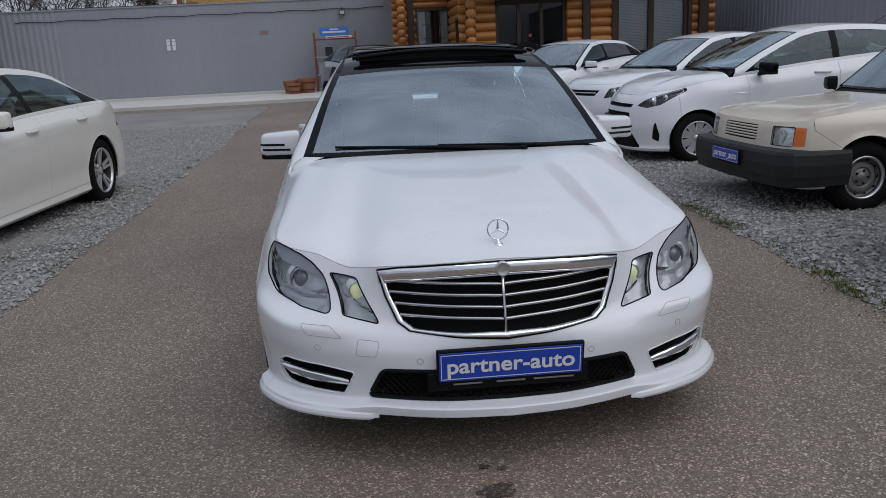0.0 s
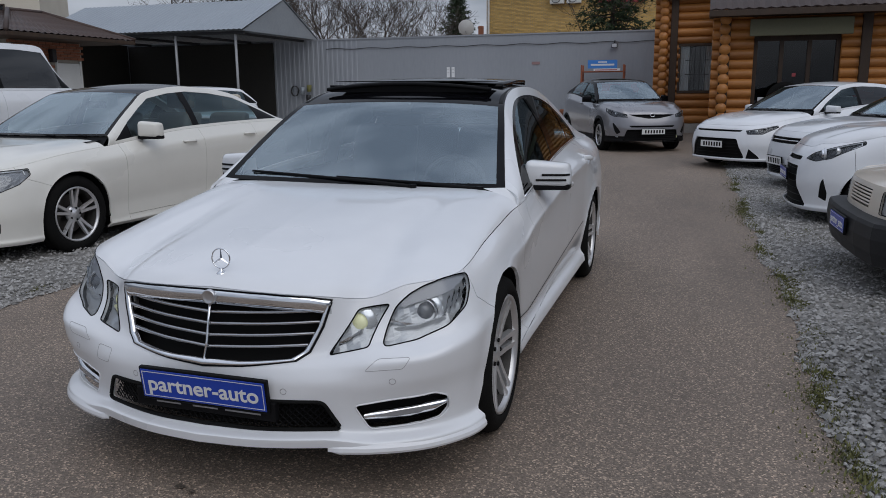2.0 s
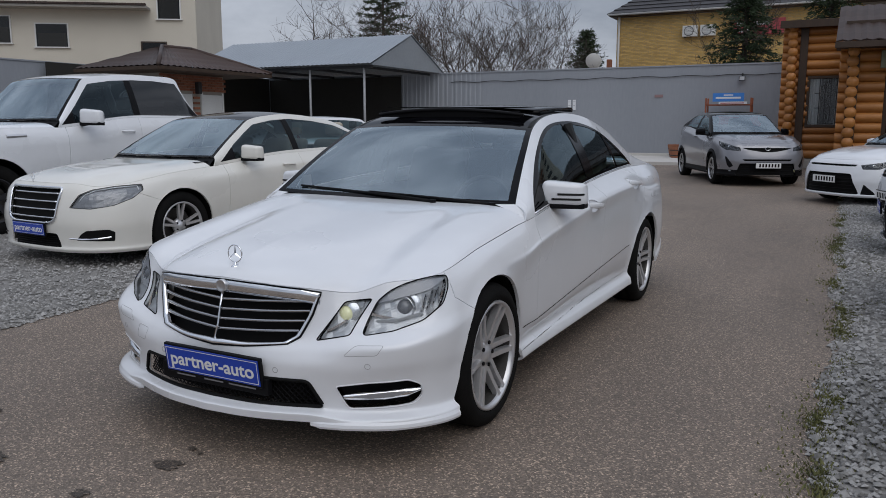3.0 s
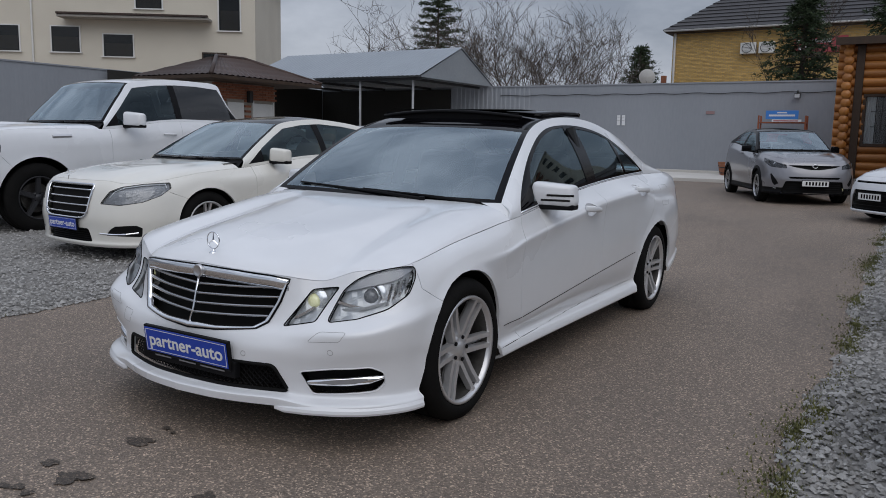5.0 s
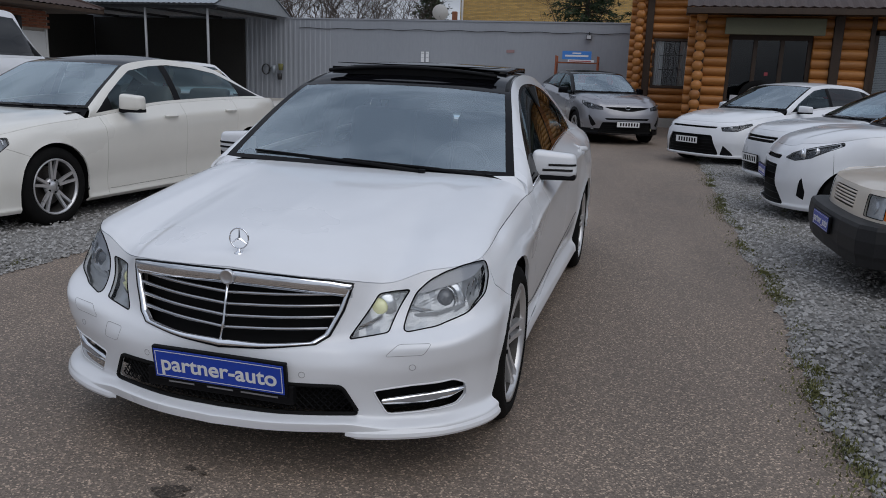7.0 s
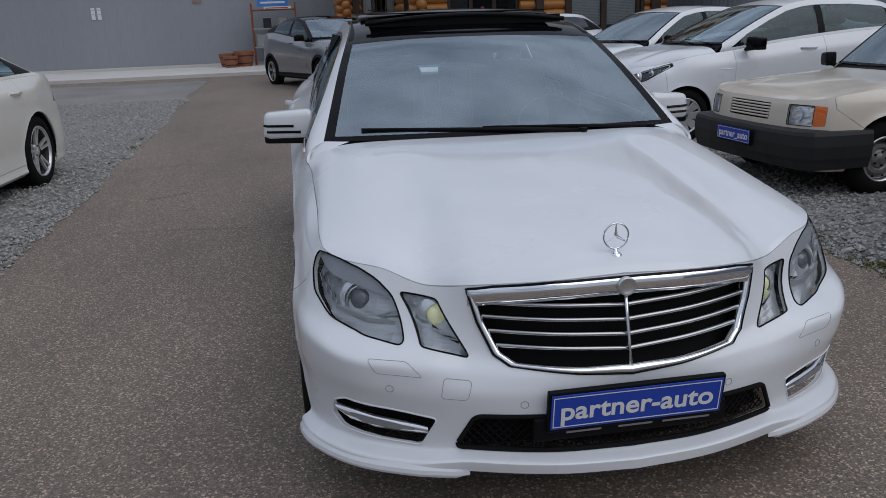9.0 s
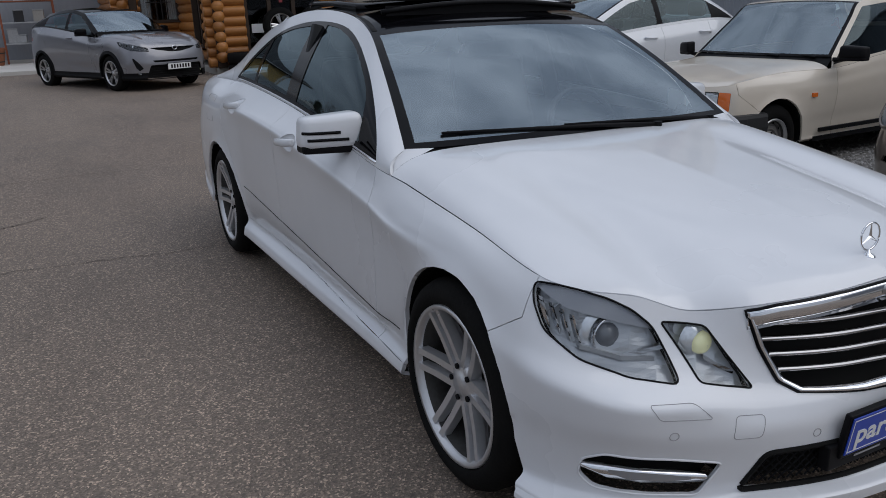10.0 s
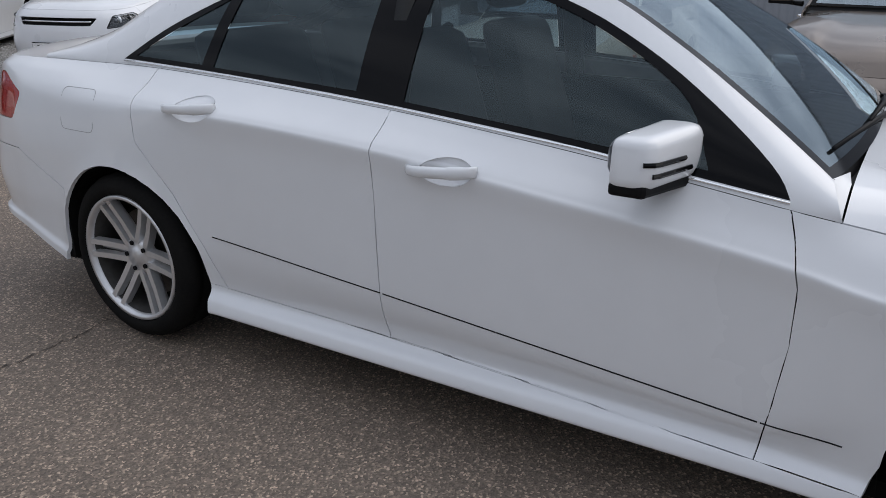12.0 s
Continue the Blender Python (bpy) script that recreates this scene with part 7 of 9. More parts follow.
    for y, z in ((1.60, 1.438), (1.64, 1.452), (1.95, 1.472), (2.24, 1.478), (2.27, 1.466)):
        rows_.append([slab.verts.new((-.50 + 1.0 * k / n, y - 0.02 * (1 - (2 * k / n - 1) ** 2), z - 0.016 * (2 * k / n - 1) ** 2)) for k in range(n + 1)])
    for a, b in zip(rows_, rows_[1:]):
        for k in range(n):
            slab.faces.new((a[k], a[k + 1], b[k + 1], b[k]))
    ob = part("sliding_roof_panel", slab, GLOSS_BLACK, car, smooth=True)
    so = ob.modifiers.new("thick", "SOLIDIFY")
    so.thickness = 0.022
    bm = bmesh.new()
    tube(bm, [(-.50 + 1.0 * k / 16, 1.345 - 0.03 * (1 - (k / 8 - 1) ** 2), 1.432 - 0.032 * (k / 8 - 1) ** 2) for k in range(17)], 0.011, 8)
    part("wind_deflector", bm, TRIM_BLACK, car, smooth=True)
    part("deflector_mesh", boxed(-.48, .48, 1.34, 1.345, 1.385, 1.425), TRIM_BLACK, car)
    part("roof_opening", boxed(-.47, .47, 1.40, 1.62, 1.446, 1.449, 0.0), SEAM, car)
    # cowl under the windscreen, wipers
    bm = bmesh.new()
    prev = None
    for k in range(31):
        a = -1 + k / 15
        x = a * .775
        cur = (bm.verts.new((x * .95, .46 + .04 * a * a, .88 - .05 * a * a)), bm.verts.new((x * .96, .52 + .03 * a * a, .90 - .035 * a * a)), bm.verts.new((x * .985, .553 + .045 * a * a, .939 + .006 * a * a)))
        if prev:
            for j in (0, 1):
                bm.faces.new((prev[j], cur[j], cur[j + 1], prev[j + 1]))
        prev = cur
    part("cowl", bm, TRIM_BLACK, car, smooth=True)
    for pts in (((.32, .515, .945), (.05, .545, .962), (-.60, .615, .985)), ((.64, .56, .94), (.40, .55, .958), (-.10, .565, .975))):
        wp = part("wiper", tube(bmesh.new(), [Vector(p) for p in pts], [0.011, 0.009, 0.006], 6), TRIM_BLACK, car, smooth=True)
        part("wiper_hub", tube(bmesh.new(), [Vector(pts[0]) + Vector((0, 0, -0.03)), Vector(pts[0]) + Vector((0, 0, 0.012))], 0.018, 10), TRIM_BLACK, wp)

    # headlamps
    for sx in (1, -1):
        u = headlamp_unit(car, holes["lamp", sx], "headlamp", [(sx * .700, -.515, .622, .037, "projector"), (sx * .775, -.405, .655, .032, "bowl")])
        fins(u, [(sx * x, y, z) for x, y, z in ((.625, -.575, .660), (.68, -.515, .688), (.74, -.445, .706), (.80, -.375, .716))], 0.012, CHROME, "indicator_strip")
        band = copied(holes["lamp", sx])
        strip = split_off(band, cut(band, diagonal(40, sx), [(.085, .645), (.20, .672), (.32, .697), (.415, .74), (.5, .85), (-.1, .85)]))
        outward(strip, (0, 1.5, .4))
        band.free()
        strip.normal_update()
        for v in strip.verts:
            v.co -= v.normal * 0.010
        pane("indicator_lens", strip, PALE_LENS, u)
        fins(u, [(sx * x, y, z) for x, y, z in ((.62, -.60, .565), (.70, -.57, .575), (.78, -.50, .600))], 0.03, LAMP_DARK)
        fins(u, [(sx * x, y, z) for x, y, z in ((.60, -.615, .60), (.645, -.585, .585), (.69, -.56, .575))], 0.012, CHROME)
        for q in range(4):
            fins(u, [(sx * (.775 + q * .012), -.50 + q * .03, .60 + q * .012), (sx * (.785 + q * .012), -.48 + q * .03, .67 + q * .01)], 0.02, CHROME)
        u2 = headlamp_unit(car, holes["lamp2", sx], "inner_headlamp", [(sx * .500, -.650, .598, .031, "lit"), (sx * .545, -.595, .640, .018, "bowl")])
        fins(u2, [(sx * x, y, z) for x, y, z in ((.45, -.70, .525), (.49, -.685, .548), (.52, -.665, .57))], 0.03, CHROME)
        # fog slot with its chrome blade and daytime lamp
        h = holes["fog", sx]
        outward(h, (0, 1.5, .4))
        edge = border(h)
        back = copied(h)
        back.normal_update()
        for v in back.verts:
            v.co -= v.normal * 0.05
        slot = pane("fog_lamp_slot", back, TRIM_BLACK, car)
        bm = bmesh.new()
        blade = [(.56, -.76, .288), (.63, -.73, .292), (.71, -.69, .298), (.79, -.64, .306), (.845, -.59, .316)]
        rr = []
        ft = BVHTree.FromBMesh(h)
        for i, (x, y, z) in enumerate(blade):
            hgt = (0.010, 0.017, 0.019, 0.018, 0.006)[i]
            near = ft.find_nearest(Vector((sx * x, y, z)))
            x, y = abs(near[0].x), near[0].y + 0.012
            rr.append([bm.verts.new((sx * x, y + o, z + hgt * k)) for k, o in ((-1, 0.012), (-.75, -0.006), (.75, -0.008), (1, 0.012))])
        for a, b in zip(rr, rr[1:]):
            for j in range(3):
                bm.faces.new((a[j], b[j], b[j + 1], a[j + 1]))
        part("chrome_blade", bm, CHROME, slot, smooth=True)
        bm = bmesh.new()
        rr = []
        for i, (x, y, z) in enumerate(((.60, -.745, .290), (.66, -.72, .294), (.74, -.67, .301), (.79, -.64, .306))):
            hgt = (0.003, 0.010, 0.011, 0.004)[i]
            near = ft.find_nearest(Vector((sx * x, y, z)))
            rr.append([bm.verts.new((near[0].x, near[0].y + 0.001, near[0].z + hgt * k)) for k in (-1, 1)])
        for a, b in zip(rr, rr[1:]):
            bm.faces.new((a[0], b[0], b[1], a[1]))
        part("daytime_lamp", bm, plain("daytime_lens", (0.32, 0.33, 0.35), 0.12, 0.4, 0.8), slot)
        part("slot_edge", tube(bmesh.new(), edge, 0.003, 6, closed=True), WHITE_CAR, slot, smooth=True)

    # radiator grille
    outward(gh, (0, 1.5, .4))
    edge = border(gh)
    gt = BVHTree.FromBMesh(gh)
    back = copied(gh)
    back.normal_update()
    for v in back.verts:
        v.co -= v.normal * 0.05
    g = pane("radiator_grille", back, SEAM, car, label="black grille with chrome frame and slats")
    bm = bmesh.new()
    rings = []
    cx, cz = 0.0, .59
    for p in edge:
        inw = Vector((cx - p.x, 0, cz - p.z)).normalized()
        wd = 0.052 if p.z > .683 else 0.021
        wd = 0.021 + (wd - 0.021)
        d = Vector((0, -1, 0))
        ins = Vector((0, 0, -1)) if p.z > .683 else inw
        rings.append([bm.verts.new(p + d * 0.004), bm.verts.new(p + d * 0.011 + ins * 0.006), bm.verts.new(p + d * 0.006 + ins * wd * 0.9 + Vector((0, -.004 if p.z > .683 else 0, 0))), bm.verts.new(p + d * -0.012 + ins * wd)])
    for i in range(len(rings)):
        a, b = rings[i], rings[(i + 1) % len(rings)]
        for j in range(3):
            bm.faces.new((a[j], b[j], b[j + 1], a[j + 1]))
    part("chrome_frame", bm, CHROME, g, smooth=True)
    part("grille_seal", tube(bmesh.new(), [p + Vector((0, -0.002, 0)) for p in edge], 0.005, 6, closed=True), GLOSS_BLACK, g)
    for k, (z, xe) in enumerate(((.652, .402), (.613, .393), (.574, .382), (.535, .366))):
        bm = bmesh.new()
        rr = []
        for i in range(25):
            x = -xe + 2 * xe * i / 24
            zz = z - 0.018 * (1 - abs(x) / xe)
            hh = gt.ray_cast(Vector((x, -4, zz)), Vector((0, 1, 0)))
            y = (hh[0].y if hh[0] is not None else -.75) + 0.008
            rr.append([bm.verts.new((x, y + 0.015, zz + 0.0055)), bm.verts.new((x, y - 0.001, zz + 0.0045)), bm.verts.new((x, y - 0.002, zz - 0.003)), bm.verts.new((x, y + 0.015, zz - 0.006))])
        for a, b in zip(rr, rr[1:]):
            for j in range(3):
                bm.faces.new((a[j], b[j], b[j + 1], a[j + 1]))
        part("grille_slat", bm, SLAT_METAL, g, smooth=True)
    bar = []
    for z in (.475, .54, .6, .672):
        hh = gt.ray_cast(Vector((0.001, -4, z)), Vector((0, 1, 0)))
        bar.append((0, (hh[0].y if hh[0] is not None else -.82) + 0.001, z))
    part("centre_bar", tube(bmesh.new(), bar, 0.0055, 6), CHROME, g, smooth=True)
    bm = bmesh.new()
    lathe(bm, [(0.01, 0.026), (-0.004, 0.026), (-0.006, 0.022), (-0.004, 0.02), (-0.006, 0.001)], 28, "y", (0, -.803, .690))
    part("badge", bm, SATIN, g, "round metal badge", smooth=True)

    # blades at the corners of the lip
    for sx in (1, -1):
        s0, s1 = fl.at_y(-.822, 0.0, 0.3), fl.at_y(-.40, 0.0, 0.4)
        bm = bmesh.new()
        prev = None
        for k in range(33):
            f = k / 32
            u = s0 + (s1 - s0) * f
            p = Vector(fl.ring(u, [0.0])[0])
            q = Vector(fl.ring(min(1, u + .004), [0.0])[0])
            tg = (q - p).normalized()
            nn = Vector((-tg.y, tg.x, 0)) * -1
            g_ = min(1.0, k / 2.0)
            cur = [bm.verts.new(((p + nn * a * g_).x * sx, (p + nn * a * g_).y, b)) for a, b in ((-.03, .178 + .010 * (1 - g_)), (.003, .175 + .012 * (1 - g_)), (.007, .184), (.005, .196), (-.006, .212))]
            if prev:
                for r in range(4):
                    qd = (prev[r], cur[r], cur[r + 1], prev[r + 1])
                    bm.faces.new(qd if sx > 0 else qd[::-1])
            else:
                bm.faces.new(cur if sx < 0 else cur[::-1])
            prev = cur
        bm.faces.new(prev if sx > 0 else prev[::-1])
        part("lip_blade", bm, WHITE_CAR, car)

    # lower intake with mesh
    outward(ih, (0, 1.5, .4))
    it = BVHTree.FromBMesh(ih)
    edge = border(ih)
    back = copied(ih)
    back.normal_update()
    for v in back.verts:
        v.co -= v.normal * 0.05
    inn = pane("lower_intake", back, SEAM, car)
    bm = bmesh.new()
    for d in (1, -1):
        for k in range(-26, 27):
            x0 = k * 0.024
            seg = []
            for j in range(8):
                z = .25 + .1 * j / 7
                x = x0 + d * (z - .3) * 0.9
                hh = it.ray_cast(Vector((x, -4, z)), Vector((0, 1, 0)))
                if hh[0] is not None:
                    seg.append(hh[0] + Vector((0, 0.03, 0)))
            if len(seg) > 1:
                tube(bm, seg, 0.0028, 4, caps=False)
    part("mesh_insert", bm, TRIM_BLACK, inn)
    part("intake_edge", tube(bmesh.new(), edge, 0.0075, 6, closed=True), SEAM, inn)
    part("black_splitter", boxed(-.28, .28, -.872, -.84, .285, .352, 0.004), TRIM_BLACK, inn)

    # display plate
    pl = plate(car, pose(.008, -.888, .378, 8, 0, 0), .495, .108, PLATE_BLUE, TRIM_BLACK, "partner-auto", PLATE_WHITE)
    for a, b in ((-.2, -.1), (-.05, .05), (.08, .22)):
        part("text_bar", boxed(a, b, -0.0012, -0.0002, -.0715, -.0655), MID_BEZEL, pl)

    # bonnet star
    s = new("hood_ornament", None)
    s.parent = car
    s.location = (0, -.712, .757)
    s["label"] = "chrome ring ornament on a small foot"
    ringp = [(0.0365 * math.cos(a), 0.0, 0.052 + 0.0365 * math.sin(a)) for a in [2 * math.pi * k / 32 for k in range(32)]]
    part("ring", tube(bmesh.new(), ringp, 0.003, 8, closed=True), CHROME, s, smooth=True)
    for a in (90, 210, 330):
        c, q = math.cos(radians(a)), math.sin(radians(a))
        part("spoke", tube(bmesh.new(), [(0, 0, 0.052), (0.0365 * c, 0, 0.052 + 0.0365 * q)], [0.0055, 0.0012], 4), CHROME, s)
    bm = bmesh.new()
    lathe(bm, [(-0.012, 0.02), (0.0, 0.019), (0.004, 0.014), (0.008, 0.007), (0.016, 0.005), (0.017, 0.001)], 20, "z")
    part("foot", bm, CHROME, s, smooth=True)

    # mirrors, handles, strips, sensors
    for sx in (1, -1):
        door_mirror(car, sx, .785, 1.005, .965, .918, 1.052, WHITE_CAR)
        part("mirror_arm", tube(bmesh.new(), [(sx * .76, .86, .935), (sx * .83, .93, .925)], [0.03, 0.02], 8), TRIM_BLACK, car, smooth=True)
        for y, z in HANDLES:
            hit = tree.ray_cast(Vector((sx * 3, y, z)), Vector((-sx, 0, 0)))
            xx = abs(hit[0].x)
            bm = bmesh.new()
            rings = []
            for k in range(15):
                u = -1 + k / 7
                out, hgt, thk = .004 + .032 * (1 - u ** 4), .0165 * (1 - .25 * u * u) + (.003 if u < -.4 else 0), .009 + .004 * (1 - abs(u))
                rings.append([bm.verts.new((sx * (xx + out - .008 + thk * math.cos(a)), y + .112 * u, z - .010 * u + hgt * math.copysign(abs(math.sin(a)) ** .7, math.sin(a)))) for a in [2 * math.pi * q / 12 for q in range(12)]])
            for r0, r1 in zip(rings, rings[1:]):
                for q in range(12):
                    bm.faces.new((r0[q], r1[q], r1[(q + 1) % 12], r0[(q + 1) % 12]))
            bm.faces.new(rings[0])
            bm.faces.new(rings[-1])
            part("door_handle", bm, WHITE_CAR, car, smooth=True)
        part("rub_strip", strip_on(tree, "side", lerp_pts([(sx * 1, .45, .350), (sx * 1, .648, .362)], 6), 0.0022, off=0.0), TRIM_BLACK, car)
        part("rub_strip", strip_on(tree, "side", lerp_pts([(sx * 1, .655, .362), (sx * 1, 1.765, .449)], 20), 0.0023, off=0.0), TRIM_BLACK, car)
        part("rub_strip", strip_on(tree, "side", lerp_pts([(sx * 1, 1.775, .450), (sx * 1, 2.46, .498)], 14), 0.0023, off=0.0), TRIM_BLACK, car)
        flap = rounded([(2.96, .80), (3.16, .80), (3.16, .95), (2.96, .95)], 0.03, 5)
        part("fuel_flap_seam", strip_on(tree, "side", [(sx, y, z) for y, z in flap + flap[:1]], 0.0012, off=.0006), HAIRLINE, car)
        for x, z in ((.30, .39), (.655, .425)):
            hit = tree.ray_cast(Vector((sx * x, -4, z)), Vector((0, 1, 0)))
            ringq = [(hit[0] + Vector((0.0105 * math.cos(a), -0.001 + abs(math.cos(a)) * 0.0, 0.0105 * math.sin(a)))) for a in [2 * math.pi * k / 16 for k in range(16)]]
            ringq = [tree.ray_cast(Vector((p.x, -4, p.z)), Vector((0, 1, 0)))[0] + Vector((0, -0.0003, 0)) for p in ringq]
            part("parking_sensor", tube(bmesh.new(), ringq, 0.0011, 4, closed=True), HAIRLINE, car)
        for quad in [[(.565, .462), (.69, .470), (.712, .508), (.605, .503)]] + ([[(.435, .455), (.51, .462), (.52, .405), (.45, .402)]] if sx < 0 else []):
            q = rounded(quad, 0.012, 4)
            part("washer_cover_seam", strip_on(tree, "front", [(sx * x, 0, z) for x, z in lerp_pts(q + q[:1], 3)], 0.0010, off=0.0005), HAIRLINE, car)

    cabin(car, .74, .68, 1.25, .30, .925, 2.05, LEATHER)
    # true lengths along the car: lamps, arches, doors and tail, as offsets from the drawn ones
    shift = Curve((-.95, -.67, -.33, 0, .45, .65, 1.77, 2.46, 2.874, 3.2, 4.03), (0, -.012, -.045, -.062, -.085, -.103, -.122, -.105, -.062, -.075, -.12))
    done = set()
    for o in car.children_recursive:
        if o.parent is car and o.location.length > 0:
            o.location.y += shift(o.location.y)[0]
            done.add(o)
        elif o.parent not in done and o.data is not None:
            for v in o.data.vertices:
                v.co.y += shift(v.co.y)[0]
        else:
            done.add(o)
    store = {}
    for ay, x in ((-.062, .786), (2.812, .788)):
        for sx in (1, -1):
            wheel(car, sx * x, ay, R, .246, .235, "six_twin", SILVER_RIM, store, sx)
    return car


white_saloon()

# ---------------- parked cars ----------------
GUIDE = plain("pale_light_guide", (0.78, 0.80, 0.84), 0.15, 0.2)

def clip_poly(poly, y0, y1):
    """The part of a side-view polygon between two uprights."""
    def half_plane(pts, k, keep_less):
        out = []
        for i in range(len(pts)):
            a, b = pts[i - 1], pts[i]
            ia, ib = (a[0] <= k) == keep_less, (b[0] <= k) == keep_less
            if ia != ib:
                t = (k - a[0]) / (b[0] - a[0])
                out.append((k, a[1] + (b[1] - a[1]) * t))
            if ib:
                out.append(b)
        return out
    return half_plane(half_plane(poly, y0, False), y1, True)


def make_car(name, label, m, S, group="cars parked in rows"):
    """A parked car from its main sizes. S: a dict of lengths in metres from the front axle."""
    car = thing(name, label, "car", m, group=group)
    fa = S.get("fa", 0.0)
    w, wb, yf, yr, R = S["w"], S["wb"], S["yf"], S["yr"], S["R"]
    zb, zf, zk, za = S["zb"], S["zf"], S["zk"], S["za"]
    cy, cz = S["cowl"]
    zB, zR, zT = S["belt"][0], S["belt"][1], S["tail"]
    rf, rr = S.get("rf", 1.0), S.get("rr", 1.0)
    lean = S.get("lean", 1.0)
    tum = S.get("tum", 0.07)
    ARCH = R + S.get("gap", 0.035)
    o = [(0, yf), (.30 * w, yf + .012 * rf), (.55 * w, yf + .06 * rf), (.76 * w, yf + .16 * rf), (.91 * w, yf + .32 * rf), (.985 * w, yf + .52 * rf), (w, 0.05), (w * .998, cy), (w, wb * .55), (w, wb), (w * .985, yr - .48 * rr), (w * .91, yr - .22 * rr), (w * .7, yr - .07 * rr), (w * .35, yr - .015), (0, yr)]

    def rows_(z0, z1, ins):
        f = (0, .05, .10, .25, .42, .6, .74, .85, .93, 1.0)
        return [(z0 + (z1 - z0) * a, i) for a, i in zip(f, ins)]

    L = lean
    fc = (.03, .01, .02, .012, .0, .012 * L, .03 * L, .05 * L, .075 * L, .11 * L)
    cr = (.03, .012, .02, .012, .0, .01 * L, .025 * L, .045 * L, .075 * L, .12 * L)
    sd = (.07, .02, .03, .03, .012, .0, .0, .012, tum * .55, tum)
    rc = (.05, .02, .02, .0, .0, .01, .03, .05, .06, .09)
    st = [(0, rows_(zb, zf, fc)), (2, rows_(zb, zf * .99 + zk * .01, fc)), (3, rows_(zb, zk, cr)), (4, rows_(zb, zk + .01, cr)), (5, rows_(zb, zk + .03, cr)),
          (6, rows_(zb, za, (.05, .02, .02, .01, .0, .0, .005, .02, .045, .085))), (7, rows_(zb, cz - .07, sd)), (8, rows_(zb, zB, sd)), (9, rows_(zb, zR, sd)), (10, rows_(zb, zR, rc)), (12, rows_(zb, zT, rc)), (14, rows_(zb, zT, rc))]
    fl = Flank(o, st, ((fa, R), (wb, R)), ARCH, S.get("flare", 0.008))
    N = S.get("n", 110)
    wmesh = fl.mesh(N, 30)
    tree = BVHTree.FromBMesh(wmesh)
    PAINT = S["paint"]
    for ay in (fa, wb):
        circle = [(ay + ARCH * math.cos(a), R + ARCH * math.sin(a)) for a in [math.pi * k / 20 for k in range(21)]]
        bmesh.ops.delete(wmesh, geom=cut(wmesh, SIDE, circle + [(ay - ARCH + .01, 0), (ay + ARCH - .01, 0)], lambda c: abs(c.x) > 0.4), context="FACES")
    # holes in the nose: lamps on the corners, openings across
    lamps = []
    for poly, ang, bulbs, kind in S.get("lamps", ()):
        for sx in (1, -1):
            sel = (lambda c: c.x > 0.1 and c.y < 0.3) if sx > 0 else (lambda c: c.x < -0.1 and c.y < 0.3)
            lamps.append((split_off(wmesh, cut(wmesh, diagonal(ang, sx), poly, sel)), sx, bulbs, kind))
    opens = []
    for poly, mtl, nm in S.get("openings", ()):
        full = poly if poly[0][0] * poly[-1][0] < 0 or poly[0][0] != 0 else poly
        opens.append((split_off(wmesh, cut(wmesh, FRONT, full, lambda c: c.y < 0.2)), mtl, nm))
    for poly, ang, mtl, nm in S.get("patches", ()):
        for sx in (1, -1):
            sel = (lambda c: c.x > 0.02 and c.y < 0.4) if sx > 0 else (lambda c: c.x < -0.02 and c.y < 0.4)
            fs = cut(wmesh, diagonal(ang, sx), poly, sel)
            if fs:
                skin(nm, split_off(wmesh, fs), mtl, car)
    lower = S.get("cladding", 0.0)
    if lower:
        for ay in (fa, wb):
            ringp = [(ay + (ARCH + .055) * math.cos(a), R + (ARCH + .055) * math.sin(a)) for a in [math.pi * k / 20 for k in range(21)]]
            for sx in (1, -1):
                fs = [f for f in cut(wmesh, SIDE, ringp + [(ay - ARCH - .055, 0), (ay + ARCH + .055, 0)], lambda c: abs(c.x) > 0.45)]
                skin("arch_cladding", split_off(wmesh, [f for f in fs if f.calc_center_median().x * sx > 0]), TRIM_BLACK, car)
        skin("lower_cladding", split_off(wmesh, cut(wmesh, SIDE, [(-3, 0), (7, 0), (7, lower), (-3, lower)])), TRIM_BLACK, car)

    def panel(nm, poly, both=True, mtl=None):
        if both:
            for sx in (1, -1):
                fs = [f for f in cut(wmesh, SIDE, poly) if f.calc_center_median().x * sx > 0]
                if fs:
                    skin(nm, split_off(wmesh, fs), mtl or PAINT, car)
        else:
            skin(nm, split_off(wmesh, cut(wmesh, SIDE, poly)), mtl or PAINT, car)

    panel("front_bumper", [(yf - 1, 0), (fa - .12, 0), (fa - .12, R + .1), (fa - ARCH * .62, R + ARCH * .72), (yf + .52 * rf, zk - .06), (yf + .45 * rf, zk + .5), (yf - 1, zk + .5)], False, S.get("bumper"))
    yA, yB_, yC = S["doors"]
    zs = zb + .09
    panel("front_door", [(yA, zs), (yB_, zs + .01), (yB_ + .03, 3), (yA + .02, 3)])
    if yC:
        panel("rear_door", [(yB_, zs + .01), (min(yC, wb - ARCH * .8), zs + .02), (wb - ARCH * .75, R + .28), (yC, zB - .1), (yC + .03, 3), (yB_ + .03, 3)])
    if "tail_lamp" in S:
        panel("tail_lamp", S["tail_lamp"], True, RED_LENS)
    panel("front_fender", [(-3, 0), (yA + .01, 0), (yA + .01, 3), (-3, 3)])
    skin("rear_body", wmesh, PAINT, car)
    # hood
    s_l, s_c = fl.at_y(yf + .50 * rf, 0.02, 0.6), fl.at_y(cy - .04, 0.05, 0.7)
    t0 = fl.top(0.0)
    hc = S["hood"]
    bow_ = S.get("bow", .10)
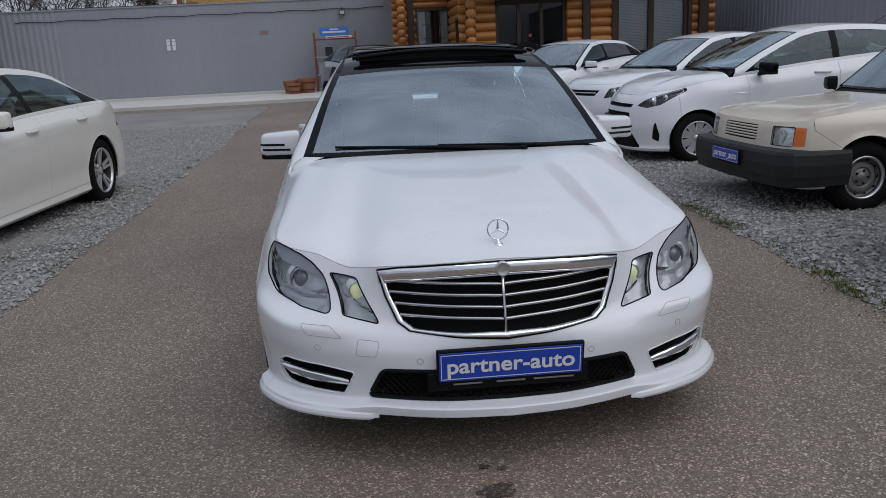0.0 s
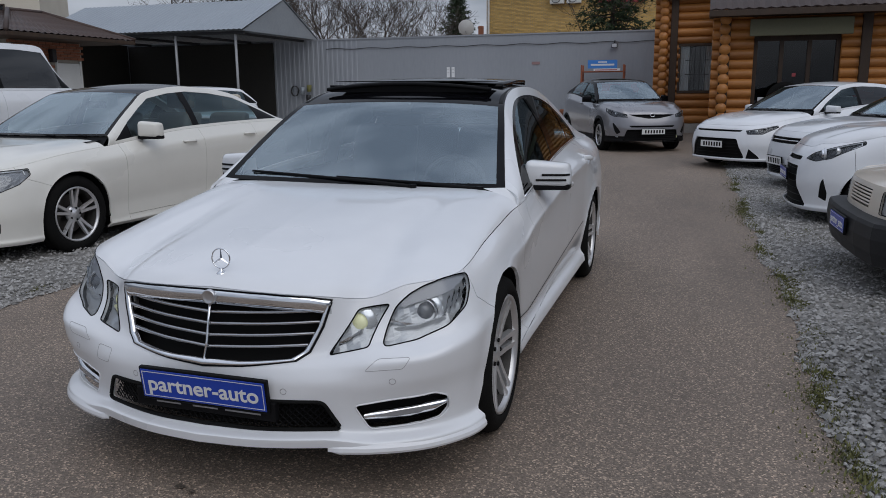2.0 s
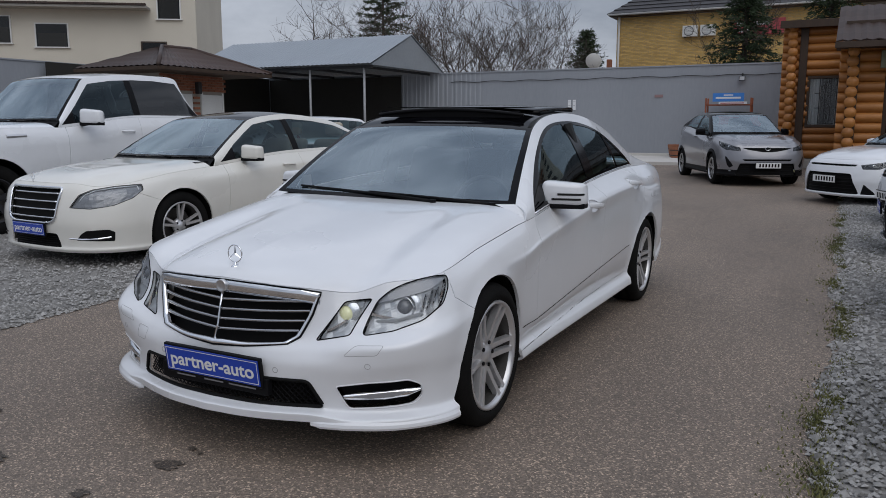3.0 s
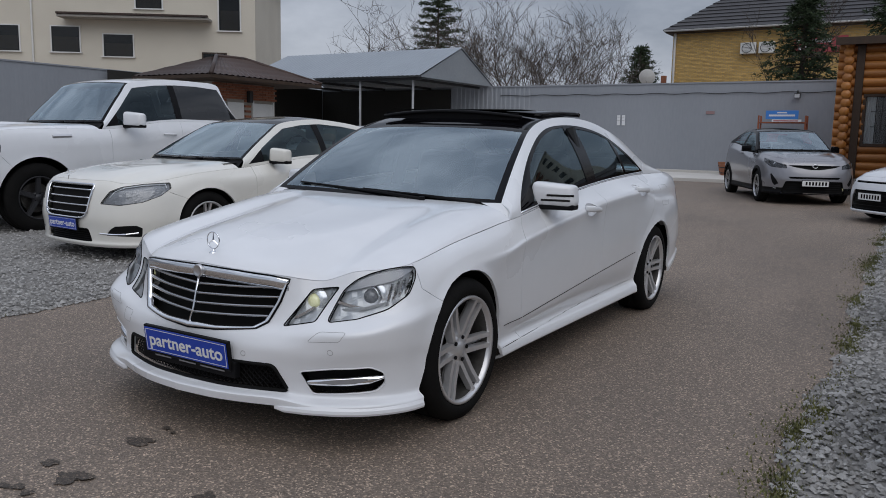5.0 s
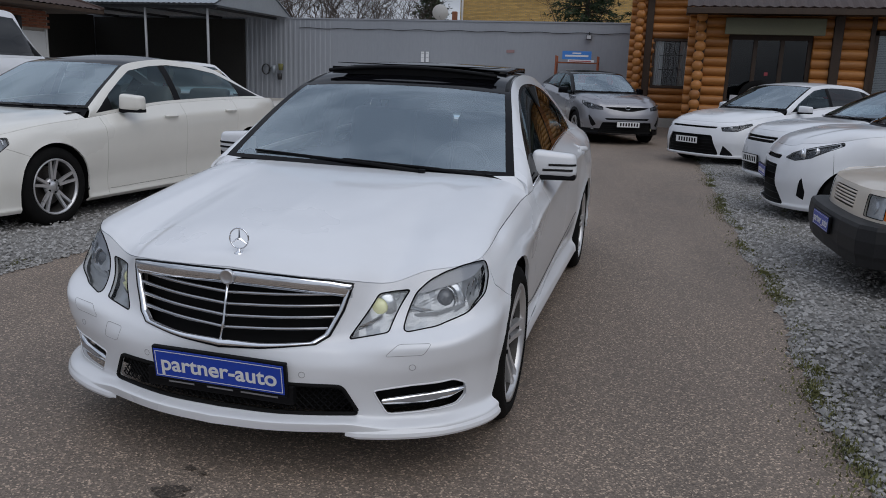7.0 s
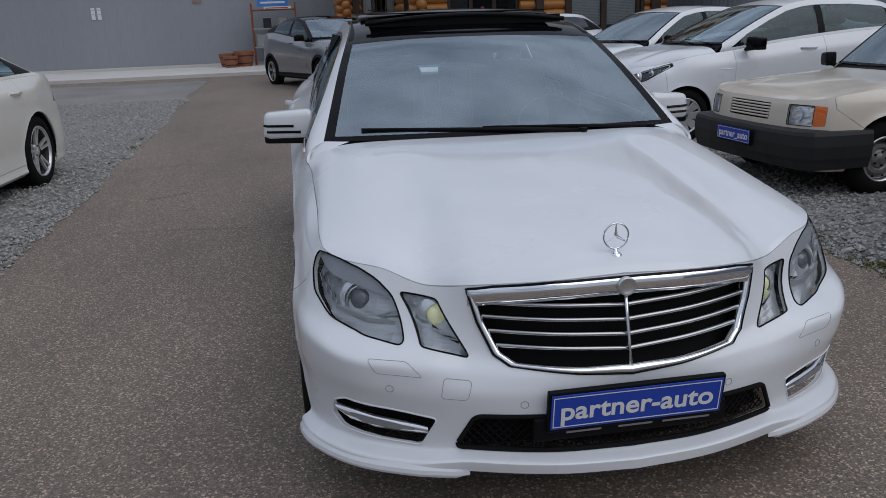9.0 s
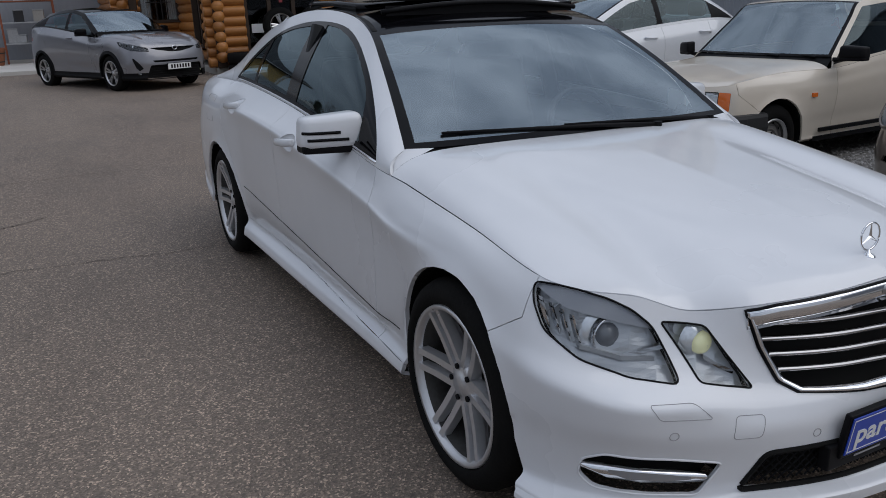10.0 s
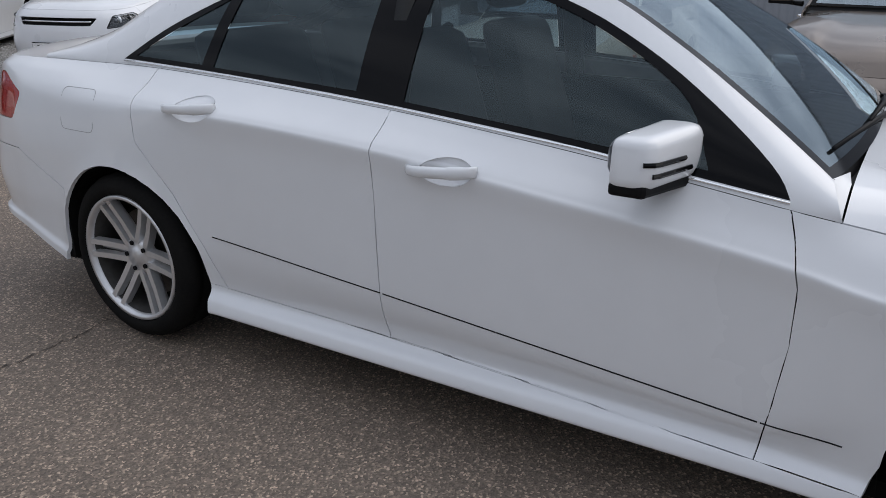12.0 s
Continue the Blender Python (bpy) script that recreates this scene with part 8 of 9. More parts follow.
    spine = [(t0[1], t0[2])] + [(t0[1] + (cy - .08 - t0[1]) * f, t0[2] + (cz - .02 - t0[2]) * g) for f, g in hc] + [(cy - .05 - bow_ * .5, cz - .008)]
    skin("hood", top_sheet(fl, 0.0, s_l, s_c, spine, 24, 30, S.get("crease"), 7.0), PAINT, car, (0, 0, -2), 0.015)
    s_r, s_e = fl.at_y(yr - .2 * rr, 0.4, 0.985), fl.at_y(S["deck"], 0.3, 0.97)
    if S["deck"] < yr - 0.45:
        skin("boot_lid", top_sheet(fl, 1.0, s_r, s_e, [(yr - .09, zT), (yr - .2, zT + .03), (S["deck"] + .02, zR + .02)], 16, 10), S.get("deck_mat", PAINT), car, (0, yr - .6, -2), 0.015)
    # cabin shell
    (ax_, ay_, az_), (mx_, my_, mz_), (ex_, ey_, ez_), (bx_, by_, bz_) = S["rails"]
    x0 = fl.top(fl.at_y(cy, 0, 0.8))[0] - .045
    p0 = (x0, cy + .05, cz + .02)

    def mixp(a, b, t, lift=0.0):
        return tuple(a[k] + (b[k] - a[k]) * t + (lift if k == 2 else 0) for k in range(3))

    A, M, E, B = (ax_, ay_, az_), (mx_, my_, mz_), (ex_, ey_, ez_), (bx_, by_, bz_)
    c1 = S.get("arc", 0.015)
    rail = [p0, mixp(p0, A, .35, c1), mixp(p0, A, .7, c1), A, mixp(A, M, .5, c1), M, mixp(M, E, .5, c1), E, mixp(E, B, .35, c1), mixp(E, B, .7, c1), B]
    ybs = [cy + .01] + [max(cy + .03, min(by_, p[1] - (0.10 if i < 3 else 0.0))) for i, p in enumerate(rail[1:-1], 1)] + [by_ + .01]
    for i in range(1, len(ybs)):
        ybs[i] = max(ybs[i], ybs[i - 1] + .02)
    keys = [(yb, *p) for yb, p in zip(ybs, rail)]
    off = S.get("frame", 0.055)
    upper = []
    for i in range(1, len(rail) - 1):
        t = Vector((rail[i + 1][1] - rail[i - 1][1], rail[i + 1][2] - rail[i - 1][2])).normalized()
        n_ = Vector((t.y, -t.x))
        upper.append((rail[i][1] + n_.x * off, rail[i][2] + n_.y * off))

    def belt_z(y):
        return fl.top(fl.at_y(y, 0, 1))[2] + .028

    upper = [p for p in upper if p[1] > belt_z(p[0]) + .015]
    y_lo, y_hi = S.get("dlo", (upper[0][0] - .22, upper[-1][0] + .12))
    low = [(y_lo + (y_hi - y_lo) * k / 6, belt_z(y_lo + (y_hi - y_lo) * k / 6)) for k in range(7)]
    dlo = low + upper[::-1]
    for sx in (1, -1):
        side = greenhouse_side(fl, keys, 80, 20, S.get("bulge", 0.018))
        if sx < 0:
            side = mirrored(side)
        for nm, a, b in S["panes"]:
            pl = clip_poly(dlo, a, b)
            if len(pl) > 2:
                pl = rounded(pl, 0.02, 2)
                g = split_off(side, cut(side, SIDE, pl))
                if len(g.faces):
                    pane(nm, g, S.get("side_glass", SIDE_GLASS) if "rear" not in nm else S.get("rear_glass", SIDE_GLASS), car, (0, my_, cz - .1), -.004, shadow=False)
        fr = split_off(side, cut(side, SIDE, eased(dlo, 1)))
        for one in pieces(fr):
            pane("window_frame", one, TRIM_BLACK, car, (0, my_, cz - .1), -.001)
        skin("roof_rail", side, S.get("rail_mat", PAINT), car, (0, my_, cz - .4), 0.012, 0.0)
    bow = S.get("bow", .10)
    dy, dz = [(0, bow), (3, bow * .5), (5, 0), (7, -.03), (10, -.07)], [(0, -.004), (3, .024), (5, S.get("crown", .035)), (7, .025), (10, .004)]
    pane("windscreen", across(keys, 0.1, 2.88, dy, dz, 24, 18, -.95, .95), WINDSCREEN, car, (0, my_, 0.3), shadow=False)
    for a in ((0.0, 0.1, -1, 1), (2.88, 3.0, -1, 1), (0.1, 2.88, -1, -.95), (0.1, 2.88, .95, 1)):
        pane("windscreen_border", across(keys, a[0], a[1], dy, dz, 16 if a[3] - a[2] > 1 else 2, 12, a[2], a[3]), GLOSS_BLACK, car, (0, my_, 0.3), .0005)
    skin("roof", across(keys, 3.0, 7.2, dy, dz, 24, 24), S.get("roof_mat", PAINT), car, (0, my_, 0.3), 0.02, 0.001)
    pane("rear_window", across(keys, 7.2, 10.0, dy, dz, 20, 12), S.get("rear_glass", SIDE_GLASS), car, (0, my_, 0.3), shadow=False)
    bm = bmesh.new()
    prev = None
    for k in range(21):
        a = -1 + k / 10
        pe = fl.top(s_c)
        cur = (bm.verts.new((a * (pe[0] - .02), cy - .10 + (pe[1] - cy + .08) * a * a, cz - .035 + (pe[2] - cz + .015) * a * a)), bm.verts.new((a * x0, cy + .06 - bow * (1 - a * a), cz + .012)))
        if prev:
            bm.faces.new((prev[0], cur[0], cur[1], prev[1]))
        prev = cur
    part("cowl", bm, TRIM_BLACK, car)
    for xa, xb in ((.25, -.55), (.60, -.05)):
        yy = cy + .04 - bow
        part("wiper", tube(bmesh.new(), [(xa, yy + bow * xa * xa * 1.5, cz + .015), (xb, yy + .09 + bow * xb * xb, cz + .055)], [.010, .006], 6), TRIM_BLACK, car)
    # nose parts
    for hole, sx, bulbs, kind in lamps:
        if not len(hole.faces):
            hole.free()
            continue
        if kind == "amber":
            pane("indicator_lamp", hole, AMBER, car)
            continue
        edge = border(hole)
        mid = sum(edge, Vector()) / len(edge)
        unit = headlamp_unit(car, hole, "headlamp", [(sx * x, y, z, r, k) for x, y, z, r, k in bulbs], 0.035, S.get("bezel", LAMP_DARK))
        if S.get("guide"):
            arc = [mid + (p - mid) * .84 + Vector((0, .008, 0)) for p in edge if p.z - mid.z > .35 * (p.x - mid.x) * sx]
            runs, cur = [], []
            for a_ in arc:
                if cur and (a_ - cur[-1]).length > .08:
                    runs.append(cur)
                    cur = []
                cur.append(a_)
            runs.append(cur)
            best = max(runs, key=len)
            if len(best) > 2:
                part("light_guide", tube(bmesh.new(), best, .006, 6), GUIDE, unit, smooth=True)
    for hole, mtl, nm in opens:
        if not len(hole.faces):
            hole.free()
            continue
        outward(hole, (0, 1.5, .4))
        edge = border(hole)
        gt = BVHTree.FromBMesh(hole)
        for v in hole.verts:
            v.co -= v.normal * .035
        g = pane(nm, hole, mtl, car)
        zs_, xs_ = [p.z for p in edge], [p.x for p in edge]
        if nm == "radiator_grille":
            if S.get("chrome_grille"):
                part("chrome_frame", tube(bmesh.new(), [p + Vector((0, -.004, 0)) for p in edge], .014, 8, closed=True), CHROME, g, smooth=True)
            ns = S.get("slats", 4)
            for k in range(ns):
                z = min(zs_) + (max(zs_) - min(zs_)) * (k + .7) / (ns + .4)
                pts = []
                for i in range(21):
                    x = min(xs_) + (max(xs_) - min(xs_)) * i / 20
                    h = gt.ray_cast(Vector((x, -6, z)), Vector((0, 1, 0)))
                    if h[0] is not None:
                        pts.append(h[0] + Vector((0, .006, 0)))
                if len(pts) > 2:
                    part("grille_slat", tube(bmesh.new(), pts, S.get("slat_r", .008), 6), S.get("slat_mat", CHROME), g, smooth=True)
        else:
            bm = bmesh.new()
            for k in range(6):
                z = min(zs_) + (max(zs_) - min(zs_)) * (k + .5) / 6
                pts = []
                for i in range(13):
                    x = min(xs_) + (max(xs_) - min(xs_)) * i / 12
                    h = gt.ray_cast(Vector((x, -6, z)), Vector((0, 1, 0)))
                    if h[0] is not None:
                        pts.append(h[0] + Vector((0, .02, 0)))
                if len(pts) > 2:
                    tube(bm, pts, .004, 4, caps=False)
            part("mesh_insert", bm, TRIM_BLACK, g)
    # inside, wheels, mirrors, handles, plate
    part("engine_bay", boxed(-.6 * w, .6 * w, yf + .3, cy - .1, zb + .1, zf - .14), SEAM, car)
    part("underbody", boxed(-.85 * w, .85 * w, yf + .4, yr - .4, zb + .03, zb + .08), SEAM, car)
    for ay in (fa, wb):
        for sx in (1, -1):
            liner(car, sx * (w - .36), sx * (w - .025), ay, R, ARCH + .003)
    store = {}
    tw = S.get("tw", .2)
    for ay in (fa, wb):
        for sx in (1, -1):
            wheel(car, sx * (w - tw / 2 - .012), ay, R, S["rim"], tw, S["style"], S.get("rim_mat", SILVER_RIM), store, sx)
    cabin(car, w - .12, cy + .12, S["seat"], S.get("floor", zb + .14), cz - .01, S["seat"] + S.get("row", .8), S.get("seats", LEATHER))
    if "mirror" in S:
        mx0, mx1, my, mz0, mz1 = S["mirror"]
        for sx in (1, -1):
            door_mirror(car, sx, mx0, mx1, my, mz0, mz1, S.get("mirror_mat", PAINT), False)
    for y, z in S.get("handles", ()):
        for sx in (1, -1):
            h = tree.ray_cast(Vector((sx * 3, y, z)), Vector((-sx, 0, 0)))
            if h[0] is not None:
                xx = abs(h[0].x)
                part("door_handle", tube(bmesh.new(), [(sx * xx, y - .1, z), (sx * (xx + .028), y - .07, z), (sx * (xx + .028), y + .07, z - .004), (sx * xx, y + .1, z - .004)], .012, 8), S.get("handle_mat", PAINT), car, smooth=True)
    if "plate" in S:
        px, pz, tilt, kind = S["plate"]
        h = tree.ray_cast(Vector((px, -6, pz)), Vector((0, 1, 0)))
        y = S.get("plate_y", (h[0].y if h[0] is not None else yf) - .03)
        if kind == "blue":
            plate(car, pose(px, y, pz, tilt), S.get("plate_w", .5), .108, PLATE_BLUE, TRIM_BLACK, S.get("plate_text", "partner-auto"), PLATE_WHITE)
        else:
            plate(car, pose(px, y, pz, tilt), .5, .108, PLATE_WHITE, TRIM_BLACK, bars=7)
    return car, fl, tree


def pearl_limousine():
    S = dict(w=.95, wb=3.035, fa=.088, yf=-.92, yr=4.03, R=.345, rim=.242, tw=.245, style="five_twin", zb=.165, zf=.80, zk=.775, za=.875, cowl=(.58, .985), belt=(1.02, 1.05), tail=1.02,
             rails=((.62, 1.32, 1.395), (.585, 1.95, 1.465), (.60, 2.75, 1.39), (.70, 3.52, 1.085)), doors=(.70, 1.85, 2.80), deck=3.5, paint=PEARL_CAR, roof_mat=GLOSS_BLACK, rf=1.0, lean=1.05, tum=.10,
             hood=((.06, .22), (.2, .48), (.5, .8), (.8, .95)), seat=1.4, row=1.0, seats=BEIGE_LEATHER, crease=(.42, .62, .010), n=170,
             lamps=((rounded([(-.15, .585), (.05, .575), (.25, .605), (.40, .665), (.475, .735), (.455, .785), (.25, .775), (.05, .745), (-.06, .70)], .012), 40, ((.58, -.735, .645, .034, "projector"), (.72, -.61, .68, .03, "bowl")), "clear"),),
             patches=((rounded([(-.10, .285), (.24, .275), (.25, .36), (.20, .385), (.0, .375), (-.05, .345)], .012), 40, SEAM, "side_intake"),), bezel=MID_BEZEL, guide=True,
             openings=((rounded([(-.40, .76), (.40, .76), (.365, .47), (.28, .435), (-.28, .435), (-.365, .47)], .04), SEAM, "radiator_grille"), (rounded([(-.40, .215), (.40, .215), (.36, .34), (-.36, .34)], .02), SEAM, "lower_intake")),
             chrome_grille=True, slats=4, slat_r=.008, panes=(("front_door_glass", 0.9, 1.80), ("rear_door_glass", 1.90, 2.98)), mirror=(.87, 1.07, 1.02, .97, 1.13),
             handles=((1.62, .90), (2.66, .93)), handle_mat=PEARL_CAR, plate=(0, .375, 4, "blue"), tail_lamp=[(3.6, .78), (3.95, .74), (4.1, .95), (3.8, .97)])
    car, fl, tree = make_car("limousine_car", "pearl white long saloon with a chrome grille on gravel", pose(-4.51, 2.48, 0, 0, 0, -4.6), S)
    bm = bmesh.new()
    tube(bm, [(.03 * math.cos(a), -.86, .86 + .03 * math.sin(a)) for a in [2 * math.pi * k / 20 for k in range(20)]], .0028, 6, closed=True)
    for a in (90, 210, 330):
        tube(bm, [(0, -.86, .86), (.03 * math.cos(radians(a)), -.86, .86 + .03 * math.sin(radians(a)))], .002, 4)
    tube(bm, [(0, -.86, .80), (0, -.86, .835)], .006, 6)
    part("hood_ornament", bm, CHROME, car)
    for sx in (1, -1):
        part("chrome_strip", strip_on(tree, "front", [(sx * x, 0, z) for x, z in ((.50, .30), (.62, .295), (.74, .30), (.82, .315))], .008, off=.004), CHROME, car)


pearl_limousine()


def white_pickup():
    S = dict(w=1.03, wb=3.67, yf=-1.02, yr=4.85, R=.41, rim=.255, tw=.28, style="five", rim_mat=DARK_RIM, zb=.40, zf=1.16, zk=1.14, za=1.22, cowl=(.86, 1.30), belt=(1.36, 1.36), tail=1.36, gap=.07,
             rails=((.74, 1.40, 1.84), (.72, 2.1, 1.925), (.735, 2.86, 1.90), (.80, 3.12, 1.42)), doors=(.95, 2.02, 3.02), deck=3.2, deck_mat=TRIM_BLACK, paint=WHITE_CAR, rf=.8, rr=.5, lean=.6, tum=.07,
             hood=((.05, .3), (.2, .65), (.5, .9), (.8, 1.0)), seat=1.55, row=.85, crease=(.5, .6, .03),
             lamps=((rounded([(.14, .90), (.42, .89), (.50, .93), (.50, 1.04), (.14, 1.05)], .03), 40, ((.80, -.86, .98, .035, "projector"), (.88, -.80, .97, .03, "bowl")), "clear"),
                    (rounded([(.43, .905), (.50, .93), (.50, 1.0), (.44, 1.0)], .02), 40, (), "amber")),
             openings=((rounded([(-.62, 1.08), (.62, 1.08), (.58, .80), (-.58, .80)], .05), SEAM, "radiator_grille"), (rounded([(-.55, .46), (.55, .46), (.55, .58), (-.55, .58)], .02), SEAM, "lower_intake"), (rounded([(.64, .60), (.86, .60), (.86, .68), (.64, .68)], .02), SEAM, "fog_lamp_slot")),
             chrome_grille=True, slats=3, slat_mat=TRIM_BLACK, panes=(("front_door_glass", 1.1, 1.98), ("rear_door_glass", 2.08, 2.95)), rear_glass=PRIVACY, mirror=(1.0, 1.28, 1.2, 1.27, 1.46), side_glass=SIDE_GLASS,
             handles=((1.82, 1.18), (2.82, 1.18)), bow=.14, frame=.07, tail_lamp=[(4.7, .95), (5.0, .95), (5.0, 1.3), (4.7, 1.3)])
    car, fl, tree = make_car("pickup_truck", "tall white crew cab pickup truck on gravel", pose(-7.85, 2.72, 0, 0, 0, -2.6) @ Matrix.Scale(1.06, 4), S)
    for sx in (1, -1):
        part("badge", strip_on(tree, "side", [(sx, .18, 1.13), (sx, .3, 1.135), (sx, .42, 1.14)], .022, off=.0), SATIN, car)


white_pickup()


def grey_crossover():
    S = dict(w=.90, wb=2.64, yf=-.93, yr=3.42, R=.335, rim=.232, tw=.22, style="five_twin", rim_mat=SATIN, zb=.21, zf=.875, zk=.925, za=1.0, cowl=(.50, 1.07), belt=(1.12, 1.22), tail=1.15,
             rails=((.62, 1.20, 1.47), (.59, 1.75, 1.54), (.60, 2.55, 1.47), (.70, 3.15, 1.25)), doors=(.62, 1.62, 2.40), deck=3.2, paint=GREY_CAR, roof_mat=GLOSS_BLACK, lean=1.3, tum=.10, cladding=.34, flare=.02,
             hood=((.06, .3), (.2, .55), (.5, .85), (.8, .97)), seat=1.15, crease=(.45, .6, .02), bezel=DARK_BEZEL, guide=True, rail_mat=GLOSS_BLACK,
             lamps=((rounded([(-.12, .725), (.20, .752), (.42, .845), (.46, .915), (.20, .865), (-.10, .792)], .01), 40, ((.68, -.64, .80, .028, "projector"), (.78, -.52, .835, .022, "bowl")), "clear"),
                    (rounded([(.04, .30), (.10, .29), (.12, .34), (.06, .35)], .015), 40, ((.60, -.74, .32, .02, "lit"),), "clear")),
             patches=((rounded([(.0, .42), (.05, .50), (.17, .62), (.19, .60), (.13, .43), (.08, .38)], .01), 40, TRIM_BLACK, "corner_vent"), ),
             openings=((rounded([(-.50, .79), (.50, .79), (.40, .755), (.10, .705), (-.10, .705), (-.40, .755)], .012), SEAM, "radiator_grille"), (rounded([(-.50, .56), (.50, .56), (.46, .525), (-.46, .525)], .01), SEAM, "upper_slot"), (rounded([(-.62, .22), (.62, .22), (.54, .475), (-.54, .475)], .03), SEAM, "lower_intake")),
             slats=0, slat_mat=TRIM_BLACK, panes=(("front_door_glass", .7, 1.58), ("rear_door_glass", 1.68, 2.5)), mirror=(.84, 1.02, .82, 1.05, 1.18), mirror_mat=GLOSS_BLACK,
             handles=((1.4, 1.0),), plate=(0, .435, 2, "white"), tail_lamp=[(3.0, .95), (3.5, .95), (3.5, 1.1), (3.1, 1.08)])
    car, fl, tree = make_car("crossover_car", "metallic grey crossover with black roof and wheels", pose(.425, 14.95, .09, 0, 0, 24), S)
    h = tree.ray_cast(Vector((0, -6, .79)), Vector((0, 1, 0)))
    part("badge", tube(bmesh.new(), [(.05 * math.cos(a), (h[0].y if h[0] is not None else -.85) - .006, .775 + .035 * math.sin(a)) for a in [2 * math.pi * k / 20 for k in range(20)]], .007, 6, closed=True), CHROME, car, smooth=True)


grey_crossover()


def white_hatch():
    S = dict(w=.895, wb=2.64, fa=-.13, yf=-.94, yr=3.42, R=.315, rim=.215, tw=.21, style="five_twin", rim_mat=SILVER_RIM, zb=.15, zf=.735, zk=.74, za=.845, cowl=(.48, .955), belt=(.995, 1.06), tail=1.04,
             rails=((.60, 1.28, 1.36), (.57, 1.8, 1.415), (.58, 2.6, 1.37), (.68, 3.2, 1.10)), doors=(.60, 1.62, 2.45), deck=3.25, paint=WHITE_CAR, lean=1.2, tum=.10,
             hood=((.06, .3), (.2, .55), (.5, .85), (.8, .97)), seat=1.15, crease=(.42, .6, .012), bezel=DARK_BEZEL, guide=True, patches=((rounded([(-.04, .20), (.17, .20), (.15, .235), (.0, .36)], .008), 40, TRIM_BLACK, "corner_vent"),),
             lamps=((rounded([(-.03, .595), (.20, .598), (.43, .705), (.41, .735), (.2, .695), (-.06, .655)], .008), 40, ((.66, -.68, .645, .022, "projector"), (.76, -.56, .68, .02, "bowl")), "clear"),),
             openings=((rounded([(-.52, .665), (.52, .665), (.50, .635), (-.50, .635)], .012), SEAM, "radiator_grille"), (rounded([(-.60, .20), (.60, .20), (.47, .52), (-.47, .52)], .04), SEAM, "lower_intake")),
             slats=0, panes=(("front_door_glass", .75, 1.58), ("rear_door_glass", 1.66, 2.55)), mirror=(.84, 1.02, .78, .93, 1.05), handles=((1.4, .9), (2.3, .93)), rear_glass=PRIVACY,
             plate=(0, .42, 2, "white"), tail_lamp=[(3.0, .85), (3.5, .82), (3.5, .95), (3.1, .96)])
    make_car("hatchback_car", "white hatchback with black lower grille near the office", pose(2.63, 11.78, .060, 0, 0, -48), S)


white_hatch()


def white_compact():
    S = dict(w=.866, wb=2.59, yf=-.85, yr=3.22, R=.305, rim=.205, tw=.2, style="five", zb=.16, zf=.80, zk=.80, za=.89, cowl=(.42, .985), belt=(1.02, 1.08), tail=1.05,
             rails=((.58, 1.2, 1.38), (.56, 1.7, 1.445), (.57, 2.5, 1.40), (.66, 3.0, 1.12)), doors=(.55, 1.6, 2.4), deck=3.05, paint=WHITE_CAR, lean=1.1, tum=.09,
             hood=((.06, .3), (.2, .55), (.5, .85), (.8, .97)), seat=1.1, bezel=DARK_BEZEL, guide=True,
             lamps=((rounded([(.0, .61), (.18, .63), (.36, .74), (.30, .77), (.08, .74)], .02), 40, ((.64, -.60, .69, .03, "projector"), (.74, -.5, .71, .025, "bowl")), "clear"),),
             openings=((rounded([(-.50, .72), (.50, .72), (.44, .64), (-.44, .64)], .02), SEAM, "radiator_grille"), (rounded([(-.5, .22), (.5, .22), (.45, .36), (-.45, .36)], .03), SEAM, "lower_intake")),
             slats=1, panes=(("front_door_glass", .7, 1.56), ("rear_door_glass", 1.64, 2.5)), mirror=(.82, .99, .75, .96, 1.08), mirror_mat=GLOSS_BLACK, handles=((1.4, .92),), plate=(0, .40, 2, "white"))
    make_car("hatchback_car", "white compact hatchback with chrome grille bar on gravel", pose(3.52, 8.8, .029, 0, 0, -74), S)


white_compact()


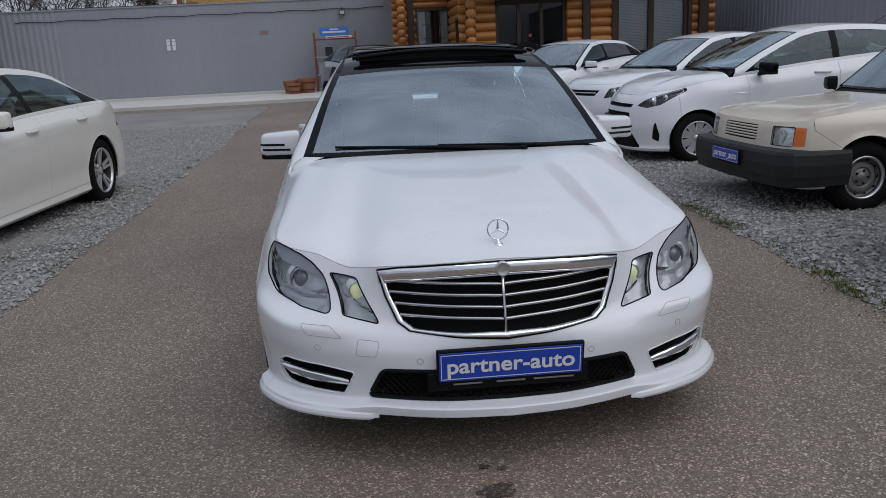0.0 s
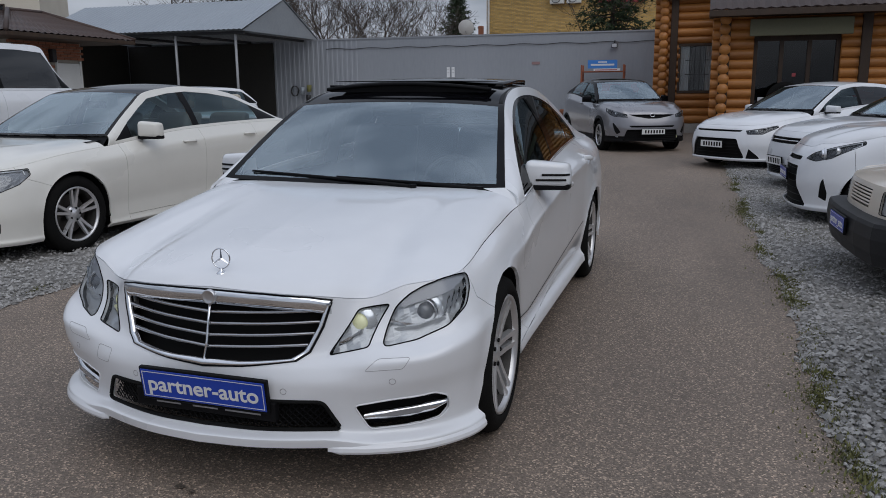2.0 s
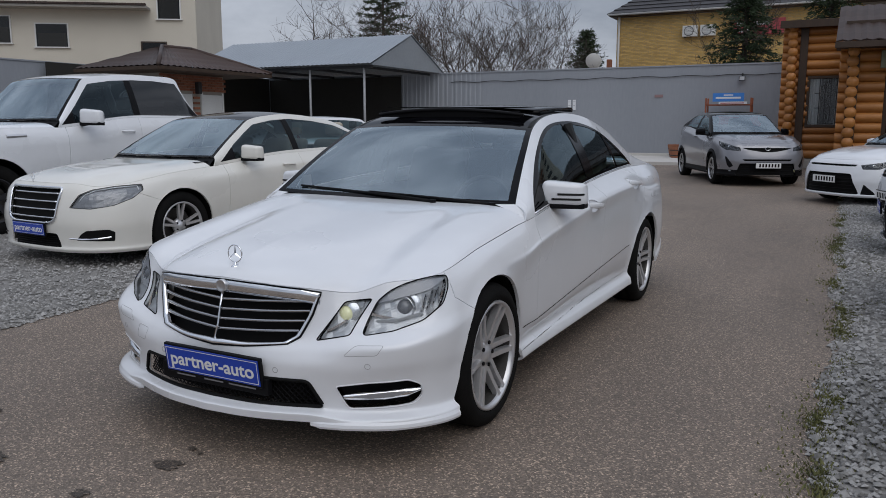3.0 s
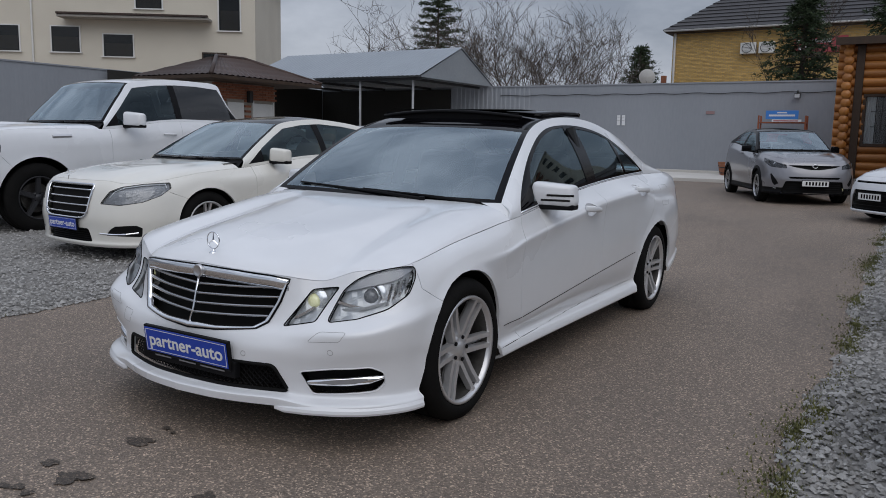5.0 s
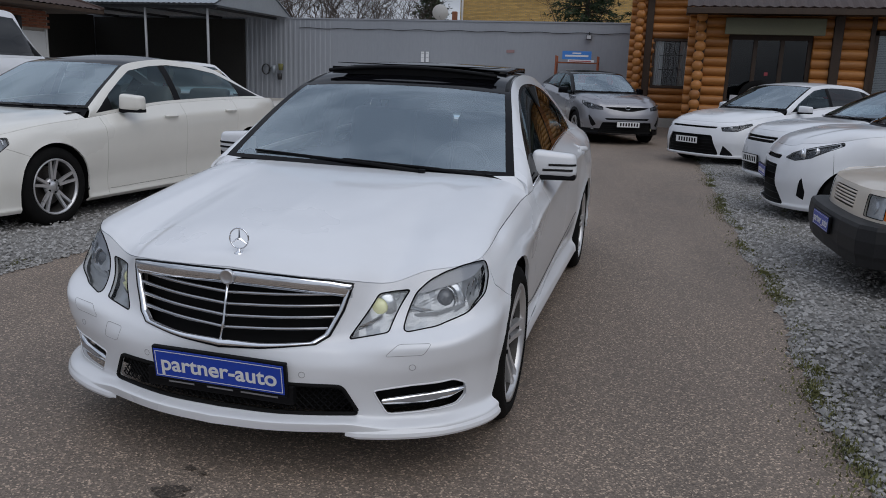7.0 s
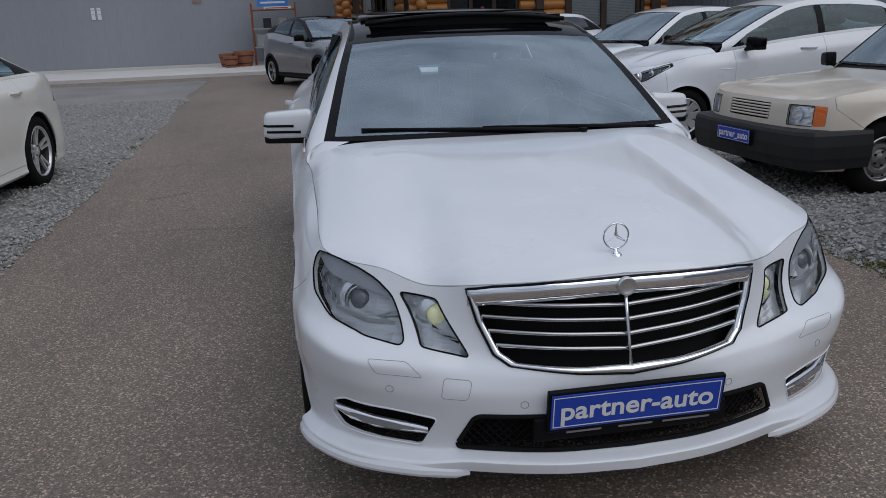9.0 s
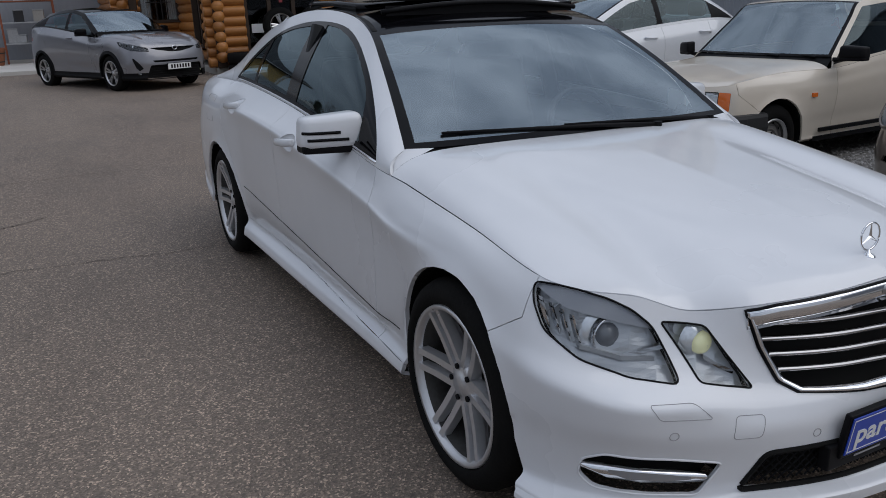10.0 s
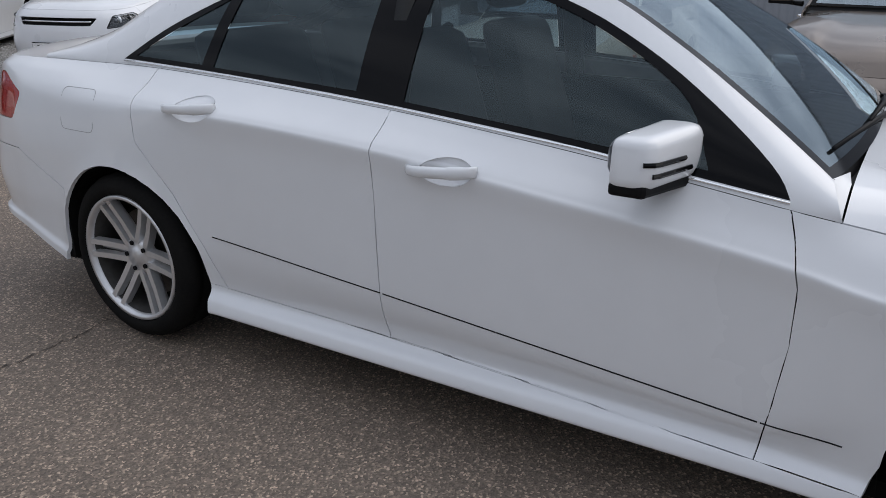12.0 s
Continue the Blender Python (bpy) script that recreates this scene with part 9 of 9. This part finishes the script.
def white_supermini():
    S = dict(w=.848, wb=2.51, fa=-.06, yf=-.80, yr=3.15, R=.298, rim=.198, tw=.19, style="cover", rim_mat=SILVER_RIM, zb=.16, zf=.80, zk=.84, za=.94, cowl=(.36, 1.04), belt=(1.08, 1.15), tail=1.1,
             rails=((.585, 1.22, 1.435), (.565, 1.65, 1.495), (.57, 2.45, 1.45), (.66, 2.98, 1.16)), doors=(.52, 1.62, 2.4), deck=3.0, paint=WHITE_CAR, lean=1.2, tum=.09,
             hood=((.06, .3), (.2, .55), (.5, .85), (.8, .97)), seat=1.1, crease=(.42, .55, .012), bezel=DARK_BEZEL, guide=True, patches=((rounded([(.17, .31), (.245, .275), (.255, .36), (.215, .50), (.195, .47)], .008), 40, SEAM, "fog_lamp_slot"),),
             lamps=((rounded([(-.05, .685), (.10, .665), (.25, .70), (.465, .845), (.44, .875), (.25, .815), (.05, .745)], .012), 40, ((.63, -.555, .735, .036, "projector"), (.73, -.43, .775, .03, "bowl")), "clear"),),
             openings=((rounded([(-.42, .70), (.42, .70), (.40, .66), (-.40, .66)], .015), SEAM, "radiator_grille"), (rounded([(-.58, .20), (.58, .20), (.46, .38), (.40, .60), (-.40, .60), (-.46, .38)], .02), SEAM, "lower_intake")),
             slats=0, panes=(("front_door_glass", .62, 1.58), ("rear_door_glass", 1.66, 2.48)), mirror=(.84, 1.0, .70, 1.0, 1.13), mirror_mat=GLOSS_BLACK, handles=((1.42, .98), (2.3, 1.02)), plate=(0, .50, 2, "blue"))
    car, fl, tree = make_car("hatchback_car", "white supermini hatchback with plastic wheel covers on gravel", pose(3.39, 6.25, .002, 0, 0, -89), S)
    part("aerial", tube(bmesh.new(), [(0, 2.5, 1.47), (0, 2.85, 1.66)], [.004, .002], 5), TRIM_BLACK, car)
    for sx in (1, -1):
        part("badge", strip_on(tree, "side", [(sx, .34, .79), (sx, .41, .79), (sx, .48, .79)], .004, off=.0), SATIN, car)


white_supermini()


def cream_hatch():
    S = dict(w=.81, wb=2.46, fa=-.14, yf=-.80, yr=3.22, R=.287, rim=.172, tw=.175, style="steel", rim_mat=mat("grey_steel_wheel", (.30, .29, .28), (.2, .19, .18), rough=.5, metal=.5), zb=.22, zf=.735, zk=.745, za=.815, cowl=(.54, .885), belt=(.90, .905), tail=.9,
             rails=((.60, 1.08, 1.335), (.585, 1.7, 1.375), (.585, 2.55, 1.355), (.70, 3.02, .97)), doors=(.60, 1.55, 2.42), deck=3.1, paint=CREAM_CAR, lean=.35, tum=.035, rf=.42, rr=.5, arc=.004, bow=.05, crown=.02, bulge=.008, flare=.014, gap=.05,
             hood=((.1, .25), (.3, .5), (.6, .8), (.85, .95)), seat=1.2, floor=.22, seats=CABIN, frame=.04,
             lamps=((rounded([(.255, .555), (.475, .555), (.475, .705), (.255, .705)], .012), 15, ((.53, -.72, .63, .05, "bowl"),), "clear"),
                    (rounded([(.477, .555), (.56, .56), (.56, .70), (.477, .705)], .01), 15, (), "amber")),
             openings=((rounded([(-.27, .70), (.27, .70), (.27, .575), (-.27, .575)], .012), TRIM_BLACK, "radiator_grille"),),
             bezel=REFLECTOR, slats=5, slat_mat=CREAM_CAR, slat_r=.0085, panes=(("front_door_glass", .75, 1.50), ("rear_door_glass", 1.58, 2.40), ("quarter_glass", 2.46, 2.95)), mirror=(.82, 1.0, .62, .89, 1.0), mirror_mat=TRIM_BLACK,
             handles=((1.42, .80), (2.25, .80)), handle_mat=TRIM_BLACK, plate=(.02, .435, 0, "blue"), plate_y=-.925, plate_w=.46, plate_text="partner_auto", rear_glass=PRIVACY, tail_lamp=[(3.1, .6), (3.4, .6), (3.4, .8), (3.1, .8)])
    car, fl, tree = make_car("hatchback_car", "old cream boxy hatchback with grey plastic bumpers", pose(3.56, 3.24, 0, 0, 0, -88), S)
    # full-width bumper wrapping the corners
    bm = bmesh.new()
    path = [(-.835, -.30), (-.84, -.55), (-.80, -.76), (-.70, -.84), (-.4, -.875), (0, -.885), (.4, -.875), (.70, -.84), (.80, -.76), (.84, -.55), (.835, -.30)]
    sec = [(.06, .235), (.01, .25), (0.0, .30), (-.012, .33), (-.02, .42), (-.012, .50), (.0, .525), (.06, .533), (.16, .535)]
    rings = []
    for i, (x, y) in enumerate(path):
        a, b = Vector(path[max(0, i - 1)]), Vector(path[min(len(path) - 1, i + 1)])
        t = (b - a).normalized()
        n_ = Vector((t.y, -t.x))
        rings.append([bm.verts.new((x - n_.x * d, y - n_.y * d, z)) for d, z in sec])
    for r0, r1 in zip(rings, rings[1:]):
        for j in range(len(sec) - 1):
            bm.faces.new((r0[j], r1[j], r1[j + 1], r0[j + 1]))
    part("front_bumper_bar", bm, GREY_TRIM, car, "grey plastic wrap-round bumper")
    for sx in (1, -1):
        part("side_indicator", boxed(min(sx * .806, sx * .825), max(sx * .806, sx * .825), .27, .33, .60, .635, .004), AMBER, car)
        part("side_moulding", boxed(min(sx * .80, sx * .822), max(sx * .80, sx * .822), .40, 2.1, .30, .335, .004), TRIM_BLACK, car)
        part("sill_cover", boxed(min(sx * .76, sx * .79), max(sx * .76, sx * .79), .36, 2.08, .22, .262, .004), TRIM_BLACK, car)


cream_hatch()


def brown_coupe():
    S = dict(w=.905, wb=2.54, yf=-.86, yr=3.40, R=.33, rim=.22, tw=.22, style="five", zb=.18, zf=.72, zk=.78, za=.92, cowl=(.66, 1.04), belt=(1.02, 1.05), tail=1.0,
             rails=((.60, 1.15, 1.385), (.57, 1.7, 1.475), (.58, 2.45, 1.40), (.66, 3.05, 1.10)), doors=(.60, 1.85, 0), deck=3.1, paint=BROWN_CAR, lean=1.6, tum=.13, rf=1.2, rr=1.3, arc=.03, crown=.05, flare=.03,
             hood=((.06, .35), (.2, .6), (.5, .86), (.8, .97)), seat=1.2,
             openings=((rounded([(-.50, .22), (.50, .22), (.46, .34), (-.46, .34)], .03), SEAM, "lower_intake"), (rounded([(-.62, .40), (.62, .40), (.60, .44), (-.60, .44)], .01), SEAM, "upper_slot")),
             slats=0, panes=(("front_door_glass", .8, 1.82), ("rear_side_glass", 1.9, 2.7)), mirror=(.87, 1.06, .86, 1.07, 1.19), mirror_mat=BROWN_CAR, handles=((1.65, .92),), handle_mat=CHROME, plate=(0, .50, 4, "blue"))
    car, fl, tree = make_car("coupe_car", "metallic taupe rounded coupe with round headlamps", pose(3.52, .47, 0, 0, 0, -90), S)
    for sx in (1, -1):
        c = Vector((sx * .64, -.60, .70))
        h = tree.ray_cast(Vector((sx * .64, -6, .70)), Vector((0, 1, 0)))
        if h[0] is not None:
            c = h[0]
        mtx = Matrix.Translation(c) @ pose(0, 0, 0, -24, 0, sx * 32)
        lamp = new("headlamp")
        lamp.parent = car
        lamp.matrix_local = mtx
        bm = bmesh.new()
        lathe(bm, [(.05, .128), (-.018, .128), (-.026, .118), (-.022, .108), (.0, .104)], 36, "y")
        part("lamp_ring", bm, BROWN_CAR, lamp, smooth=True)
        bm = bmesh.new()
        lathe(bm, [(-.02, .108), (-.034, .085), (-.044, .05), (-.048, .001)], 36, "y")
        o_ = part("lamp_cover", bm, LAMP_GLASS, lamp, smooth=True)
        o_.visible_shadow = False
        bm = bmesh.new()
        lathe(bm, [(-.015, .106), (.02, .09), (.04, .05), (.045, .001)], 36, "y")
        part("bowl", bm, REFLECTOR, lamp, smooth=True)
        bm = bmesh.new()
        lathe(bm, [(.02, .055), (-.015, .055), (-.02, .048), (-.012, .042), (-.025, .03), (-.03, .001)], 28, "y")
        part("projector_lens", bm, CHROME, lamp, smooth=True)
    h = tree.ray_cast(Vector((0, -6, .66)), Vector((0, 1, 0)))
    y = (h[0].y if h[0] is not None else -.84) - .004
    bm = bmesh.new()
    tube(bm, [(.048 * math.cos(a), y, .66 + .048 * math.sin(a)) for a in [2 * math.pi * k / 24 for k in range(24)]], .006, 6, closed=True)
    bm2 = disc(bmesh.new(), .044, 24, "y", (0, y + .006, .66))
    bd = part("badge", bm, CHROME, car, "round chrome badge", smooth=True)
    part("badge_face", bm2, SATIN, bd)


brown_coupe()


def far_hatch():
    S = dict(w=.87, wb=2.6, yf=-.85, yr=3.3, R=.31, rim=.205, tw=.2, style="five", zb=.17, zf=.78, zk=.78, za=.88, cowl=(.45, .98), belt=(1.03, 1.08), tail=1.05, n=80,
             rails=((.60, 1.2, 1.40), (.57, 1.75, 1.46), (.58, 2.7, 1.42), (.66, 3.1, 1.12)), doors=(.55, 1.6, 2.4), deck=3.1, paint=WHITE_CAR, lean=1.1, tum=.09,
             hood=((.06, .3), (.2, .55), (.5, .85), (.8, .97)), seat=1.1, panes=(("front_door_glass", .7, 1.56), ("rear_door_glass", 1.64, 2.7)), mirror=(.82, .99, .75, .96, 1.08))
    make_car("estate_car", "white estate car parked further back on gravel", pose(-10.1, 11.1, .053, 0, 0, -20), S)


far_hatch()


display_wheels()
